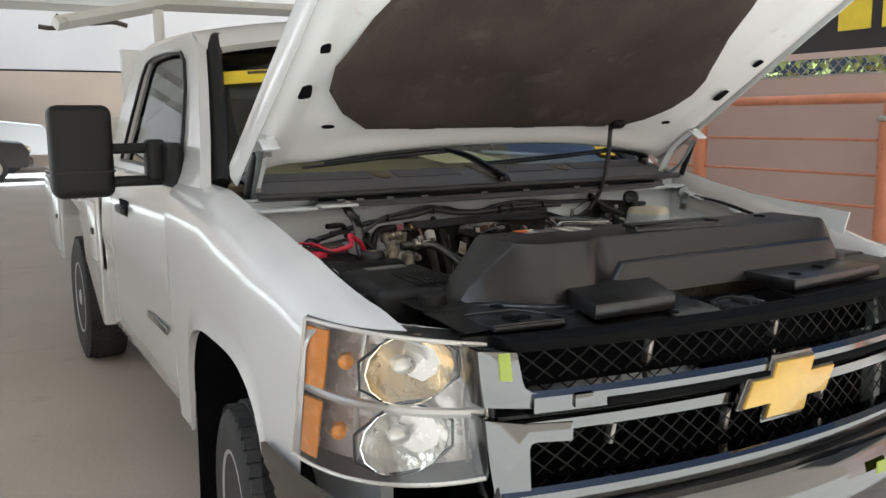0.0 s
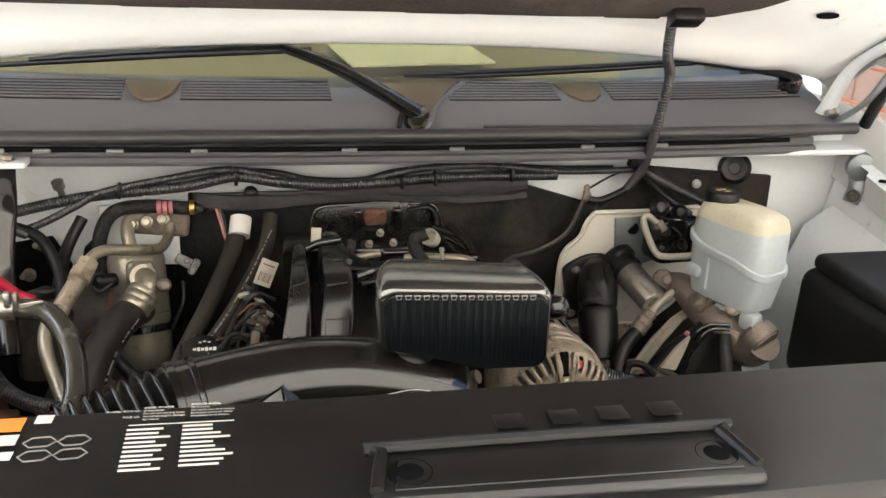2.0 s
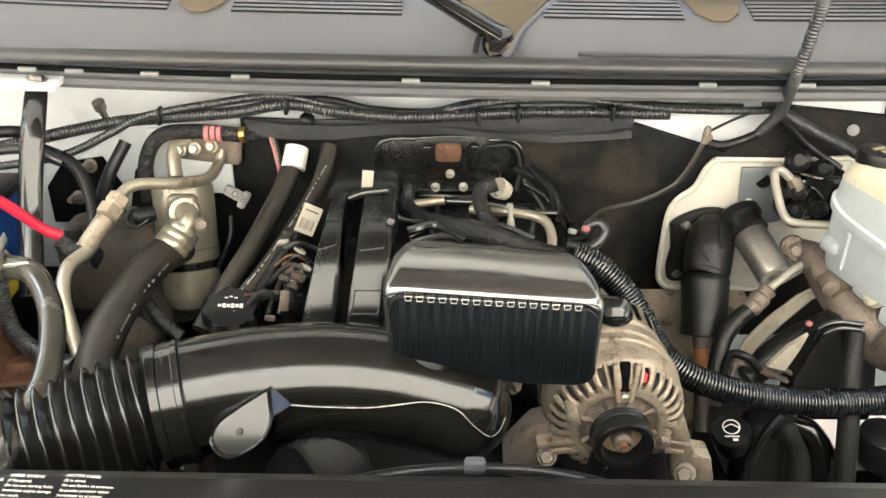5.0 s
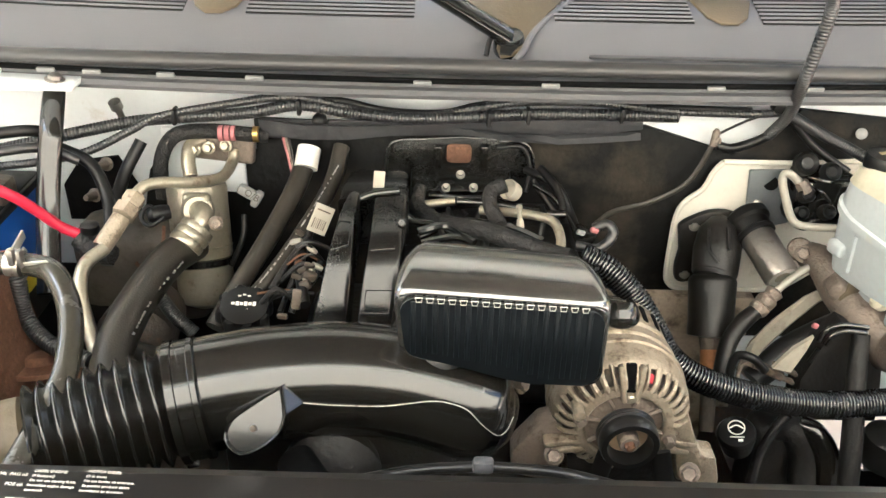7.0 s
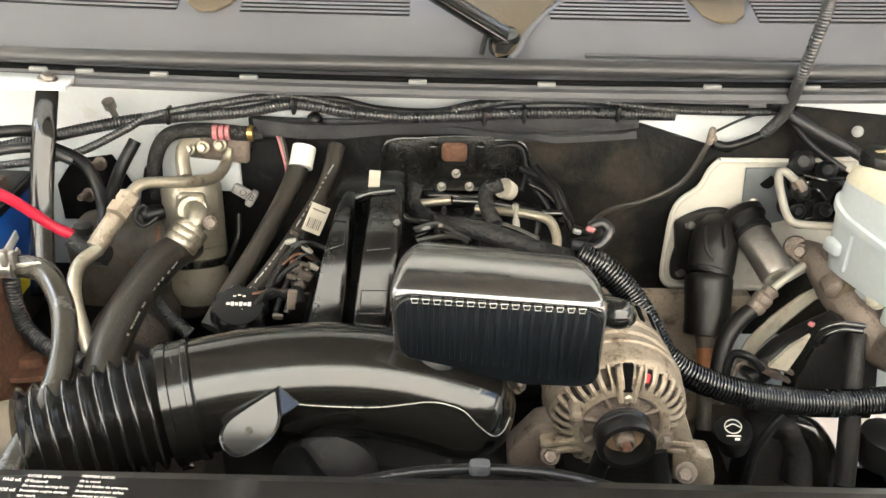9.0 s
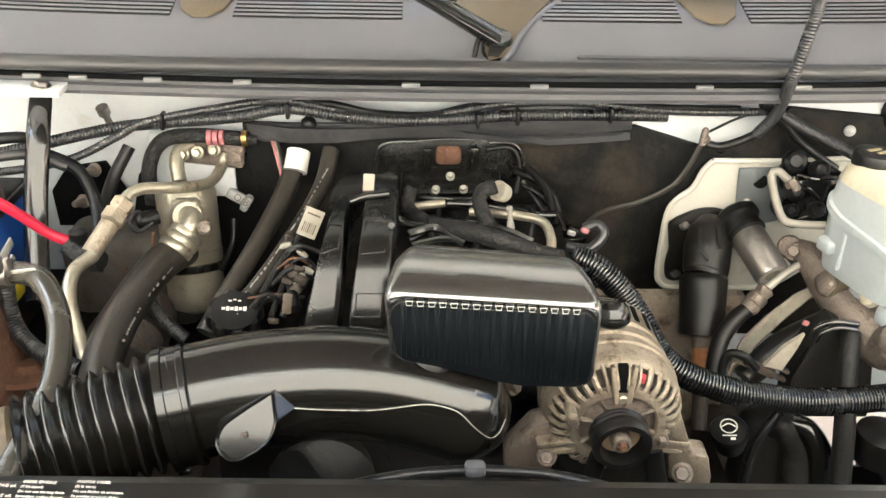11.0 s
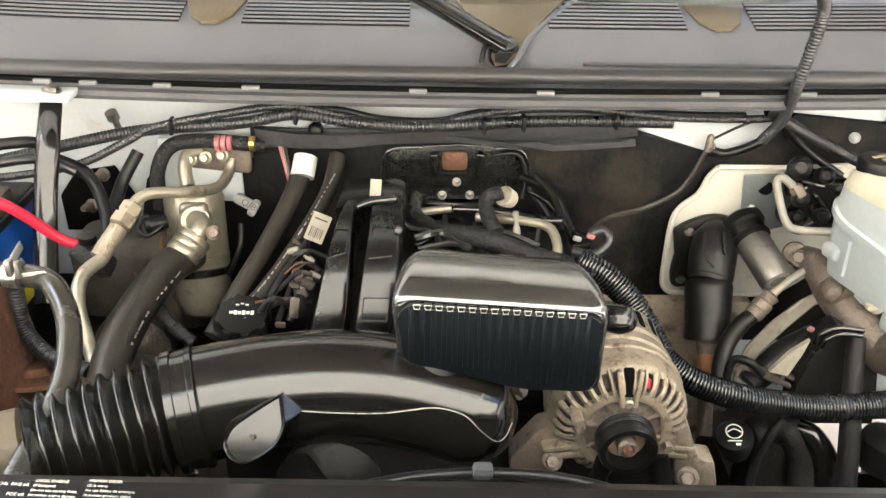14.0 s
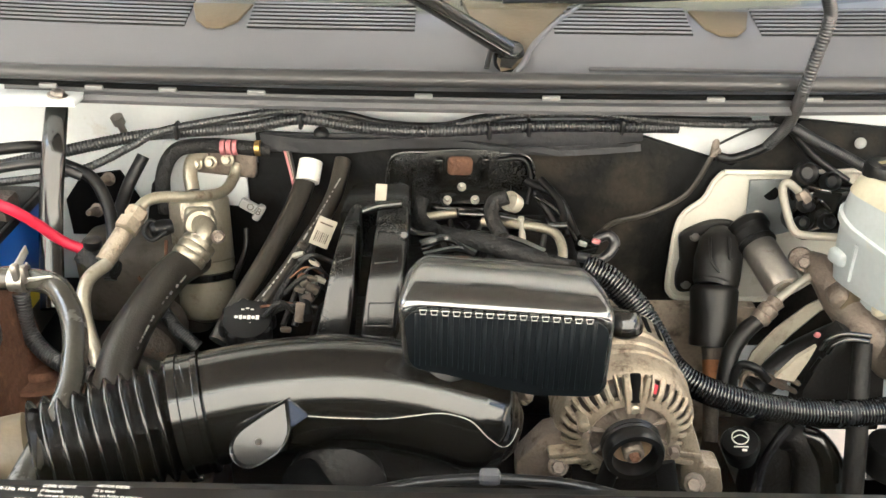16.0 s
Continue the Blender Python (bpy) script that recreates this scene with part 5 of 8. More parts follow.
part("mat_strip", plate([(x, z) for x, y, z in flat_plate0], 0.006, pose(0, 1.26, 0, 90, 0, 0), 0.002), GREYMAT, truck, "dusty grey strip of firewall mat")
flap = [[(x, 1.255 - 0.012 * math.sin(k * 1.2) - 0.004, z) for z in (1.162 - 0.002 * k, 1.15, 1.14 - 0.003 * math.sin(k))] for k, x in enumerate([-0.32 + 0.062 * k for k in range(10)])]
part("mat_flap", sheet(flap, 0.006), GREYMAT, truck)
for s in (-1, 1):
    part("inner_fender", slab(min(s * 0.84, s * 0.87), max(s * 0.84, s * 0.87), 0.35, 1.27, 0.5, 1.02), PAINT_IN, truck)
    tower = [[(s * x, y, z) for x, z in ((0.87, 1.02 + 0.12 * (y - 0.4)), (0.8, 0.99 + 0.1 * (y - 0.4)), (0.74, 0.9), (0.72, 0.7))] for y in (0.4, 0.7, 1.0, 1.25)]
    part("apron", sheet(tower, 0.006), PLASTIC if s < 0 else PAINT_IN, truck)
# near-black sheet: the dark below the engine is put into its colour
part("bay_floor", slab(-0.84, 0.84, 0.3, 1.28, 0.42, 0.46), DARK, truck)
part("radiator", slab(-0.5, 0.5, 0.4, 0.46, 0.5, 1.05), ALU, truck)
part("fan_shroud", slab(-0.6, 0.6, 0.465, 0.54, 0.5, 1.08, 0.02), PLASTIC, truck, "black fan shroud")

# ---- engine ----
part("engine_block", box((0.52, 0.5, 0.4), pose(0.0, 1.0, 0.7), 0.04), BLOCK, truck, "dusty engine block")
part("intake_manifold", box((0.28, 0.36, 0.12), pose(0.0, 1.07, 0.985), 0.03, 3), BLOCK, truck, "black intake manifold")


def tubular(name, pts, r, mat, label="", **kw):
    return part(name, sweep(pts, r, kw.pop("segs", 14), kw.pop("steps", 10), **kw), mat, truck, label)


# air duct: bellows, pipe, elbow
def bellow(a, b, r0, r1, count, depth, mat, label):
    """A rubber bellows: rounded ridges between wider grooves along a straight axis."""
    m, d = aim(a, b), (Vector(b) - Vector(a)).length
    prof = []
    for i in range(count * 10 + 1):
        t = i / 10
        ridge = (0.5 + 0.5 * math.cos(2 * math.pi * t)) ** 0.75
        prof.append(((r0 + (r1 - r0) * t / count) * (1 - depth + depth * ridge), d * t / count))
    return part("bellows", turned(prof, m, 40), mat, truck, label, 80)


bellows = bellow((-0.4456, 0.7000, 1.0407), (-0.3146, 0.7570, 1.0492), 0.058, 0.0625, 10, 0.17, GLOSS, "black rubber intake bellows")
part("airbox_neck", turned([(0.038, -0.05), (0.042, -0.045), (0.042, 0.0), (0.038, 0.004)], aim((-0.4537, 0.6970, 1.0478), (-0.3146, 0.7570, 1.0492)), 32), TAN, truck, "beige air box neck")
DUCT = [((-0.2972, 0.7650, 1.0509), 0.0595), ((-0.2430, 0.7750, 1.0573), 0.0595), ((-0.1789, 0.7820, 1.0611), 0.0592), ((-0.1259, 0.7850, 1.0575), 0.0590), ((-0.0783, 0.7850, 1.0480), 0.0590), ((-0.0421, 0.7820, 1.0384), 0.0590), ((-0.0239, 0.7800, 1.0325), 0.0590), ((-0.0069, 0.7800, 1.0279), 0.0555), ((0.0060, 0.7800, 1.0241), 0.0475), ((0.0170, 0.7800, 1.0218), 0.0350), ((0.0238, 0.7800, 1.0211), 0.0220), ((0.0275, 0.7800, 1.0203), 0.0080)]
duct = tubular("air_duct", [p for p, r in DUCT], [r for p, r in DUCT], GLOSS, "glossy black plastic air intake duct", segs=44)
DUCT_AX = aim((-0.3146, 0.7570, 1.0492), (-0.2603, 0.7720, 1.0551))
band = part("clamp_band", turned([(0.0615, -0.012), (0.0645, -0.011), (0.0645, -0.003), (0.0622, -0.002), (0.0622, 0.012), (0.064, 0.013), (0.064, 0.018), (0.0625, 0.0195), (0.06, 0.02)], DUCT_AX, 44), GLOSS, bellows, "black plastic clamp band")
for a in (-35, 8, 40, 74, 110):
    part("clamp_lug", box((0.011, 0.006, 0.012), DUCT_AX @ pose(0, 0, 0, 0, 0, a) @ pose(0, -0.065, -0.006), 0.002), GLOSS, band)
    part("clamp_lug", box((0.008, 0.005, 0.009), DUCT_AX @ pose(0, 0, 0, 0, 0, a + 14) @ pose(0, -0.0635, 0.014), 0.002), GLOSS, band)
seam = [(-0.1888, 0.7235, 1.0771), (-0.1604, 0.7251, 1.0738), (-0.1156, 0.7278, 1.0711), (-0.0844, 0.7305, 1.0733), (-0.0659, 0.7326, 1.0746), (-0.0485, 0.7329, 1.0730), (-0.0287, 0.7305, 1.0664), (-0.0126, 0.7250, 1.0515), (0.0022, 0.7257, 1.0383), (0.0120, 0.7292, 1.0412), (0.0188, 0.7370, 1.0530)]
part("seam", sweep(seam, 0.0014, 6, 10), GLOSS, duct, "raised moulding seam")
# thin pale line paints the highlight on the seam's upper front edge
part("seam_glint", sweep([(x, y - 0.0012, z + 0.0012) for x, y, z in seam], 0.00042, 5, 10), BEZEL, duct, "pale painted highlight along the seam")
leaf = spline([(-0.2084, 0.7248, 1.0964), (-0.2234, 0.7195, 1.0888), (-0.2379, 0.7138, 1.0808), (-0.2554, 0.7058, 1.0699), (-0.2607, 0.6968, 1.0586), (-0.2541, 0.6885, 1.0491), (-0.2413, 0.6850, 1.0459), (-0.2242, 0.6892, 1.0522), (-0.2094, 0.6971, 1.0630), (-0.2041, 0.7075, 1.0759), (-0.2052, 0.7171, 1.0874)], 4)[:-4]
boss_n = Vector((0.05, 0.77, -0.64)).normalized()
part("duct_boss", rings([[p + boss_n * 0.0005 for p in leaf], [p + boss_n * 0.002 for p in leaf], [p * 1.0 + boss_n * 0.05 for p in leaf]]), GLOSS, duct)
mid = sum(leaf, Vector()) / len(leaf)
rim = [[mid + (p - mid) * k - boss_n * h for p in leaf] for k, h in ((1.0, -0.004), (1.045, -0.002), (1.05, 0.001), (1.02, 0.003), (0.97, 0.0025), (0.945, 0.0), (0.75, -0.003), (0.5, -0.0055), (0.22, -0.007))]
part("boss_face", rings(rim), GLOSS, duct, "glossy leaf-shaped boss", 60)
part("boss_web", rings([[Vector(p) + boss_n * h for p in ((-0.2078, 0.7248, 1.0964), (-0.1882, 0.7238, 1.0776), (-0.2030, 0.7081, 1.0767))] for h in (-0.001, 0.03)]), GLOSS, duct)
bolt(Vector((-0.2342, 0.7000, 1.0645)) + boss_n * 0.006, Vector((-0.2342, 0.7000, 1.0645)) - boss_n * 0.002, 0.0035, IRON, duct)
ring_c = Vector((-0.0559, 0.7900, 1.0877))
for r, h in ((0.034, 0.0), (0.0285, 0.01), (0.0245, 0.018)):
    part("duct_collar", turned([(r - 0.003, -0.012), (r, -0.01), (r, 0.004), (r - 0.0015, 0.0065), (r - 0.004, 0.007), (r - 0.006, -0.004), (r * 0.3, -0.006)], aim(ring_c + Vector((0, 0, h)), ring_c + Vector((0.004, 0.02, 0.06 + h))), 32), BELT, duct)
part("duct_spigot", turned([(0.008, 0), (0.009, 0.004), (0.009, 0.014), (0.006, 0.016)], aim((0.0263, 0.8100, 1.0393), (0.0432, 0.8000, 1.0506)), 16), CASTING, duct)

# resonator box with a ribbed face
def box_ring(y, grow, top_up):
    a, b, r, dn = -0.097 - grow, 0.101 + grow, 0.016, grow * 0.5
    ring = []
    for cx, cz, a0, a1 in ((b - r, 1.183 + top_up - r, 0, 90), (a + r, 1.194 + top_up - r, 90, 180), (a + r + 0.004, 1.118 - dn + r, 180, 255)):
        for k in range(6):
            t = radians(a0 + (a1 - a0) * k / 5)
            ring.append((cx + r * math.cos(t), y, cz + r * math.sin(t)))
    for x, z in ((-0.055, 1.1125), (-0.025, 1.104), (0.005, 1.0945), (0.032, 1.0885)):
        ring.append((x, y, z - dn))
    for k in range(6):
        t = radians(275 + 85 * k / 5)
        ring.append((b - r + r * math.cos(t), y, 1.087 - dn + r + r * math.sin(t)))
    return ring


reso = part("resonator", rings([box_ring(*v) for v in ((0.7475, -0.02, -0.02), (0.7475, -0.006, -0.006), (0.746, -0.003, -0.002), (0.746, -0.001, 0.0), (0.748, 0.003, 0.0022), (0.7505, 0.004, 0.0038), (0.7545, 0.0045, 0.0052), (0.761, 0.0045, 0.0064), (0.775, 0.004, 0.0078), (0.79, 0.002, 0.0086), (0.805, -0.001, 0.009), (0.82, -0.006, 0.0084), (0.832, -0.0115, 0.0058), (0.84, -0.017, 0.0005), (0.844, -0.022, -0.007), (0.846, -0.032, -0.016))]), SHINE, truck, "glossy black resonator box with a ribbed face", 40)
face_ring = box_ring(0.7455, -0.0015, -0.0065)
part("face", plate([(p[0], p[2]) for p in face_ring], 0.0025, pose(0, 0.7475, 0, 90, 0, 0)), RIBBED, reso, "satin ribbed face")
RN = 17
for k in range(RN):
    x = -0.083 + 0.168 * k / (RN - 1)
    low = 1.124 - 0.012 * min(1, max(0, (x + 0.06) / 0.05)) - 0.016 * min(1, max(0, (x - 0.005) / 0.04))
    hi = 1.185 - 0.009 * k / (RN - 1)
    part("rib", box((0.0052, 0.0022, hi - low), pose(x, 0.7447, (hi + low) / 2), 0.001, 2), RIBBED, reso)
    if k < RN - 1:
        m = x + 0.00525
        part("rib_end", sweep([(m - 0.0034, 0.7448, hi + 0.0035), (m + 0.0034, 0.7448, hi + 0.0035), (m + 0.0022, 0.7446, hi - 0.0012), (m - 0.0022, 0.7446, hi - 0.0012), (m - 0.0034, 0.7448, hi + 0.0035)], 0.00045, 5, 1, bend=False), BEZEL, reso)
part("resonator_spigot", sweep([(0.1027, 0.8000, 1.1481), (0.1301, 0.8000, 1.1453)], 0.009, 12, 3), GLOSS, truck)
part("spigot_end", turned([(0.012, -0.004), (0.016, 0.001), (0.0185, 0.01), (0.0175, 0.017), (0.013, 0.022), (0.004, 0.0245)], aim((0.1268, 0.8000, 1.1487), (0.1277, 0.7900, 1.1278)), 20), GLOSS, truck)

# coil rail covers: two long flat-topped black channels
def rail(stations, h, mat, parent, name, label=""):
    """A flat-topped channel: stations of (left x, right x, y, top z)."""
    secs = []
    for a, b, y, z in stations:
        r = 0.005
        secs.append([(a, y, z - h), (a, y, z - r), (a + r * 0.4, y, z - r * 0.3), (a + r * 1.4, y, z), (b - r * 1.4, y, z), (b - r * 0.4, y, z - r * 0.3), (b, y, z - r), (b, y, z - h)])
    return part(name, rings(secs), mat, parent, label)


coil_a = rail([(-0.2089, -0.1695, 0.9, 1.0382), (-0.2025, -0.1658, 0.915, 1.0643), (-0.1973, -0.1632, 0.927, 1.0868), (-0.1937, -0.1623, 0.939, 1.1022), (-0.1883, -0.1613, 0.96, 1.1234), (-0.1834, -0.1618, 1.01, 1.1351), (-0.1795, -0.1622, 1.05, 1.1369), (-0.1769, -0.1629, 1.075, 1.1342), (-0.168, -0.148, 1.085, 1.11)], 0.06, SATIN, truck, "coil_cover", "glossy black coil cover")
coil_b = rail([(-0.1542, -0.1154, 0.9, 1.0386), (-0.1518, -0.109, 0.915, 1.0648), (-0.1492, -0.1066, 0.927, 1.0873), (-0.1469, -0.1048, 0.939, 1.1027), (-0.1438, -0.1033, 0.96, 1.1239), (-0.1422, -0.1023, 1.01, 1.1356), (-0.1413, -0.1023, 1.05, 1.1374), (-0.1416, -0.1025, 1.075, 1.133), (-0.14, -0.104, 1.085, 1.115)], 0.06, SATIN, truck, "coil_cover", "glossy black coil cover")
for ob, corners in ((coil_a, ((-0.1879, 0.9528, 1.1157), (-0.1665, 0.9570, 1.1213), (-0.1662, 0.9950, 1.1314), (-0.1824, 0.9980, 1.1312))), (coil_b, ((-0.1388, 0.9528, 1.1162), (-0.1119, 0.9540, 1.1189), (-0.1103, 1.0000, 1.1332), (-0.1369, 1.0040, 1.1347))), (coil_b, ((-0.1463, 0.9102, 1.0558), (-0.1169, 0.9102, 1.0561), (-0.1131, 0.9228, 1.0798), (-0.1438, 0.9228, 1.0795)))):
    rim = [Vector(p) + Vector((0, -0.0005, 0.001)) for p in corners]
    part("panel_edge", sweep(rim + rim[:1], 0.0008, 6, 1, bend=False), SATIN, ob)
part("cover_stud", turned([(0.006, 0), (0.006, 0.003), (0.004, 0.005)], aim((-0.1053, 0.9950, 1.1320), (-0.1045, 0.9800, 1.1432)), 14), SATIN, coil_b)
rail([(-0.193, -0.1, 1.085, 1.118), (-0.192, -0.101, 1.12, 1.121), (-0.186, -0.102, 1.17, 1.118), (-0.18, -0.11, 1.2, 1.108)], 0.05, SATIN, truck, "coil_cover", "black coil cover end")
part("cover_bridge", sweep([(-0.1593, 1.0600, 1.1313), (-0.1410, 1.0600, 1.1390), (-0.1229, 1.0600, 1.1419), (-0.1099, 1.0600, 1.1438)], 0.006, 10, 6), GLOSS, truck)
part("paper_label", box((0.015, 0.001, 0.024), pose(*(-0.1409, 1.1200, 1.1296), -25, 4, 0), 0), TAGPAPER, truck, "small white label")

# alternator
AM = pose(0.147, 0.798, 0.998, 91, 0, 1) @ Matrix.Scale(0.93, 4)


def radial(r, a, h):
    """A point of the alternator: radius, angle from the top, height along its axis."""
    return AM @ Vector((r * math.sin(a), r * math.cos(a), h))


alt = part("alternator", turned([(0.05, -0.155), (0.074, -0.15), (0.08, -0.14), (0.081, -0.095), (0.077, -0.09), (0.077, -0.084), (0.0835, -0.08), (0.0835, -0.066), (0.081, -0.063), (0.081, -0.06), (0.0835, -0.057), (0.0838, -0.024), (0.0825, -0.014), (0.0795, -0.0075), (0.077, -0.006), (0.0755, -0.009), (0.077, -0.018), (0.07, -0.027)], AM, 56), ALU, truck, "cast aluminium alternator with slotted housing")
part("stator", turned([(0.05, -0.03), (0.074, -0.03), (0.071, -0.012), (0.06, -0.001), (0.04, 0.002)], AM, 40), IRON, alt, "dark stator behind the slots")
for k in range(34):
    a = 2 * math.pi * (k + 0.5) / 34
    part("vane", sweep([radial(0.054, a, 0.009), radial(0.063, a, 0.0085), radial(0.071, a, 0.0035), radial(0.0785, a, -0.0085)], [0.0032, 0.0024, 0.0022, 0.003], 6, 3, flat=1.5), ALU, alt)
for k in range(24):
    # black boxes on the shell, slot shade as colour
    part("rear_slot", box((0.009, 0.006, 0.034), AM @ pose(0, 0, 0, 0, 0, 15 * k) @ pose(0, 0.0795, -0.118), 0.003), DARK, alt)
part("inner_ring", turned([(0.046, 0.004), (0.0465, 0.0105), (0.049, 0.0125), (0.0555, 0.0125), (0.0585, 0.0108), (0.0585, 0.004)], AM, 48), ALU, alt)
part("bearing_dish", turned([(0.047, 0.0), (0.047, 0.004), (0.038, 0.006), (0.03, 0.009), (0.022, 0.009)], AM, 40), CASTING, alt)
for k in range(8):
    a = 2 * math.pi * (k + 0.3) / 8
    part("web", sweep([radial(0.03, a, 0.008), radial(0.048, a, 0.009)], 0.003, 6, 2), CASTING, alt)
for a in (-9, 9):
    part("strap", box((0.006, 0.045, 0.012), AM @ pose(0, 0, 0, 0, 0, a) @ pose(0, 0.064, 0.009, 162, 0, 0), 0.002), ALU, alt)
part("strap_bolt", turned([(0.006, 0), (0.006, 0.006), (0.004, 0.008)], AM @ pose(0, 0.047, 0.012), 14), CAN, alt)
part("strap_gap", box((0.012, 0.034, 0.008), AM @ pose(0, 0.068, 0.004, 155, 0, 0), 0.002), DARK, alt)
part("rim_band", turned([(0.0835, -0.052), (0.086, -0.05), (0.086, -0.044), (0.0835, -0.042)], AM, 56), ALU, alt)
for a, w in ((112, 0.05), (248, 0.05)):
    for k, off in enumerate((0, 10)):
        b = a + (off if a < 180 else -off)
        part("lug", box((w - 0.006 * k, 0.009, 0.022), AM @ pose(0.073 * math.sin(radians(b)), 0.073 * math.cos(radians(b)), 0.002, 0, 0, -a + 90 + (14 if a < 180 else -14)), 0.004), ALU, alt)
for x, y in ((-0.053, 0.012), (0.055, -0.02)):
    bolt(AM @ Vector((x, y, 0.009)), AM @ Vector((x, y, 0.021)), 0.006, CASTING, alt)
part("through_bolt", turned([(0.007, 0), (0.007, 0.024), (0.004, 0.026)], AM @ pose(-0.058, 0.028, 0.002), 14), ALU, alt)
for k in range(3):
    part("copper_winding", box((0.004, 0.011, 0.003), AM @ pose(0, 0, 0, 0, 0, -18 - 2 * k) @ pose(0, 0.0675, -0.002 + 0.001 * k, 142, 0, 0), 0.001), RED_INK, alt)
pulley = part("pulley", turned([(0.02, 0.012), (0.0335, 0.016), (0.035, 0.019), (0.0335, 0.022), (0.035, 0.025), (0.0335, 0.028), (0.035, 0.031), (0.0345, 0.043), (0.033, 0.046), (0.0265, 0.046), (0.0255, 0.042), (0.024, 0.026), (0.008, 0.026)], AM, 44), BELT, alt, "black belt pulley")
part("pulley_dish", turned([(0.0242, 0.0265), (0.022, 0.0285), (0.01, 0.028)], AM, 30), DISH, pulley)
part("nut_collar", turned([(0.0125, 0.027), (0.012, 0.04), (0.0105, 0.043), (0.0075, 0.0435), (0.007, 0.04), (0.002, 0.04)], AM, 24), CASTING, pulley)
part("pulley_nut", turned([(0.0062, 0.04), (0.0062, 0.046), (0.005, 0.0475)], AM, 6), RUST, pulley)


def flat_plate(name, pts, y, depth, material, parent, label="", bevel=0.003):
    """A plate that stands across the truck, its front face at y."""
    return part(name, plate([(p[0], p[2]) for p in pts], depth, pose(0, y + depth, 0, 90, 0, 0), bevel), material, parent, label)


flat_plate("alternator_bracket", ((0.0300, 0.8000, 0.9113), (0.0277, 0.8000, 0.9462), (0.0565, 0.8000, 0.9873), (0.0748, 0.8000, 0.9935), (0.0940, 0.8000, 0.9564), (0.1001, 0.8000, 0.8951)), 0.8, 0.03, CASTING, truck, "cast bracket beside the alternator", 0.004)
flat_plate("alternator_bracket", ((0.2162, 0.7900, 0.9172), (0.2040, 0.7900, 0.9934), (0.2182, 0.7900, 1.0084), (0.2388, 0.7900, 0.9543), (0.2571, 0.7900, 0.9513), (0.2658, 0.7900, 0.9185), (0.2665, 0.7900, 0.9006)), 0.79, 0.03, ALU, truck, "", 0.004)
flat_plate("alternator_foot", ((0.0824, 0.7900, 0.8959), (0.0762, 0.7900, 0.9653), (0.1242, 0.7900, 0.9581), (0.1885, 0.7900, 0.9513), (0.2035, 0.7900, 0.9769), (0.2190, 0.7900, 0.8994)), 0.8, 0.04, BLOCK, truck)
bolt((0.2264, 0.7800, 0.9380), (0.2204, 0.7650, 0.9511), 0.0085, CASTING, truck)
bolt((0.0741, 0.7900, 0.9526), (0.0714, 0.7750, 0.9644), 0.008, CASTING, truck)
bolt((0.0373, 0.8400, 1.0101), (0.0431, 0.8350, 1.0127), 0.007, ALU, truck)
belt = tubular("belt", [(0.1295, 0.7750, 0.9725), (0.1227, 0.7700, 0.9436), (0.1147, 0.7650, 0.8961)], 0.011, RUBBER, "ribbed drive belt", flat=0.3)
tubular("belt", [(0.1832, 0.7650, 0.9834), (0.1920, 0.7600, 0.9469), (0.2012, 0.7550, 0.9003)], 0.011, RUBBER, flat=0.3)

# oil filler cap
cap = aim((-0.3063, 0.9850, 1.0094), (-0.3030, 0.9750, 1.0376))
oil = part("oil_cap", turned([(0.027, -0.02), (0.031, -0.016), (0.032, 0.0), (0.03, 0.006), (0.012, 0.008)], cap, 28), RUBBER, truck, "black oil filler cap with white print")
for k in range(8):
    part("grip", turned([(0.009, -0.016), (0.009, 0.001), (0.006, 0.005)], cap @ pose(0.028 * math.cos(k * 0.785), 0.028 * math.sin(k * 0.785), 0), 10), RUBBER, oil)


face = cap @ Matrix.Translation((0, 0, 0.0085))
flat_face = Matrix.Translation(face.translation) @ pose(0, 0, 0, 38, 0, 0)
for k in range(6):
    part("print", box((0.0042, 0.0055 if k % 2 else 0.0038, 0.0006), flat_face @ pose(-0.0135 + 0.0054 * k, 0.0, 0.001), 0), PRINT, oil)
for w, x, y in ((0.012, 0, -0.0075), (0.009, -0.001, -0.0125), (0.006, 0.002, -0.0165), (0.004, -0.006, 0.0105), (0.004, 0, 0.012), (0.004, 0.006, 0.0105)):
    part("print", box((w, 0.0018, 0.0006), flat_face @ pose(x, y, 0.001), 0), PRINT, oil)

# centre of the engine: brackets, loom, fuel rail
part("bracket", box((0.15, 0.05, 0.03), pose(*(-0.0273, 1.2400, 1.0696), 30, 0, 0), 0.008), SATIN, truck, "black bracket with three bright bolts")
bolt((-0.0287, 1.2100, 1.0977), (-0.0291, 1.2000, 1.1059), 0.0045, TANPIPE, truck)
bolt((-0.0498, 1.1900, 1.0858), (-0.0500, 1.1800, 1.0943), 0.0045, TANPIPE, truck)
bolt((-0.0098, 1.1900, 1.0868), (-0.0104, 1.1800, 1.0953), 0.0045, TANPIPE, truck)
part("bracket_ear", box((0.012, 0.02, 0.04), pose(*(-0.0622, 1.2500, 1.1078)), 0.003), GLOSS, truck)
part("bracket_ear", box((0.012, 0.02, 0.04), pose(*(0.0070, 1.2500, 1.1095)), 0.003), GLOSS, truck)
part("rusty_flange", box((0.04, 0.02, 0.032), pose(*(-0.0310, 1.2580, 1.1124)), 0.008), RUST, truck)
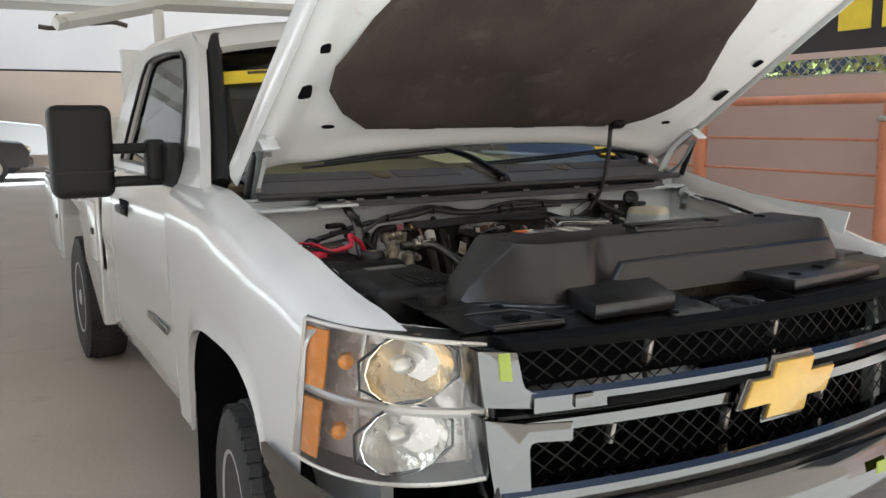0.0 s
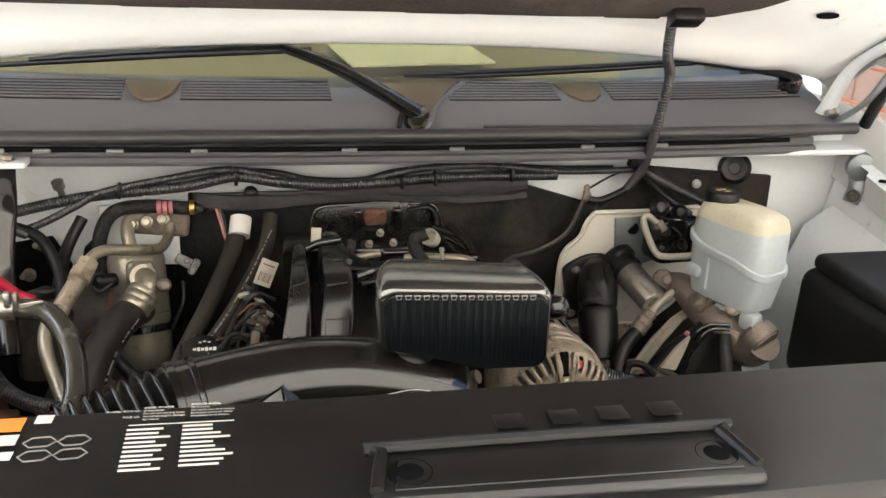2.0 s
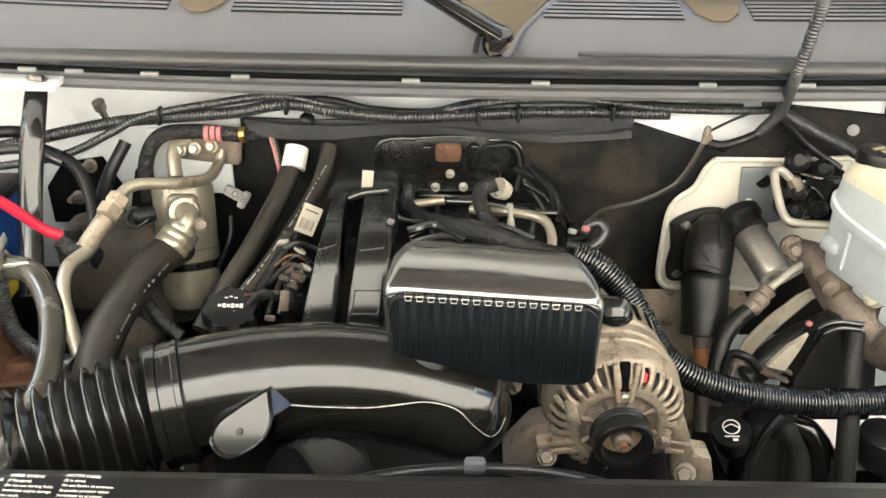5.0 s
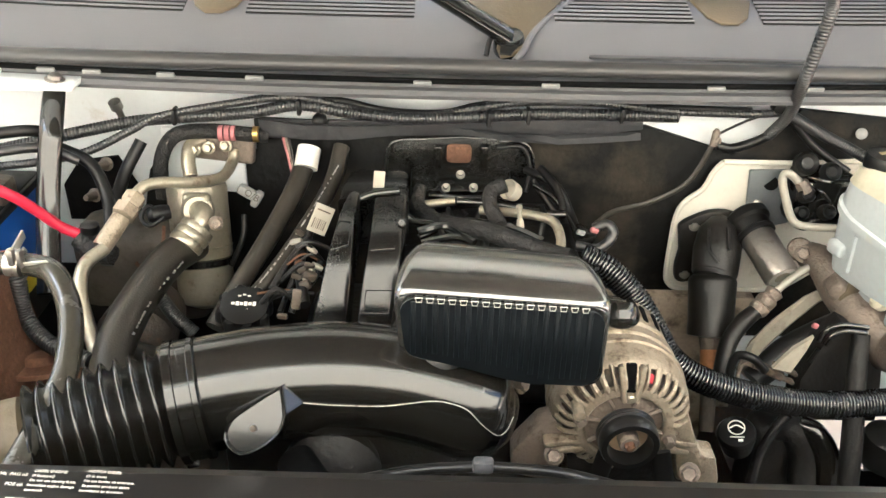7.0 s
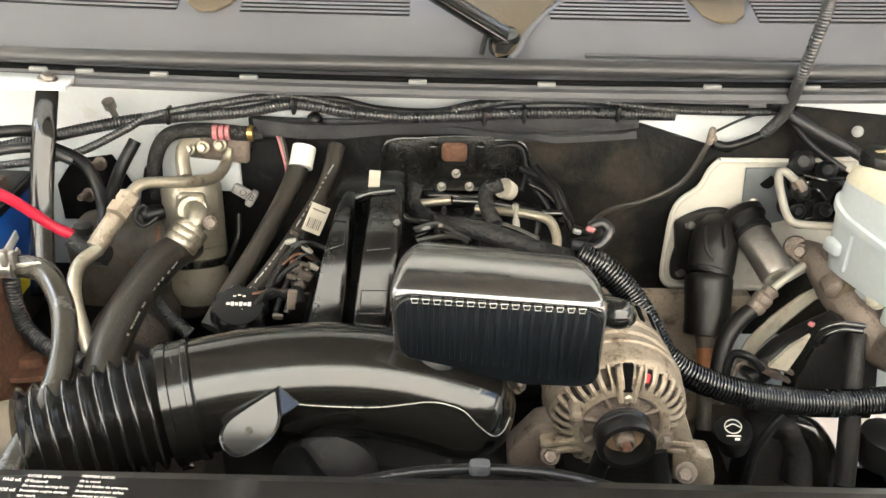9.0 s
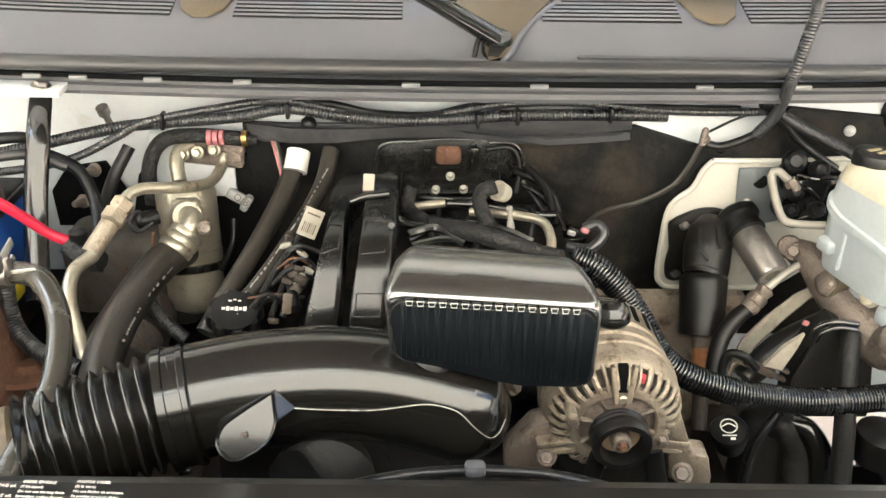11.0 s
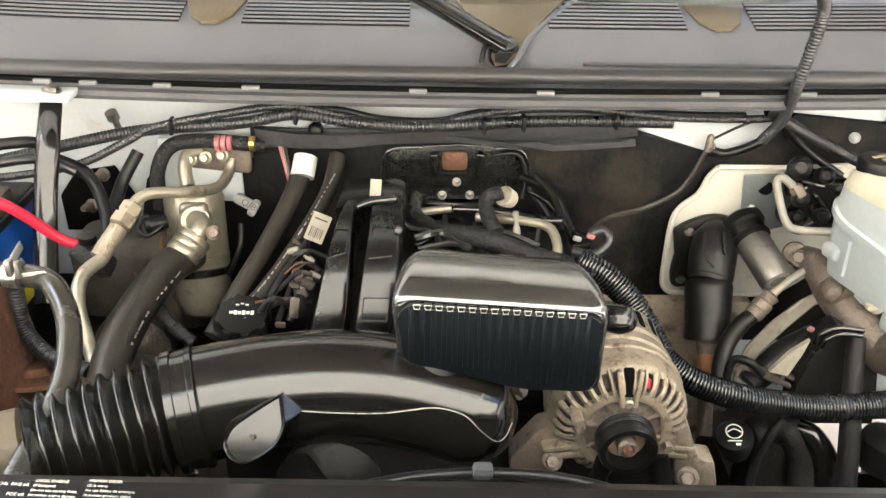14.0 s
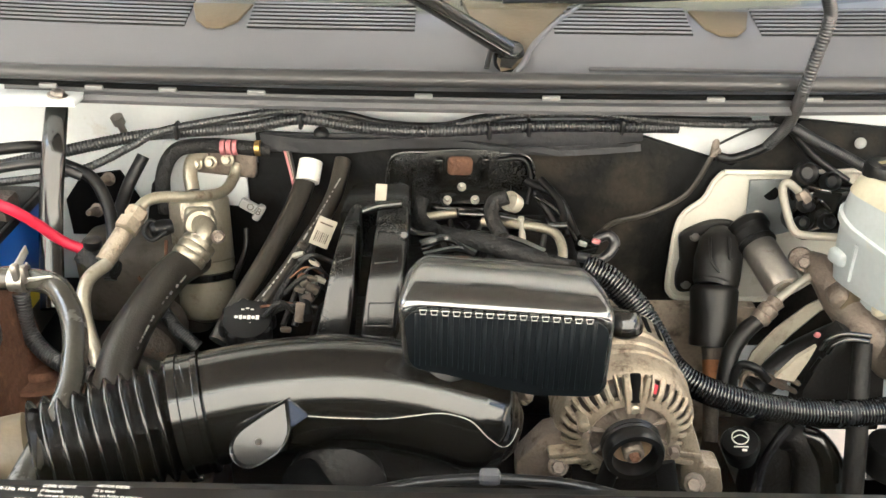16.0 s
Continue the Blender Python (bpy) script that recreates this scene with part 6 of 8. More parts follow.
part("rear_cover", plate([(p[0], p[2]) for p in ((-0.1413, 1.2550, 1.0714), (-0.1369, 1.2550, 1.1181), (-0.1214, 1.2550, 1.1329), (-0.0289, 1.2550, 1.1394), (0.0596, 1.2550, 1.1368), (0.0784, 1.2550, 1.1206), (0.0865, 1.2550, 1.0739))], 0.006, pose(0, 1.26, 0, 90, 0, 0), 0.002), SATIN, truck, "glossy black intake rear cover")
part("rear_cover_rim", sweep([(-0.1406, 1.2460, 1.0813), (-0.1356, 1.2480, 1.1212), (-0.1194, 1.2480, 1.1340), (-0.0792, 1.2480, 1.1363)], 0.003, 8, 6), SATIN, truck)
part("rear_cover_rim", sweep([(0.0281, 1.2480, 1.1357), (0.0591, 1.2480, 1.1361), (0.0760, 1.2480, 1.1217), (0.0833, 1.2460, 1.0838)], 0.003, 8, 6), SATIN, truck)
tubular("cable_loop", [(0.0256, 1.2500, 1.1245), (0.0628, 1.2450, 1.1276), (0.0757, 1.2400, 1.0954), (0.0693, 1.2200, 1.0676)], 0.0035, RUBBER)
tubular("taped_loom", [(-0.0850, 1.1500, 1.1071), (-0.0882, 1.1300, 1.0864), (-0.0605, 1.0900, 1.0863), (0.0021, 1.0500, 1.0926), (0.0674, 1.0300, 1.0803), (0.1068, 1.0000, 1.0864)], [0.009, 0.011, 0.01, 0.013, 0.012, 0.01], TAPE, "cloth-taped wiring loom")
tubular("taped_loom", [(0.0209, 1.0600, 1.0960), (0.0090, 1.0900, 1.1093), (0.0108, 1.1100, 1.1221), (0.0292, 1.1100, 1.1310)], 0.01, TAPE)
part("loom_sleeve", turned([(0.011, -0.01), (0.0125, -0.008), (0.0145, 0.008), (0.0135, 0.01), (0.009, 0.002)], aim((0.0378, 1.1150, 1.1203), (0.0209, 1.1000, 1.1356)), 16), TAGPAPER, truck, "white paper sleeve on the loom")
tubular("fuel_rail", [(-0.0887, 1.1500, 1.0779), (-0.0371, 1.1500, 1.0854)], 0.006, CAN, "bright metal fuel rail")
tubular("fuel_rail", [(-0.0025, 1.1200, 1.0875), (0.0500, 1.1000, 1.0940), (0.0897, 1.0800, 1.0953), (0.0998, 1.0500, 1.0866), (0.0973, 1.0300, 1.0726)], 0.0065, CAN)
tubular("hose", [(-0.0334, 1.1400, 1.0897), (0.0211, 1.1300, 1.0917), (0.0833, 1.1200, 1.0843), (0.1146, 1.1200, 1.0834)], 0.006, GLOSS)
part("white_clip", turned([(0.0055, 0), (0.0045, 0.01), (0.003, 0.012), (0.003, 0.026), (0.0045, 0.028), (0.004, 0.032)], aim((0.0493, 1.0750, 1.0868), (0.0457, 1.0750, 1.1171)), 12), TANPIPE, truck, "white plastic clip")
tubular("cable", [(0.0689, 1.2400, 1.0952), (0.1115, 1.2000, 1.0876), (0.1313, 1.1700, 1.0574), (0.1397, 1.1300, 1.0426)], 0.006, RUBBER)
part("connector", box((0.03, 0.02, 0.02), pose(*(0.1411, 1.1000, 1.0639), 0, 20, 0), 0.004), GLOSS, truck)
for k, px_p in enumerate(((0.1325, 1.0850, 1.0747), (0.1504, 1.0850, 1.0786))):
    part("connector_lock", box((0.012, 0.006, 0.007), pose(*px_p, 0, 20, 10), 0.002), PINK if k else GREYWHITE, truck, "red connector lock")
tubular("cable", [(0.1294, 1.0900, 1.0515), (0.1586, 1.0800, 1.0536), (0.1774, 1.0900, 1.0704), (0.1702, 1.1000, 1.0796), (0.1517, 1.1000, 1.0730)], 0.007, LOOM)
for k in range(12):
    r2 = random.Random(k + 40)
    x0, y0 = r2.uniform(-0.12, 0.1), r2.uniform(1.0, 1.2)
    tubular("wire", [(x0, y0, 1.05), (x0 + r2.uniform(-0.04, 0.04), y0 + 0.04, 1.075 + r2.uniform(0, 0.02)), (x0 + r2.uniform(-0.06, 0.06), y0 + 0.08, 1.05)], 0.004, RUBBER, segs=6, steps=5)

for k in range(10):
    r2 = random.Random(k + 70)
    s0 = Vector((-0.2355, 1.0800, 1.0528)).lerp(Vector((-0.2701, 0.9800, 1.0180)), r2.random())
    tubular("wire", [s0 + Vector((r2.uniform(-0.03, 0), 0, r2.uniform(-0.02, 0.0))), s0 + Vector((r2.uniform(0, 0.02), 0.0, r2.uniform(0, 0.015))), s0 + Vector((r2.uniform(0.02, 0.05), 0.01, r2.uniform(-0.03, 0)))], r2.choice((0.0018, 0.0025, 0.0035)), r2.choice((RUBBER, TAPE, TAPE, RUST, RUBBER)), segs=6, steps=5)
for px_p, sx in (((-0.2408, 1.0100, 1.0423), 18), ((-0.2347, 1.0200, 1.0466), -30), ((-0.2266, 1.0300, 1.0475), 10), ((-0.2460, 1.0800, 1.0682), 40), ((-0.2526, 0.9600, 1.0149), 5)):
    part("plug_terminal", box((0.014, 0.006, 0.008), pose(*px_p, 10, sx, 0), 0.003), IRON, truck)
for px_a, px_b, px_c, r in (((-0.0863, 1.0600, 1.0849), (-0.0492, 1.0700, 1.0888), (-0.0124, 1.0400, 1.0810), 0.006), ((-0.0820, 1.0400, 1.0793), (-0.0417, 1.0500, 1.0831), (-0.0194, 1.0500, 1.0794), 0.005), ((-0.0732, 1.1700, 1.0843), (-0.0250, 1.1600, 1.0860), (0.0142, 1.1500, 1.0920), 0.004), ((-0.0190, 1.0800, 1.0884), (0.0332, 1.0700, 1.0866), (0.0769, 1.0500, 1.0775), 0.008)):
    tubular("wire", [px_a, px_b, px_c], r, GLOSS, segs=8, steps=6)
tubular("bracket_cable", [(0.0805, 1.2200, 1.0864), (0.0966, 1.2000, 1.0689), (0.1129, 1.1800, 1.0470), (0.1142, 1.1500, 1.0401)], 0.0055, RUBBER)
for pts, r, m in ((((-0.1152, 1.1000, 1.1011), (-0.0921, 1.0900, 1.0851), (-0.0615, 1.0800, 1.0848), (-0.0314, 1.0600, 1.0763)), 0.005, GLOSS), (((-0.0854, 1.0600, 1.0758), (-0.0539, 1.0800, 1.0797), (-0.0200, 1.0700, 1.0820)), 0.004, GLOSS), (((0.0774, 1.1900, 1.0937), (0.1046, 1.1700, 1.0838), (0.1222, 1.1400, 1.0696), (0.1319, 1.1200, 1.0560)), 0.0035, GLOSS), (((0.0877, 1.2200, 1.1070), (0.1110, 1.1800, 1.0898), (0.1177, 1.1300, 1.0613)), 0.006, RUBBER), (((-0.2492, 1.0000, 0.9933), (-0.2409, 1.0200, 1.0156), (-0.2254, 1.0300, 1.0226), (-0.2147, 1.0500, 1.0412)), 0.0045, RUBBER), (((-0.2765, 1.0200, 1.0153), (-0.2588, 1.0600, 1.0348), (-0.2389, 1.0900, 1.0529), (-0.2289, 1.1100, 1.0686)), 0.005, TAPE), (((-0.2640, 1.0000, 0.9931), (-0.2563, 1.0300, 1.0090), (-0.2437, 1.0600, 1.0349)), 0.004, TAPE)):
    tubular("loose_wire", pts, r, m, segs=10, steps=8)
for p, a in (((-0.2281, 1.0300, 1.0375), 30), ((-0.2181, 1.0400, 1.0402), -25), ((-0.2348, 1.0200, 1.0289), 55), ((-0.2511, 1.0800, 1.0550), 20), ((-0.2289, 1.0700, 1.0486), -40)):
    part("plug_boot", sweep([Vector(p) - Vector((0.008 * math.cos(radians(a)), 0, 0.008 * math.sin(radians(a)))), Vector(p) + Vector((0.008 * math.cos(radians(a)), -0.002, 0.008 * math.sin(radians(a))))], [0.0036, 0.0048, 0.0034], 10, 3), TANPIPE, truck, "tan spark plug boot")

# large corrugated loom along the driver's side
tubular("conduit", [(0.1210, 1.0000, 1.0895), (0.1522, 0.9900, 1.0759), (0.1857, 0.9750, 1.0470), (0.2082, 0.9550, 1.0178), (0.2313, 0.9350, 0.9836), (0.2650, 0.9200, 0.9634), (0.3182, 0.9150, 0.9453), (0.3809, 0.9200, 0.9287), (0.4434, 0.9250, 0.9194), (0.5149, 0.9350, 0.9162), (0.5971, 0.9500, 0.9158)], 0.0178, CONDUIT, "corrugated black wiring conduit", ribs=120, depth=0.13)
tubular("conduit", [(0.3932, 0.9200, 0.9054), (0.3767, 0.9150, 0.8771), (0.3653, 0.9100, 0.8443), (0.3603, 0.9000, 0.8034)], 0.0068, CONDUIT, ribs=44, depth=0.2)

# firewall loom
tubular("loom", [(-0.7197, 1.1700, 1.1274), (-0.6254, 1.1800, 1.1475), (-0.5558, 1.1900, 1.1620), (-0.4882, 1.2050, 1.1719), (-0.4254, 1.2100, 1.1774), (-0.3304, 1.2150, 1.1845), (-0.2580, 1.2150, 1.1980), (-0.1876, 1.2200, 1.1860), (-0.1075, 1.2200, 1.1794), (-0.0191, 1.2250, 1.1813), (0.0616, 1.2300, 1.1856), (0.1594, 1.2350, 1.1860), (0.2830, 1.2400, 1.1836)], 0.0088, LOOM, "corrugated wiring loom along the firewall", ribs=210, depth=0.14)
tubular("loom", [(-0.7185, 1.1600, 1.1130), (-0.6218, 1.1600, 1.1257), (-0.5506, 1.1650, 1.1405), (-0.4888, 1.1800, 1.1677), (-0.4519, 1.1950, 1.1834), (-0.3597, 1.2100, 1.1982), (-0.2652, 1.2150, 1.2094), (-0.1719, 1.2250, 1.1887), (-0.0756, 1.2300, 1.1806), (-0.0114, 1.2300, 1.1932), (0.0525, 1.2320, 1.2024), (0.1574, 1.2350, 1.2038), (0.2817, 1.2400, 1.1913), (0.3880, 1.2400, 1.1904), (0.4404, 1.2400, 1.1934)], 0.006, LOOM, "", ribs=240, depth=0.14)
tubular("loom", [(-0.2821, 1.2200, 1.2047), (-0.2035, 1.2250, 1.2022), (-0.1402, 1.2300, 1.1875), (-0.0595, 1.2350, 1.1833), (0.0047, 1.2350, 1.1976), (0.1174, 1.2380, 1.2052), (0.2818, 1.2430, 1.1953), (0.3889, 1.2450, 1.1937)], 0.005, RUBBER)
for px_p in ((-0.2576, 1.2120, 1.1974), (0.0652, 1.2250, 1.1859), (0.1988, 1.2300, 1.1889), (-0.4298, 1.2000, 1.1837), (0.0088, 1.2200, 1.1822)):
    part("loom_tie", box((0.006, 0.022, 0.023), pose(*px_p), 0.003), RUBBER, truck)
part("mat_fastener", turned([(0.012, 0), (0.01, 0.006), (0.004, 0.01)], aim((-0.2358, 1.2500, 1.1611), (-0.2284, 1.2000, 1.1810)), 10), RUBBER, truck)
tubular("loom", [(0.4414, 1.2400, 1.1891), (0.4216, 1.2450, 1.1560), (0.3777, 1.2500, 1.1330), (0.3509, 1.2520, 1.1352)], 0.007, RUBBER)
tubular("loom", [(0.4433, 1.2350, 1.1911), (0.4901, 1.2350, 1.1662), (0.5347, 1.2300, 1.1455), (0.5677, 1.2200, 1.1301)], 0.0085, LOOM, "", ribs=40, depth=0.14)
tubular("cable", [(0.4464, 1.2400, 1.1849), (0.4873, 1.2350, 1.1440), (0.5396, 1.2200, 1.1113)], 0.006, RUBBER)
part("loom_anchor", box((0.03, 0.02, 0.02), pose(*(0.4283, 1.2350, 1.2036), 0, 20, 0), 0.005), RUBBER, truck)
tubular("wire", [(0.4273, 1.2400, 1.1974), (0.3840, 1.2450, 1.1771), (0.3478, 1.2480, 1.1547)], 0.002, RUBBER)
# flat braided strap
tubular("ground_strap", [(0.3459, 1.2500, 1.1592), (0.3407, 1.2450, 1.1343), (0.3129, 1.2400, 1.0778), (0.2594, 1.2300, 1.0501), (0.1989, 1.2000, 1.0480), (0.1618, 1.1500, 1.0505)], 0.0042, HOSE, "grey-green cable strap", flat=0.5)
part("strap_end", turned([(0.0055, 0), (0.0055, 0.022), (0.003, 0.026)], aim((0.3434, 1.2450, 1.1380), (0.3451, 1.2450, 1.1648)), 10), CASTING, truck)
bolt((0.3506, 1.2550, 1.1411), (0.3450, 1.2400, 1.1491), 0.005, CASTING, truck)

# driver's side: pedal plate, column boot, cylinder, brake parts
plate_out = spline([(0.3670, 1.2550, 1.1090), (0.3544, 1.2550, 1.0920), (0.3435, 1.2550, 1.0633), (0.3205, 1.2550, 1.0426), (0.3100, 1.2550, 1.0178), (0.3088, 1.2550, 0.9649), (0.3100, 1.2550, 0.9121), (0.3174, 1.2550, 0.8926), (0.3354, 1.2550, 0.8840), (0.4047, 1.2550, 0.8835), (0.4795, 1.2550, 0.8842), (0.5040, 1.2550, 0.8921), (0.5452, 1.2550, 0.9250), (0.5901, 1.2550, 0.9677), (0.6221, 1.2550, 1.0191), (0.5985, 1.2550, 1.1079), (0.4858, 1.2550, 1.1094)], 3)
pedal = part("pedal_plate", plate([(p.x, p.z) for p in plate_out], 0.008, pose(0, 1.262, 0, 90, 0, 0), 0.003), PLATE, truck, "dusty cream pedal plate on the firewall")
part("flange", sweep([(p.x, 1.252, p.z) for p in plate_out] + [(plate_out[0].x, 1.252, plate_out[0].z)], 0.0045, 8, 1, bend=False), PLATE, pedal)
part("zinc_plate", plate([(p[0], p[2]) for p in ((0.4070, 1.2500, 1.0986), (0.4772, 1.2500, 1.1013), (0.4959, 1.2500, 1.0154), (0.4456, 1.2500, 0.9998), (0.4141, 1.2500, 1.0245))], 0.006, pose(0, 1.252, 0, 90, 0, 0), 0.002), ZINC, truck, "grey zinc plate")
part("plate_hole", turned([(0.011, 0), (0.011, 0.002)], aim((0.4424, 1.2455, 1.0785), (0.4170, 1.2000, 1.1035)), 16), DARK, truck)
bolt((0.4294, 1.2470, 1.0410), (0.4244, 1.2380, 1.0474), 0.006, STEEL, truck)
boot_pl = spline([(0.3118, 1.2400, 1.0058), (0.3258, 1.2400, 1.0179), (0.3569, 1.2400, 1.0320), (0.3884, 1.2400, 1.0324), (0.4105, 1.2400, 1.0178), (0.4194, 1.2400, 0.9796), (0.4181, 1.2400, 0.9381), (0.4102, 1.2400, 0.9115), (0.3638, 1.2400, 0.9089), (0.3269, 1.2400, 0.9042), (0.3176, 1.2400, 0.9298), (0.3199, 1.2400, 0.9632)], 4)
boot = part("column_boot", plate([(p.x, p.z) for p in boot_pl], 0.014, pose(0, 1.25, 0, 90, 0, 0), 0.005), BOOT, truck, "black rubber steering column boot")
part("boot_bulge", sweep([(0.3715, 1.2360, 1.0225), (0.3696, 1.2220, 1.0102), (0.3649, 1.2000, 0.9867), (0.3595, 1.1780, 0.9616), (0.3555, 1.1680, 0.9536)], [0.014, 0.03, 0.036, 0.0345, 0.03], 22, 8, flat=0.85), BOOT, boot)
part("boot_rib", sweep([(0.3420, 1.1900, 1.0292), (0.3406, 1.1650, 1.0066), (0.3520, 1.1500, 0.9942)], 0.0025, 8, 6), BOOT, boot)
part("boot_rib", sweep([(0.3724, 1.1950, 1.0288), (0.3720, 1.1700, 1.0040)], 0.0025, 8, 4), BOOT, boot)
part("boot_sleeve", turned([(0.026, -0.004), (0.033, 0.0), (0.0355, 0.006), (0.0345, 0.03), (0.0335, 0.07), (0.0345, 0.078), (0.034, 0.088), (0.024, 0.09)], aim((0.3556, 1.1700, 0.9564), (0.3530, 1.1280, 0.8879)), 28), BOOT, boot)
part("steering_shaft", sweep([(0.3497, 1.1250, 0.8920), (0.3490, 1.0900, 0.8444), (0.3407, 1.0300, 0.7756)], [0.0155, 0.012, 0.011], 14, 5), IRON, truck)
part("shaft_collar", sweep([(0.3470, 1.1000, 0.8726), (0.3467, 1.0800, 0.8469)], 0.0142, 14, 2), COPPER, truck, "rust-orange shaft collar")
for px_p in ((0.3358, 1.2380, 1.0071), (0.3349, 1.2380, 0.9206)):
    bolt(px_p, Vector(px_p) + Vector((0, -0.008, 0.002)), 0.006, STEEL, boot)
CYL = aim((0.4173, 1.2050, 1.0160), (0.4358, 1.1450, 0.9902))
cyl = part("pressure_cylinder", turned([(0.022, 0), (0.0255, 0.012), (0.0255, 0.082), (0.024, 0.087), (0.0225, 0.088), (0.0215, 0.086), (0.005, 0.0855)], CYL, 28), STEEL, truck, "silver pressure cylinder in a black collar")
part("collar", turned([(0.026, -0.036), (0.0335, -0.03), (0.0335, -0.018), (0.0285, -0.014), (0.027, 0.0), (0.0295, 0.003), (0.0295, 0.008), (0.0255, 0.01)], CYL, 26), RUBBER, cyl)
part("end_ring", turned([(0.0205, 0.086), (0.0185, 0.0868), (0.013, 0.0864)], CYL, 24), BEZEL, cyl)
part("end_disc", turned([(0.012, 0.0865), (0.0105, 0.0875), (0.003, 0.0875)], CYL, 20), CAN, cyl)
tubular("brake_pipe", [(0.5006, 1.1200, 1.0706), (0.4579, 1.1400, 1.0630), (0.4435, 1.1500, 1.0676), (0.4361, 1.1700, 1.0892), (0.4334, 1.1900, 1.1120), (0.4405, 1.1900, 1.1210), (0.4609, 1.1850, 1.1056)], 0.006, TANPIPE, "bent metal brake pipe")
part("pipe_nut", turned([(0.008, 0), (0.01, 0.004), (0.01, 0.018), (0.006, 0.02)], aim((0.4573, 1.1850, 1.1110), (0.4675, 1.1800, 1.0973)), 6), CASTING, truck)
module = part("brake_module", box((0.085, 0.07, 0.085), pose(*(0.5049, 1.2150, 1.0722), 0, 0, 5), 0.012), GLOSS, truck, "black brake booster module")
for px_p, r in (((0.4633, 1.2000, 1.1310), 0.017), ((0.4941, 1.1850, 1.1257), 0.014), ((0.4679, 1.1850, 1.0894), 0.012), ((0.4990, 1.1750, 1.0671), 0.012), ((0.4678, 1.1850, 1.0597), 0.01)):
    part("module_stud", turned([(r, 0), (r, 0.012), (r * 0.8, 0.016), (r * 0.5, 0.012)], aim(px_p, Vector(px_p) + Vector((0, -0.02, 0.012))), 16), RUBBER, module)
for a, b, c in (((0.4703, 1.1900, 1.1160), (0.4899, 1.1700, 1.1185), (0.5125, 1.1700, 1.1187)), ((0.4786, 1.1800, 1.0846), (0.4804, 1.1700, 1.1032), (0.4987, 1.1700, 1.0880)), ((0.4804, 1.1800, 1.0474), (0.4949, 1.1700, 1.0622), (0.5029, 1.1700, 1.0844))):
    tubular("module_wire", [a, b, c], 0.003, GLOSS, segs=8, steps=6)
part("mat_plug", turned([(0.0085, 0), (0.008, 0.004), (0.003, 0.006)], aim((0.5626, 1.2550, 1.1579), (0.5333, 1.2000, 1.1799)), 16), GREYWHITE, truck, "white plastic mat plug")
part("mat_grommet", turned([(0.028, 0), (0.03, 0.006), (0.022, 0.014), (0.012, 0.012), (0.01, 0.004)], aim((0.6381, 1.2600, 1.1850), (0.6001, 1.2000, 1.2017)), 24), RUBBER, truck, "black rubber grommet")

# brake fluid reservoir on its master cylinder
RT = pose(0.541, 1.058, 0, 0, 0, 20)
tank = []
for z, sx, sy in ((1.012, 0.03, 0.06), (1.02, 0.042, 0.075), (1.05, 0.047, 0.081), (1.094, 0.05, 0.085), (1.096, 0.0545, 0.09), (1.106, 0.0545, 0.09), (1.108, 0.05, 0.086), (1.15, 0.048, 0.083), (1.168, 0.042, 0.077), (1.176, 0.032, 0.066)):
    tank.append([RT @ Vector((0.92 * sx * math.copysign(abs(math.cos(t)) ** 0.5, math.cos(t)), 0.87 * sy * math.copysign(abs(math.sin(t)) ** 0.5, math.sin(t)), z + 0.02 * math.sin(t) * (1.09 < z < 1.11))) for t in (2 * math.pi * k / 40 for k in range(40))])
resv = part("brake_fluid_reservoir", rings(tank), RESERVOIR, truck, "milky white brake fluid reservoir, yellowed on top")
top_mid = RT @ Vector((0, 0, 0))
top_skin = [[(top_mid.x + (p[0] - top_mid.x) * 1.012, top_mid.y + (p[1] - top_mid.y) * 1.012, p[2] + 0.0012) for p in ring] for ring in tank[-3:]]
part("yellowed_top", rings(top_skin), YELLOWED, resv, "yellowed reservoir top")
CAPM = RT @ pose(-0.002, 0.046, 1.172)
part("reservoir_cap", turned([(0.027, 0), (0.028, 0.014), (0.0255, 0.019), (0.005, 0.02)], CAPM, 24), RUBBER, resv, "black cap with yellow print")
for x, y, w, h in ((0.0, 0.004, 0.02, 0.006), (0.002, -0.007, 0.014, 0.005)):
    part("cap_print", box((w, h, 0.001), CAPM @ pose(x, y, 0.0205), 0), DASH, resv)
for y in (-0.055, 0.0):
    part("reservoir_foot", box((0.03, 0.03, 0.03), RT @ pose(-0.012, y, 1.0), 0.008), RESERVOIR, resv)
part("mount_ear", box((0.016, 0.03, 0.022), RT @ pose(-0.042, 0.047, 1.058), 0.007, 3), RESERVOIR, resv)
part("corner_rib", sweep([RT @ Vector((-0.0435, 0.02, 1.035)), RT @ Vector((-0.0455, 0.02, 1.09))], 0.003, 8, 2), RESERVOIR, resv)
master = part("master_cylinder", sweep([(0.4867, 1.1650, 1.0022), (0.4955, 1.1300, 1.0075), (0.5101, 1.0900, 0.9885), (0.5278, 1.0400, 0.9707), (0.5498, 1.0000, 0.9523), (0.5554, 0.97, 0.9778)], [0.02, 0.024, 0.029, 0.031, 0.031, 0.031], 24, 6), CASTING, truck, "cast aluminium brake master cylinder")
part("master_end", turned([(0.031, -0.02), (0.0315, 0.0), (0.03, 0.003), (0.026, 0.003), (0.0255, 0.006), (0.004, 0.0065)], aim((0.5554, 0.97, 0.9778), (0.575, 0.93, 0.955)), 26), CASTING, master)
part("master_ear", turned([(0.015, 0), (0.018, 0.006), (0.015, 0.012), (0.006, 0.012)], aim((0.4756, 1.1700, 1.0070), (0.4510, 1.1300, 1.0371)), 18), CASTING, master)
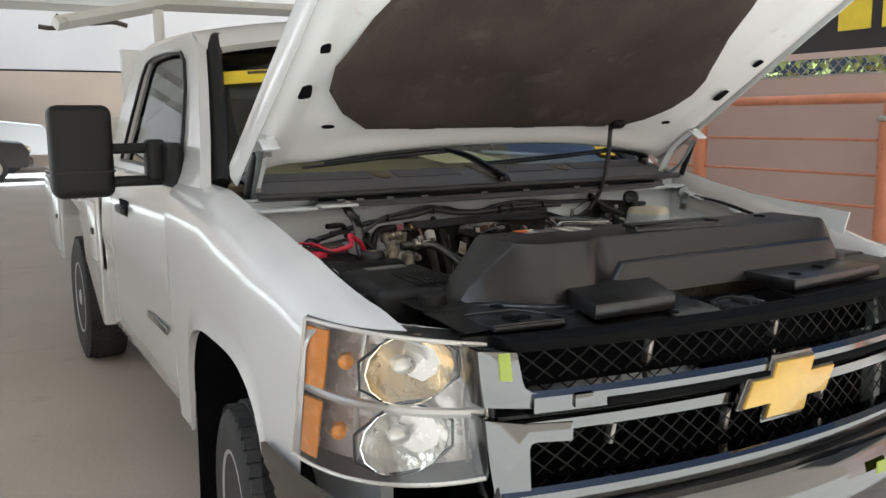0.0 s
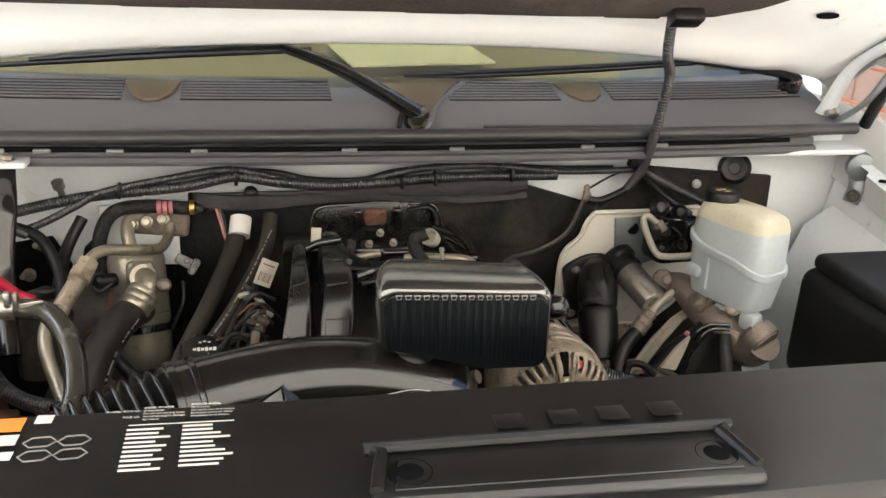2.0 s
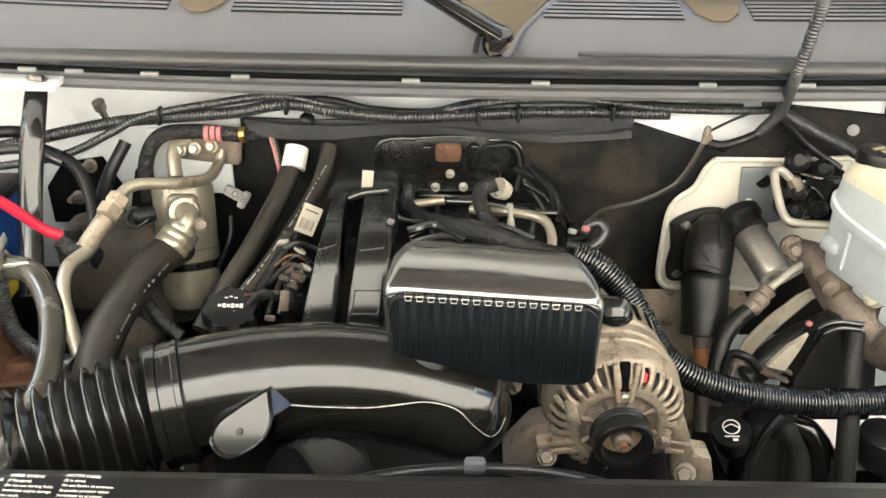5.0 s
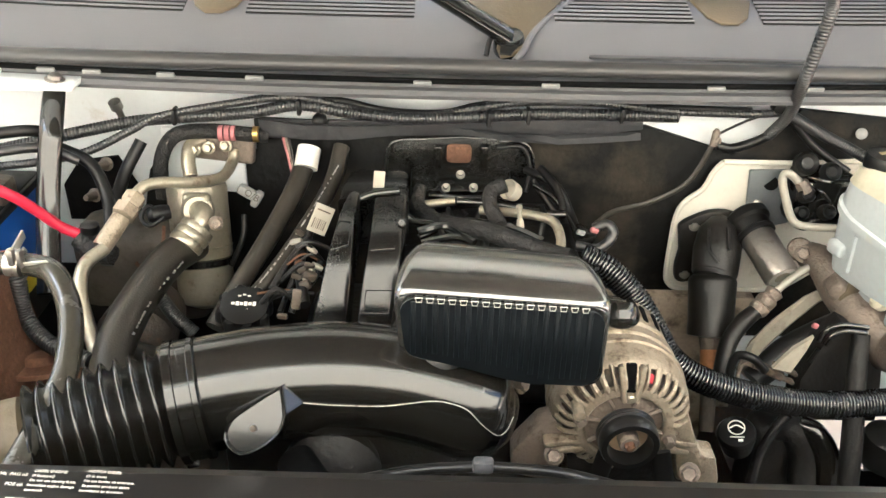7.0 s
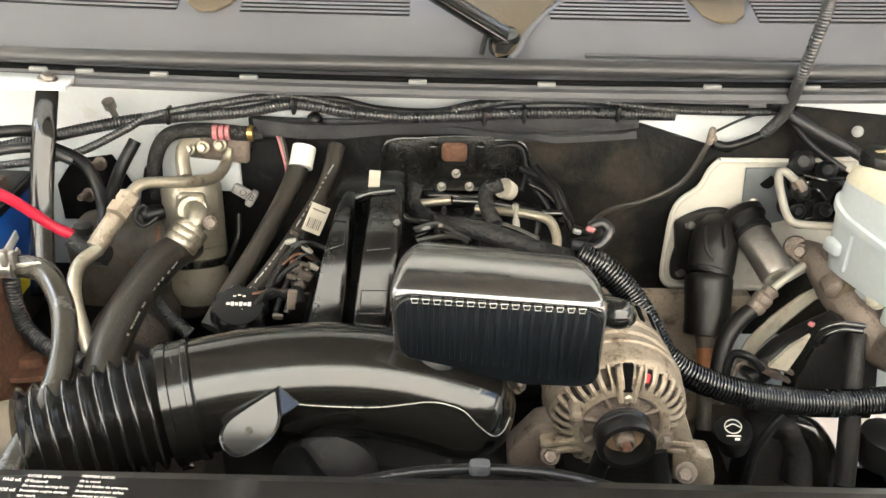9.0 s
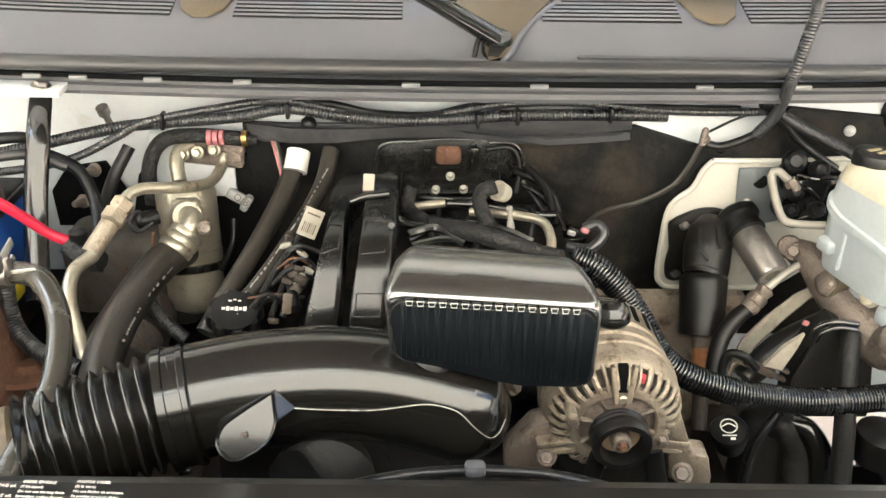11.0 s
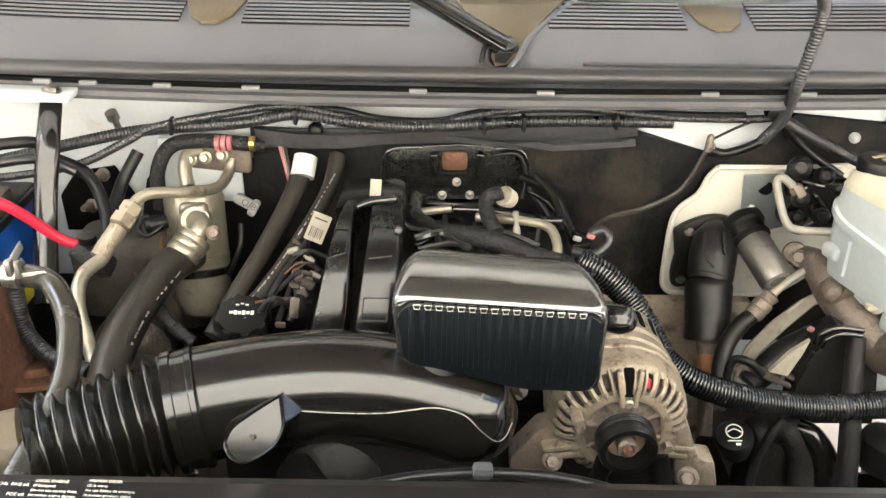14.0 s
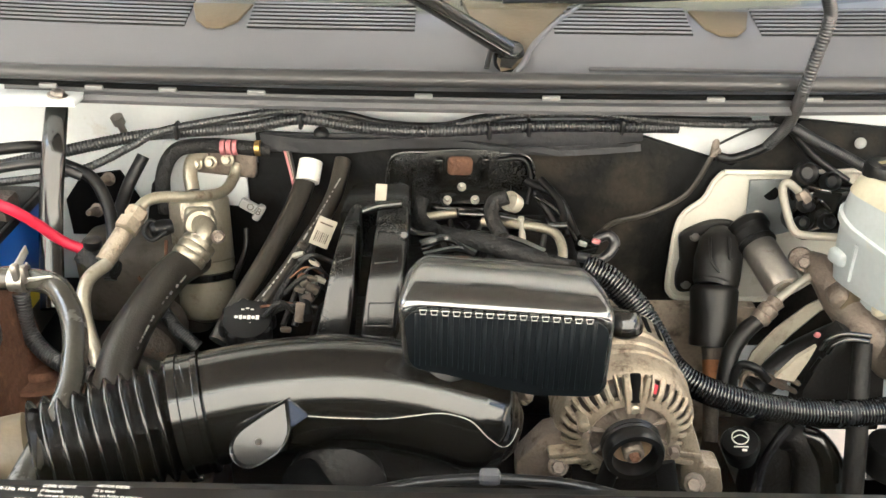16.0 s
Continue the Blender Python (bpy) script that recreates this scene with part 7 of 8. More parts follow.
bolt((0.4733, 1.1500, 1.0108), (0.4645, 1.1350, 1.0213), 0.009, CASTING, master)
part("master_boss", box((0.04, 0.035, 0.03), pose(*(0.4996, 1.0750, 0.9998), 10, 35, 0), 0.009, 3), CASTING, master)
part("master_tab", box((0.022, 0.01, 0.03), pose(*(0.5055, 1.0600, 1.0020), 0, 20, 0), 0.004), TAN, master)
part("feed_neck", turned([(0.012, 0), (0.014, 0.01), (0.01, 0.016)], aim((0.5312, 1.0200, 1.0119), (0.5208, 1.0200, 1.0225)), 16), YELLOWED, master)
tubular("brake_line", [(0.4998, 1.1400, 1.0054), (0.4687, 1.1250, 1.0007), (0.4396, 1.1150, 0.9816), (0.4189, 1.1080, 0.9626)], 0.006, TANPIPE)
tubular("power_steering_hose", [(0.4030, 1.0980, 0.9475), (0.3813, 1.0880, 0.9324), (0.3604, 1.0700, 0.9091), (0.3474, 1.0400, 0.8782), (0.3453, 1.0200, 0.8482)], [0.0115, 0.0125, 0.0125, 0.012, 0.011], BOOT, "worn rubber hose with a crimped end")
part("hose_fitting", turned([(0.0125, 0), (0.0145, 0.004), (0.0145, 0.012), (0.0128, 0.014), (0.0145, 0.017), (0.0145, 0.026), (0.011, 0.03), (0.0135, 0.04), (0.009, 0.043)], aim((0.4000, 1.0970, 0.9442), (0.4210, 1.1080, 0.9646)), 16), CASTING, truck, "crimped hose fitting")
hi = [(0.5263, 1.1300, 0.9828), (0.4767, 1.1250, 0.9541), (0.4382, 1.1200, 0.9169), (0.4100, 1.1150, 0.8789), (0.3967, 1.1100, 0.8314)]
lo = [(0.5372, 1.1100, 0.9721), (0.4984, 1.1050, 0.9535), (0.4651, 1.1000, 0.9157), (0.4328, 1.0950, 0.8729), (0.4183, 1.0900, 0.8213)]
lo = [tuple(a + (b - a) * 0.75 for a, b in zip(p, q)) for p, q in zip(hi, lo)]
part("fender_flange", sheet([hi, [tuple((a + b) / 2 + (0.006 if k == 1 else 0) for k, (a, b) in enumerate(zip(p, q))) for p, q in zip(hi, lo)], lo], 0.004), CREAMED, truck, "dusty cream curved edge of the inner fender")
# added white sheet stands in for sunlit ground showing through the gap
part("bright_ground_panel", sheet([[(0.3999, 1.1600, 0.8570), (0.5245, 1.1600, 0.8580), (0.7029, 1.1600, 0.8595)], [(0.4012, 1.1400, 0.8171), (0.5260, 1.1400, 0.8180), (0.7048, 1.1400, 0.8194)], [(0.4046, 1.1200, 0.7656), (0.5302, 1.1200, 0.7665), (0.7102, 1.1200, 0.7678)]], 0.004), PAINT_IN, truck, "white panel added low in the bay in place of bright ground")
tubular("steering_hose", [(0.5540, 1.0700, 0.9667), (0.4853, 1.0600, 0.9342), (0.4352, 1.0500, 0.9065), (0.3891, 1.0300, 0.8732)], [0.02, 0.022, 0.022, 0.018], RUBBER, "thick black hose behind the brake cylinder")
tubular("hose", [(0.5206, 1.0500, 0.9694), (0.4943, 1.0500, 0.9539), (0.4764, 1.0500, 0.9383)], 0.005, GLOSS)
tubular("hose", [(0.5273, 1.0400, 0.9574), (0.4962, 1.0500, 0.9462), (0.4756, 1.0500, 0.9246)], 0.004, GLOSS)
part("steering_gear", rings([[Vector(p) + Vector((0, h, 0)) for p in ((0.4800, 1.0000, 0.9860), (0.5378, 1.0000, 0.9540), (0.5482, 0.9900, 0.8845), (0.4945, 0.9800, 0.8625), (0.4333, 0.9800, 0.8621), (0.4407, 1.0000, 0.8974), (0.4558, 1.0000, 0.9534))] for h in (0, 0.04)]), BLOCK, truck, "black steering gear housing")
tubular("brake_hose", [(0.4841, 0.9600, 1.0158), (0.4510, 0.9600, 1.0189), (0.4328, 0.9600, 1.0105), (0.4267, 0.9600, 0.9932)], 0.0035, GLOSS)
tubular("brake_hose", [(0.4811, 0.9550, 1.0110), (0.4542, 0.9550, 1.0137), (0.4392, 0.9550, 1.0058), (0.4332, 0.9550, 0.9919)], 0.0035, GLOSS)
part("cream_fold", rings([[Vector(p) + Vector((0, h, 0)) for p in ((0.3752, 0.9550, 0.9521), (0.3963, 0.9550, 0.9842), (0.4173, 0.9550, 1.0027), (0.4117, 0.9550, 0.9793), (0.4004, 0.9550, 0.9461))] for h in (0, 0.006)]), CREAMED, truck, "dusty cream fold of the inner fender")
part("gear_rib", sweep([(0.4461, 0.9900, 0.9588), (0.4387, 0.9900, 0.9381)], 0.003, 8, 3), RUBBER, truck)
part("brace_bar", sweep([(0.4958, 0.9900, 0.9841), (0.4875, 0.9500, 0.9264), (0.4848, 0.9200, 0.8753), (0.4816, 0.8900, 0.8141)], [0.012, 0.013, 0.014, 0.014], 12, 4), BLOCK, truck, "black brace bar")
tubular("suspension_arm", [(0.4290, 0.9550, 0.8616), (0.4476, 0.9450, 0.8546), (0.4672, 0.9350, 0.8234), (0.4731, 0.9200, 0.7733)], [0.011, 0.016, 0.019, 0.019], GLOSS, "glossy black steering boot")
tubular("suspension_arm", [(0.4046, 0.9600, 0.8388), (0.4211, 0.9550, 0.8515), (0.4478, 0.9500, 0.8174), (0.4471, 0.9300, 0.7737)], [0.012, 0.02, 0.024, 0.022], BLOCK)
part("ball_joint_boot", turned([(0.012, -0.01), (0.034, 0.0), (0.04, 0.02), (0.034, 0.042), (0.012, 0.05)], pose(*(0.5462, 0.9300, 0.8204)), 28), RUBBER, truck, "black ball joint boot")
part("gear_casting", box((0.075, 0.06, 0.14), pose(*(0.4134, 0.9800, 0.7785)), 0.02, 3), BLOCK, truck)
part("inner_apron_panel", slab(0.2, 0.44, 1.2, 1.22, 0.55, 0.9), DUSTY, truck, "dusty tan-stained inner panel")
part("hose_clamp_bracket", box((0.05, 0.012, 0.012), pose(*(0.3924, 1.0000, 0.9147), 0, 28, 0), 0.003), IRON, truck, "dull brass bracket")
part("bracket_prong", box((0.04, 0.01, 0.006), pose(*(0.4128, 1.0000, 0.9031), 0, 26, 0), 0.002), IRON, truck)
part("bracket_prong", box((0.04, 0.01, 0.006), pose(*(0.4146, 1.0000, 0.9168), 0, 26, 0), 0.002), IRON, truck)
tubular("cable_loop", [(0.3507, 1.0000, 0.8749), (0.3435, 1.0050, 0.9055), (0.3499, 1.0100, 0.9299), (0.3677, 1.0000, 0.9337), (0.3865, 0.9950, 0.9166)], 0.006, RUBBER)
tubular("cable_loop", [(0.3617, 1.0000, 0.8750), (0.3553, 1.0050, 0.9007), (0.3618, 1.0100, 0.9164), (0.3769, 1.0000, 0.9184)], 0.003, CASTING)
part("pink_clip", box((0.009, 0.005, 0.008), pose(*(0.4492, 1.0200, 0.9754), 0, 25, 0), 0.004), PINK, truck, "faded pink clip")
part("steering_fluid_cap", turned([(0.019, -0.03), (0.024, -0.004), (0.0245, 0.002), (0.022, 0.006), (0.006, 0.007)], aim((0.3242, 0.9000, 0.8896), (0.3133, 0.8900, 0.9262)), 26), RUBBER, truck, "black power steering cap with a white mark")
psm = Matrix.Translation((0.3170, 0.8890, 0.9097)) @ pose(0, 0, 0, 40, 0, 0)
ring = [psm @ Vector((0.0105 * math.cos(t), 0.0085 * math.sin(t), 0.0008)) for t in (2 * math.pi * k / 24 for k in range(25))]
part("cap_mark", sweep(ring, 0.0008, 5, 1, bend=False), PRINT, truck)
part("cap_mark", sweep([psm @ Vector(p) for p in ((-0.009, -0.001, 0.001), (0, 0.003, 0.001), (0.009, -0.001, 0.001))], 0.0008, 5, 3), PRINT, truck)
part("cap_mark", box((0.018, 0.0014, 0.0008), psm @ pose(0, -0.0115, 0), 0), PRINT, truck)
part("cap_mark", box((0.006, 0.003, 0.0008), psm @ pose(0.004, -0.0155, 0), 0), PRINT, truck)
# added dark box with a lid, fills in for the shaded cavity here
part("cavity_box", box((0.2, 0.3, 0.2), pose(0.75, 0.9, 0.98), 0.03, 4), PLASTIC, truck, "dark grey box added in place of a dark cavity")
part("box_lid", box((0.18, 0.26, 0.03), pose(0.75, 0.9, 1.085, 3, 0, 0), 0.014, 3), PLASTIC, truck)
# shock tower top inside the driver's fender
part("fender_wall", sheet([[(0.885, y, 1.2 + 0.08 * (y - 0.7)) for y in (0.5, 0.8, 1.1, 1.27)], [(0.86, y, 1.12) for y in (0.5, 0.8, 1.1, 1.27)], [(0.84, y, 1.02) for y in (0.5, 0.8, 1.1, 1.27)]], 0.004), PAINT_IN, truck)
part("round_bracket", turned([(0.024, 0), (0.028, 0.008), (0.026, 0.028), (0.012, 0.032)], aim((0.865, 1.21, 1.2), (0.8, 1.1, 1.2)), 24), ZINC, truck, "round grey hinge bracket")
part("bracket_leg", sweep([(0.862, 1.2, 1.19), (0.852, 1.19, 1.165), (0.842, 1.19, 1.135)], [0.024, 0.017, 0.014], 10, 4, flat=0.5), ZINC, truck, "grey hinge bracket leg")
bolt((0.842, 1.185, 1.15), (0.83, 1.172, 1.15), 0.008, IRON, truck)
tubular("wire", [(0.85, 1.15, 1.19), (0.84, 1.0, 1.18), (0.84, 0.85, 1.15)], 0.006, RUBBER)

# ---- passenger's side: air-conditioning parts, battery, hoses ----
can = aim((-0.4036, 1.1500, 0.9116), (-0.4176, 1.2150, 1.0799))
CAN_H = 0.1810
acc = part("accumulator", turned([(0.014, -0.012), (0.033, -0.004), (0.04, 0.012), (0.0415, 0.02), (0.0415, CAN_H * 0.36), (0.0435, CAN_H * 0.38), (0.0435, CAN_H * 0.93), (0.041, CAN_H * 0.97), (0.034, CAN_H), (0.006, CAN_H * 1.01)], can, 36), CAN, truck, "tarnished aluminium air-conditioning accumulator")
part("accumulator_seam", turned([(0.0436, CAN_H * 0.44), (0.0448, CAN_H * 0.447), (0.0436, CAN_H * 0.455)], can, 36), CAN, acc)
part("accumulator_head", box((0.042, 0.02, 0.045), pose(*(-0.4044, 1.1580, 1.0610), -30, 0, 0), 0.009, 3), CAN, acc)
part("rubber_band", turned([(0.0418, CAN_H * 0.285), (0.0445, CAN_H * 0.295), (0.0445, CAN_H * 0.345), (0.0418, CAN_H * 0.355)], can, 36), GLOSS, acc, "black band")
tubular("ac_pipe", [(-0.4214, 1.2050, 1.0883), (-0.4266, 1.2200, 1.1085), (-0.4242, 1.2350, 1.1235), (-0.4102, 1.2500, 1.1262)], 0.0105, CAN, "bare aluminium pipe")
tubular("ac_pipe", [(-0.3650, 1.2500, 1.1124), (-0.3676, 1.2350, 1.0961), (-0.3770, 1.2000, 1.0894), (-0.4031, 1.1500, 1.1055), (-0.4473, 1.1200, 1.1171), (-0.4650, 1.1000, 1.1096), (-0.4754, 1.0750, 1.0885), (-0.4935, 1.0400, 1.0650)], [0.008] * 8, CAN)
part("pipe_union", turned([(0.012, 0), (0.0165, 0.003), (0.0165, 0.018), (0.013, 0.02), (0.015, 0.024), (0.015, 0.036), (0.011, 0.04)], aim((-0.4770, 1.0700, 1.0911), (-0.4654, 1.1000, 1.1071)), 6), ALU, truck, "hexagon pipe union")
part("pipe_sleeve", sweep([(-0.4770, 1.0700, 1.0911), (-0.4954, 1.0350, 1.0653)], 0.0125, 14, 3), ALU, truck)
tubular("ac_pipe", [(-0.4898, 1.0300, 1.0666), (-0.5057, 1.0000, 1.0589), (-0.5046, 0.9700, 1.0359), (-0.4883, 0.9400, 0.9974), (-0.4657, 0.9000, 0.9678)], 0.009, CAN)
part("pipe_block", box((0.095, 0.018, 0.05), pose(*(-0.3817, 1.2560, 1.1167), 0, 6, 0), 0.02, 4), CASTING, truck, "evaporator pipe block")
for px_p in ((-0.3982, 1.2350, 1.1208), (-0.3729, 1.2350, 1.1250), (-0.4192, 1.2350, 1.1176)):
    bolt(px_p, Vector(px_p) + Vector((0, -0.012, 0.004)), 0.0065, CAN, truck)
part("cable_arch", sweep([(-0.4707, 1.2200, 1.0450), (-0.4681, 1.2250, 1.1028), (-0.4453, 1.2350, 1.1392), (-0.3966, 1.2400, 1.1454), (-0.3405, 1.2450, 1.1394), (-0.3127, 1.2500, 1.1362)], 0.011, 14, 10), TAPE, truck, "taped cable arch round the pipes")
for px_a, px_b in (((-0.3810, 1.2360, 1.1439), (-0.3744, 1.2360, 1.1440)), ((-0.3722, 1.2370, 1.1437), (-0.3656, 1.2370, 1.1438)), ((-0.3634, 1.2380, 1.1435), (-0.3577, 1.2380, 1.1436))):
    part("pink_marker", sweep([px_a, px_b], 0.0115, 14, 2), PINK, truck, "pink tape marker")
part("brass_marker", sweep([(-0.3319, 1.2400, 1.1416), (-0.3245, 1.2400, 1.1418)], 0.0118, 14, 2), BRASS, truck)
part("blower_panel", plate([(-0.07, -0.05), (0.06, -0.055), (0.06, 0.02), (0.03, 0.05), (-0.06, 0.05)], 0.01, upright(*(-0.4120, 1.2620, 1.0940)), 0.004), PAINT_IN, truck)
tubular("suction_hose", [(-0.4045, 1.1300, 1.0201), (-0.4264, 1.0800, 1.0214), (-0.4458, 1.0000, 1.0090), (-0.4551, 0.9300, 0.9883), (-0.4521, 0.8800, 0.9669)], 0.0245, HOSE, "large black air-conditioning hose with worn print")
part("hose_ferrule", turned([(0.0235, 0), (0.025, 0.003), (0.025, 0.01), (0.0235, 0.012), (0.025, 0.015), (0.025, 0.022), (0.0235, 0.024), (0.025, 0.027), (0.024, 0.034), (0.015, 0.036)], aim((-0.4129, 1.1050, 1.0278), (-0.3958, 1.1300, 1.0459)), 22), CAN, truck, "crimped steel ferrule")
tubular("port_elbow", [(-0.3993, 1.1200, 1.0423), (-0.3904, 1.1250, 1.0542), (-0.3891, 1.1350, 1.0596), (-0.4004, 1.1550, 1.0596)], [0.015, 0.0145, 0.0155, 0.016], CAN)
part("port_block", turned([(0.022, 0), (0.024, 0.006), (0.02, 0.014)], aim((-0.4036, 1.1600, 1.0569), (-0.3930, 1.1300, 1.0693)), 18), CAN, truck)
part("port_cap", turned([(0.01, 0), (0.01, 0.014), (0.006, 0.018)], aim((-0.3684, 1.1200, 1.0583), (-0.3626, 1.1000, 1.0684)), 14), CASTING, truck)
part("pressure_switch", turned([(0.01, 0), (0.012, 0.01), (0.012, 0.025), (0.008, 0.03)], aim((-0.4373, 1.1400, 1.0638), (-0.4541, 1.1300, 1.0642)), 16), RUBBER, truck)
tubular("wire", [(-0.4462, 1.1300, 1.0644), (-0.4623, 1.1300, 1.0773), (-0.4706, 1.1200, 1.0647), (-0.4570, 1.1100, 1.0571), (-0.4393, 1.1200, 1.0654)], 0.003, RUBBER)
tubular("wire", [(-0.4448, 1.1300, 1.0465), (-0.4503, 1.1200, 1.0155), (-0.4745, 1.1000, 0.9990), (-0.4817, 1.1000, 1.0035)], 0.0025, RUST)
tubular("heater_hose", [(-0.2562, 1.2500, 1.1059), (-0.2719, 1.2000, 1.0691), (-0.3019, 1.1200, 1.0283), (-0.3299, 1.0500, 0.9971), (-0.3520, 1.0000, 0.9667)], [0.0155, 0.015, 0.0135, 0.013, 0.013], HOSE, "black heater hose with a white band")
part("hose_band", sweep([(-0.2527, 1.2480, 1.1187), (-0.2569, 1.2270, 1.0952)], 0.0175, 20, 3), WHITE, truck, "white paper band")
tubular("heater_hose", [(-0.2051, 1.2500, 1.1208), (-0.2178, 1.2000, 1.0796), (-0.2537, 1.1200, 1.0386), (-0.2909, 1.0500, 1.0071), (-0.3366, 1.0000, 0.9717)], [0.0125, 0.0122, 0.0115, 0.0105, 0.0105], HOSE, "black hose with pale printed lettering")
rp = random.Random(12)
track = spline([(-0.2032, 1.2100, 1.1025), (-0.2371, 1.1350, 1.0624), (-0.2751, 1.0550, 1.0268), (-0.3200, 1.0000, 0.9901)], 20)
for k in range(46):
    p = track[int(k * 60 / 46)]
    if rp.random() < 0.8:
        part("hose_print", box((rp.uniform(0.0012, 0.0028), rp.uniform(0.002, 0.0065), 0.0008), pose(p.x - 0.003, p.y - 0.0095, p.z + 0.0085, 40, 0, -38), 0), GREYWHITE, truck)
track = spline([(-0.4014, 1.0450, 1.0342), (-0.4190, 0.9750, 1.0263), (-0.4305, 0.9000, 1.0070)], 14)
for k in range(26):
    p = track[k]
    if rp.random() < 0.7:
        part("hose_print", box((rp.uniform(0.002, 0.004), rp.uniform(0.002, 0.005), 0.0008), pose(p.x + 0.004, p.y - 0.0, p.z + 0.004, 45, 0, -35), 0), FAINT, truck)
TAG = pose(*(-0.2178, 1.0900, 1.0838), -20, 24, 0)
tag = part("barcode_tag", box((0.026, 0.002, 0.04), TAG, 0.001), TAGPAPER, truck, "pale barcode tag")
for k in range(7):
    part("tag_bar", box((0.0008 + 0.0006 * (k % 3 == 0), 0.0006, 0.014), TAG @ pose(-0.008 + 0.0026 * k, -0.0012, -0.007), 0), IRON, tag)
part("tag_line", box((0.018, 0.0006, 0.002), TAG @ pose(0, -0.0012, 0.012), 0), IRON, tag)
part("white_connector", box((0.028, 0.012, 0.016), pose(*(-0.3443, 1.2150, 1.0600), 0, 32, 0), 0.004), GREYWHITE, truck, "pale grey electrical connector")
part("connector_end", box((0.012, 0.016, 0.026), pose(*(-0.3290, 1.2100, 1.0516), 0, 32, 0), 0.004), GREYWHITE, truck)
lettering("O/B", Matrix.Translation((-0.3456, 1.1960, 1.0660)) @ pose(0, 0, 0, 58, 0, 0) @ pose(0, 0, 0, 0, 0, -30), 0.0145, IRON, truck)
for k in range(3):
    tubular("wire", [Vector((-0.2919, 1.2500, 1.1367)) + Vector((0.004 * k, 0, 0)), Vector((-0.2828, 1.2400, 1.1005)) + Vector((0.003 * k, 0, 0)), Vector((-0.2758, 1.2200, 1.0824)) + Vector((0.002 * k, 0, 0))], 0.002, (PINK, CASTING, RUBBER)[k])
for px_p in ((-0.5604, 1.2550, 1.0824), (-0.5803, 1.2400, 1.0371)):
    part("stud", turned([(0.01, 0), (0.011, 0.003), (0.007, 0.005), (0.007, 0.012), (0.0045, 0.026)], aim(px_p, Vector(px_p) + Vector((-0.006, -0.03, 0.008))), 14), CASTING, truck, "zinc stud and nut")
part("stud", turned([(0.009, 0), (0.009, 0.012), (0.005, 0.014), (0.005, 0.045)], aim((-0.5214, 1.2250, 1.1929), (-0.5181, 1.2350, 1.1654)), 12), STEEL, truck)
# flat black plate that paints the shade of an opening
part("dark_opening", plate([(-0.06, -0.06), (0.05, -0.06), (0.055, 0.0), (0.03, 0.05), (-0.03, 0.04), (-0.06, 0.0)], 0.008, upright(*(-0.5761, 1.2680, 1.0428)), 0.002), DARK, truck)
part("blower_case", box((0.2, 0.1, 0.16), pose(-0.5, 1.2, 0.94), 0.03, 3), GRIME, truck, "grimy tan blower case")

# brace from the cowl to the fender, and shelf
part("brace", sweep([(-0.5783, 1.1800, 1.2321), (-0.5776, 1.1650, 1.2177), (-0.5704, 1.1200, 1.1838), (-0.5746, 1.0800, 1.1044), (-0.5589, 1.0000, 1.0150)], [0.014, 0.0155, 0.016, 0.016, 0.016], 14, 8, flat=0.55), GLOSS, truck, "glossy black steel brace bar")
part("brace_plate", box((0.12, 0.05, 0.008), pose(*(-0.6063, 1.1800, 1.2354), 0, 0, 0), 0.002), PAINT_IN, truck)
bolt((-0.5754, 1.1750, 1.2402), (-0.5738, 1.1750, 1.2480), 0.009, STEEL, truck)

# battery with a blue and yellow label
batt = part("battery", box((0.2, 0.24, 0.19), pose(-0.725, 1.06, 1.012), 0.008), PLASTIC, truck, "black battery with a blue and yellow label")
part("battery_label", box((0.004, 0.22, 0.1), pose(-0.6225, 1.055, 1.045), 0.001), BLUE, batt)
part("battery_stripe", box((0.005, 0.2, 0.022), pose(-0.6215, 1.06, 0.985), 0.001), YELLOW, batt)
part("battery_print", box((0.006, 0.05, 0.014), pose(-0.6208, 1.06, 1.05, 12, 0, 0), 0.001), PRINT, batt)
part("battery_print", box((0.006, 0.02, 0.012), pose(-0.6208, 1.07, 1.03, 30, 0, 0), 0.001), PRINT, batt)
part("battery_ridge", box((0.006, 0.22, 0.012), pose(-0.622, 1.06, 1.1), 0.002), PLASTIC, batt)
for x, y in ((-0.78, 1.1), (-0.67, 1.12)):
    part("terminal", turned([(0.012, 0), (0.011, 0.02), (0.008, 0.024)], pose(x, y, 1.085), 14), STEEL, batt)
part("terminal_cover", box((0.05, 0.04, 0.03), pose(-0.73, 1.03, 1.11, 0, 8, 20), 0.012, 3), RED, truck, "red battery terminal cover")
part("terminal_block", box((0.07, 0.05, 0.045), pose(-0.66, 1.09, 1.11), 0.01), IRON, truck)
tubular("battery_cable", [(-0.72, 1.03, 1.118), (-0.68, 1.0, 1.128), (-0.645, 0.995, 1.14), (-0.6379, 1.0200, 1.1629), (-0.6016, 1.0350, 1.1410), (-0.5791, 1.0500, 1.1115), (-0.5565, 1.0600, 1.0819), (-0.5354, 1.0650, 1.0669)], 0.0072, RED, "red battery cable")
for k in range(7):
    r2 = random.Random(90 + k)
    tubular("battery_wire", [(-0.8 + r2.uniform(0, 0.04), 1.1, 1.1), (-0.76 + r2.uniform(-0.03, 0.04), 1.04, 1.14 + r2.uniform(-0.01, 0.02)), (-0.7 + r2.uniform(-0.02, 0.05), 1.05 + r2.uniform(-0.05, 0.05), 1.12)], 0.003, RED if k % 3 == 0 else RUBBER)
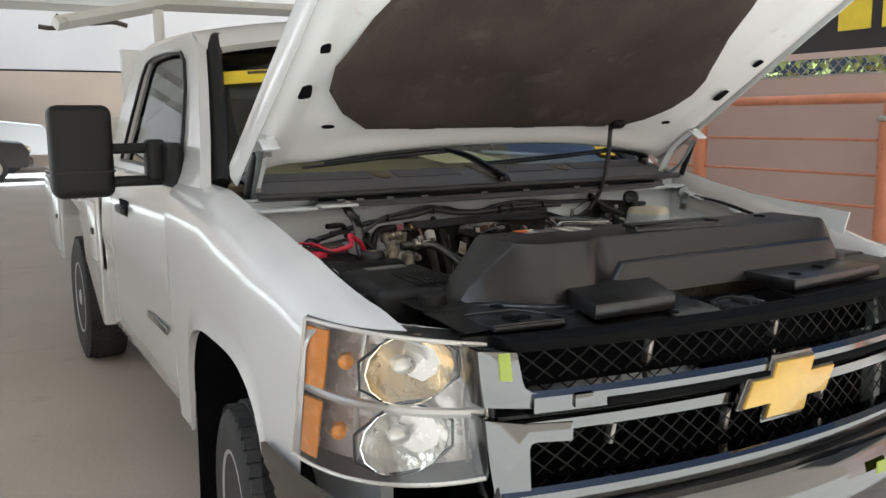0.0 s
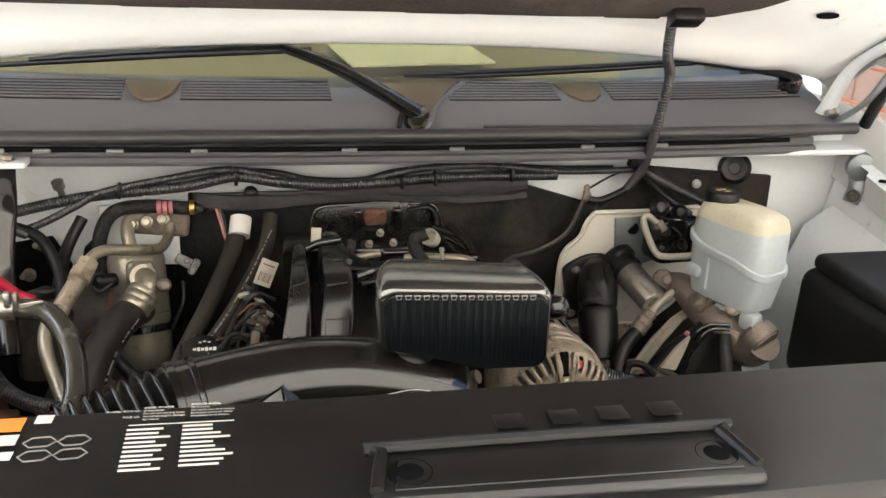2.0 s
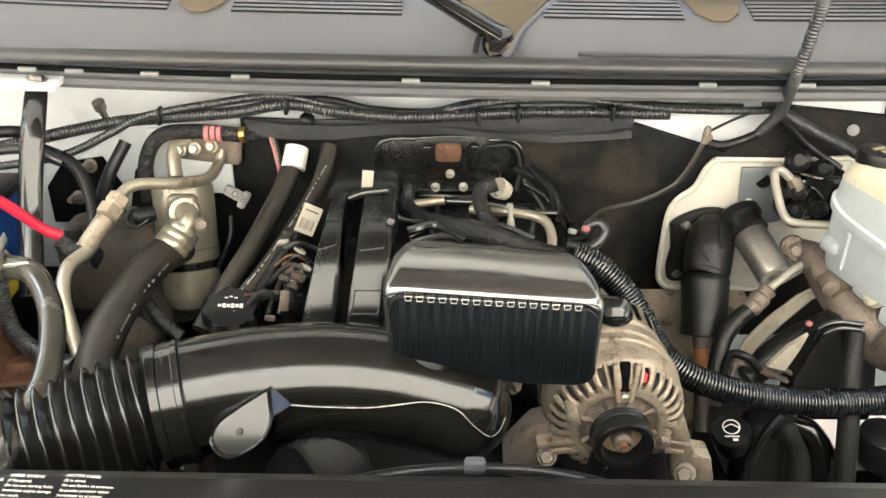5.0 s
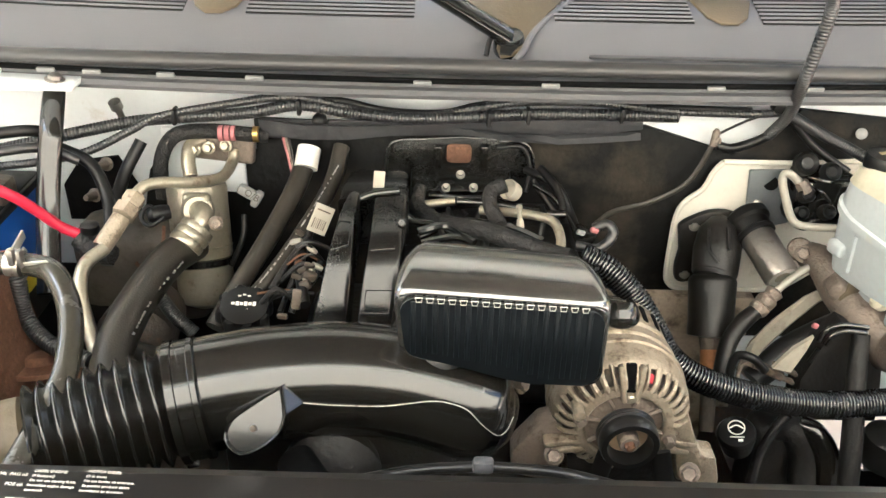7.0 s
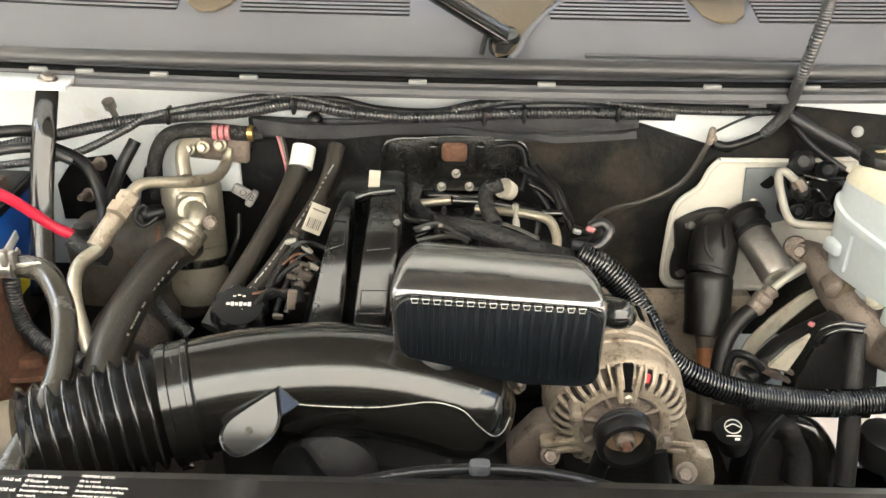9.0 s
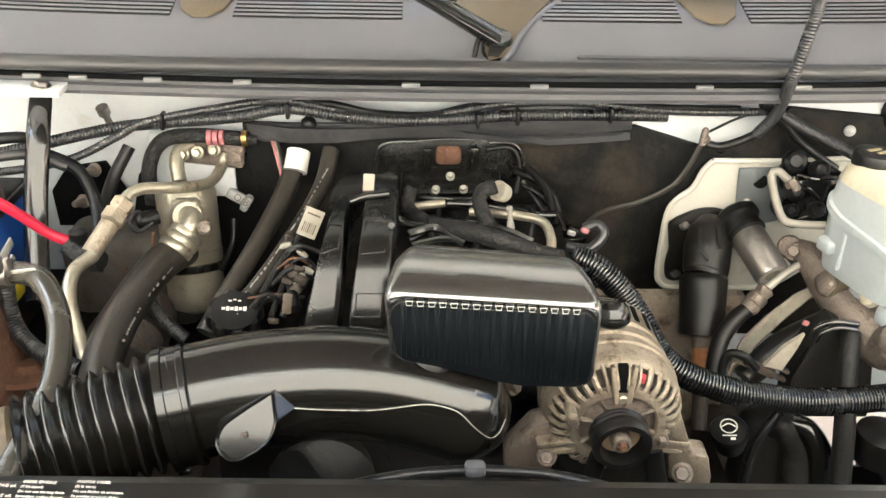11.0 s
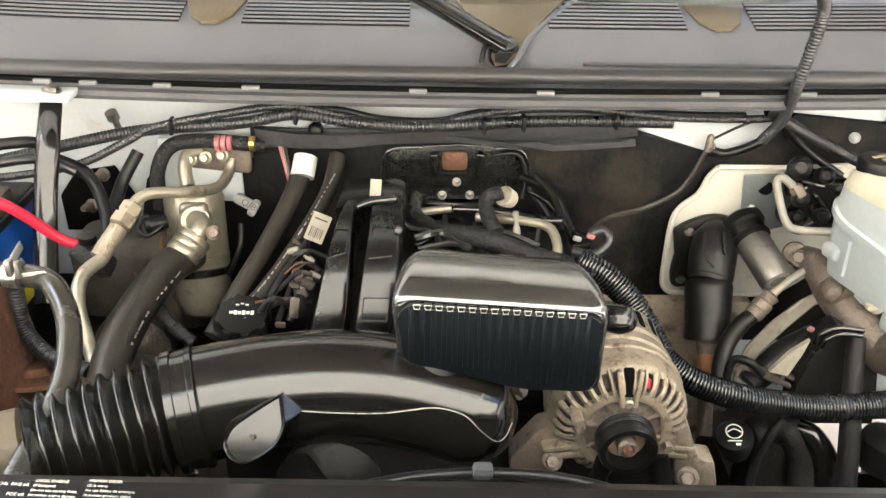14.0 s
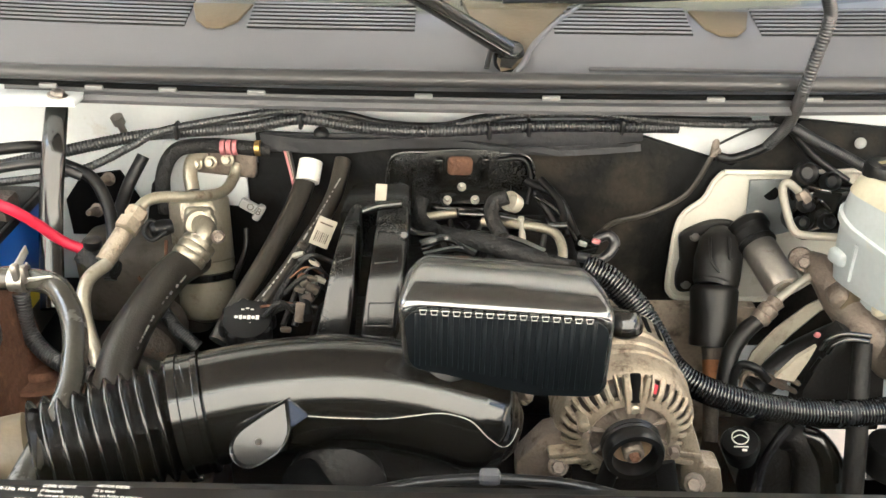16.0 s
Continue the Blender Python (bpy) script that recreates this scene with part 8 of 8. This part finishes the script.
part("cable_joint", sweep([(-0.5377, 1.0650, 1.0625), (-0.5183, 1.0600, 1.0486), (-0.4893, 1.0500, 1.0447)], [0.013, 0.017, 0.013], 14, 5), TAPE, truck, "taped cable joint")
part("cable_boss", turned([(0.01, 0), (0.012, 0.003), (0.012, 0.012), (0.009, 0.014)], aim((-0.5176, 1.0600, 1.0727), (-0.5166, 1.0600, 1.0862)), 18), RUBBER, truck)
tubular("cable", [(-0.5904, 1.1700, 1.1458), (-0.5393, 1.1500, 1.1305), (-0.5121, 1.1200, 1.0942), (-0.5000, 1.0800, 1.0637), (-0.4996, 1.0500, 1.0287)], 0.0085, RUBBER)
tubular("cable", [(-0.4905, 1.2200, 1.1356), (-0.5117, 1.1900, 1.0953), (-0.5175, 1.1400, 1.0574), (-0.5099, 1.0800, 1.0283)], 0.009, RUBBER)
tubular("ac_wire", [(-0.3645, 1.1600, 0.9654), (-0.3458, 1.1700, 1.0083), (-0.3457, 1.1900, 1.0352)], 0.004, RUBBER)
tubular("cable", [(-0.6668, 1.1200, 1.1815), (-0.6065, 1.1500, 1.1771), (-0.5887, 1.1700, 1.1543)], 0.008, RUBBER)
tubular("cable", [(-0.6622, 1.1000, 1.1623), (-0.5991, 1.1400, 1.1569), (-0.5540, 1.1500, 1.1344)], 0.007, LOOM)
# rusty steel panel and bracket low beside the battery
part("rusty_panel", box((0.03, 0.14, 0.2), pose(*(-0.5780, 0.9000, 0.9991), 0, -8, 0), 0.006), RUST, truck, "rust-brown steel support")
part("rusty_bracket", turned([(0.045, 0), (0.045, 0.006), (0.022, 0.01), (0.02, 0.02), (0.008, 0.022)], pose(*(-0.5556, 0.9200, 0.9541), -20, 0, 0), 22), RUST, truck, "rusty round bracket")
part("rust_base", box((0.16, 0.12, 0.012), pose(*(-0.5782, 0.9200, 0.9312), -10, 0, 0), 0.003), RUST, truck)
# coolant hose with clamp, in front of the battery
tubular("coolant_hose", [(-0.5526, 0.8600, 1.1461), (-0.4929, 0.8600, 1.1440), (-0.4611, 0.8400, 1.1430), (-0.4354, 0.8000, 1.1208), (-0.4231, 0.7400, 1.0956), (-0.4318, 0.6900, 1.0746), (-0.4399, 0.6400, 1.0590)], 0.0125, GREYHOSE, "worn grey coolant hose")
part("hose_clamp", sweep([(-0.5170, 0.8550, 1.1500), (-0.5017, 0.8550, 1.1489)], 0.0145, 18, 2), STEEL, truck, "spring hose clamp")
part("clamp_tab", box((0.008, 0.01, 0.02), pose(*(-0.5060, 0.8450, 1.1631)), 0.003), STEEL, truck)
part("clamp_tab", box((0.005, 0.01, 0.02), pose(*(-0.4970, 0.8450, 1.1613)), 0.002), STEEL, truck)
part("hose_print", box((0.028, 0.001, 0.008), pose(*(-0.4834, 0.8460, 1.1555), 40, -8, 0), 0), PRINT, truck)
tubular("overflow_hose", [(-0.5664, 0.9500, 1.0717), (-0.5632, 0.9400, 1.0210), (-0.5298, 0.9200, 0.9939), (-0.4762, 0.9000, 0.9847)], 0.0105, LOOM, "", ribs=40, depth=0.12)
tubular("overflow_hose", [(-0.4383, 1.0500, 0.9853), (-0.4129, 1.0300, 0.9626), (-0.3862, 1.0200, 0.9423)], 0.0095, LOOM, "", ribs=24, depth=0.14)
tubular("overflow_hose", [(-0.5046, 1.0000, 0.9446), (-0.4544, 0.9800, 0.9375), (-0.4001, 0.9500, 0.9481)], 0.015, HOSE)
part("compressor", turned([(0.05, -0.08), (0.055, 0), (0.04, 0.02), (0.02, 0.03)], pose(*(-0.4810, 1.0500, 0.9086), 90, 0, 0), 22), IRON, truck)
tubular("plug_wire", [(-0.2270, 0.9800, 1.0191), (-0.2436, 1.0500, 1.0350), (-0.2384, 1.1000, 1.0502)], 0.007, RUBBER)
part("plug_bracket", box((0.012, 0.006, 0.03), pose(*(-0.2372, 0.9800, 1.0274), 0, 8, 0), 0.003), CASTING, truck)
part("plug_boot", box((0.02, 0.01, 0.014), pose(*(-0.2257, 1.0200, 1.0382), 0, 30, 0), 0.005), IRON, truck)
part("plug_boot", box((0.016, 0.01, 0.014), pose(*(-0.2307, 1.0100, 1.0296), 0, -20, 0), 0.005), IRON, truck)
# low shapes under the duct
part("fan_clutch", turned([(0.05, 0), (0.055, 0.02), (0.04, 0.04), (0.012, 0.05)], pose(*(-0.1683, 0.7600, 0.9669), 90, 0, 0), 26), BLOCK, truck)
part("water_pump", box((0.14, 0.1, 0.08), pose(*(-0.1057, 0.8400, 0.8911), 0, 10, 0), 0.02), BLOCK, truck)
part("timing_cover", box((0.12, 0.02, 0.09), pose(*(-0.2284, 0.7800, 0.9375)), 0.01), BLOCK, truck)
part("shroud_tab", box((0.016, 0.01, 0.012), pose(*(-0.0235, 0.5600, 1.1591)), 0.003), COWLDARK, truck, "grey plastic shroud tab")
part("shroud_rim", sweep([(-0.1468, 0.5500, 1.1418), (-0.0873, 0.5750, 1.1350), (-0.0421, 0.5800, 1.1365), (0.0032, 0.5800, 1.1368), (0.0481, 0.5750, 1.1358), (0.0965, 0.5500, 1.1430)], 0.0045, 10, 8), BELT, truck, "curved black fan shroud rim")
# near-black colour carries the shade under the duct
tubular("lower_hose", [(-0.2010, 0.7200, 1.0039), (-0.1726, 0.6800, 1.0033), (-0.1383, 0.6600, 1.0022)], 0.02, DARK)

# coolant tank and air box in front, passenger's corner
tank_ob = part("coolant_tank", box((0.26, 0.1, 0.085), pose(-0.68, 0.84, 1.075, 0, 0, 3), 0.038, 5), PLASTIC, truck, "black coolant surge tank")
part("tank_cap", turned([(0.034, 0), (0.036, 0.012), (0.034, 0.028), (0.03, 0.034), (0.006, 0.036)], pose(-0.63, 0.885, 1.1), 24), RUBBER, tank_ob, "black cap with yellow print")
part("cap_print", box((0.026, 0.006, 0.001), pose(-0.63, 0.885, 1.1362, 0, 0, 20), 0), DASH, tank_ob)
part("cap_print", box((0.018, 0.005, 0.001), pose(-0.63, 0.873, 1.1362, 0, 0, 20), 0), DASH, tank_ob)
airbox = part("air_box", box((0.24, 0.26, 0.2), pose(-0.685, 0.61, 1.018, 2, 0, 0), 0.03, 4), PLASTIC, truck, "dark grey air filter box with a ribbed lid")
part("air_box_label", box((0.11, 0.035, 0.002), pose(-0.68, 0.7, 1.1215, 2, 0, 0), 0), DULL, airbox, "pale label")
for k in range(9):
    part("lid_rib", box((0.007, 0.13, 0.006), pose(-0.7 + 0.0135 * k, 0.55, 1.117, 2, 0, 0), 0.0015), PLASTIC, airbox)
part("lid_seam", box((0.244, 0.264, 0.006), pose(-0.685, 0.61, 1.06, 2, 0, 0), 0.002), PLASTIC, airbox)
for x, y in ((-0.8, 0.7), (-0.575, 0.56)):
    part("lid_clip", box((0.01, 0.025, 0.04), pose(x, y, 1.06), 0.003), IRON, airbox)
part("washer_cap", turned([(0.03, 0), (0.034, 0.01), (0.03, 0.03), (0.01, 0.034)], pose(-0.7, 0.42, 1.075), 20), PLASTIC, truck)
part("lamp_back", box((0.12, 0.1, 0.12), pose(-0.78, 0.4, 0.98), 0.02), PLASTIC, truck)
part("lamp_back", box((0.12, 0.1, 0.12), pose(0.78, 0.4, 0.98), 0.02), PLASTIC, truck)
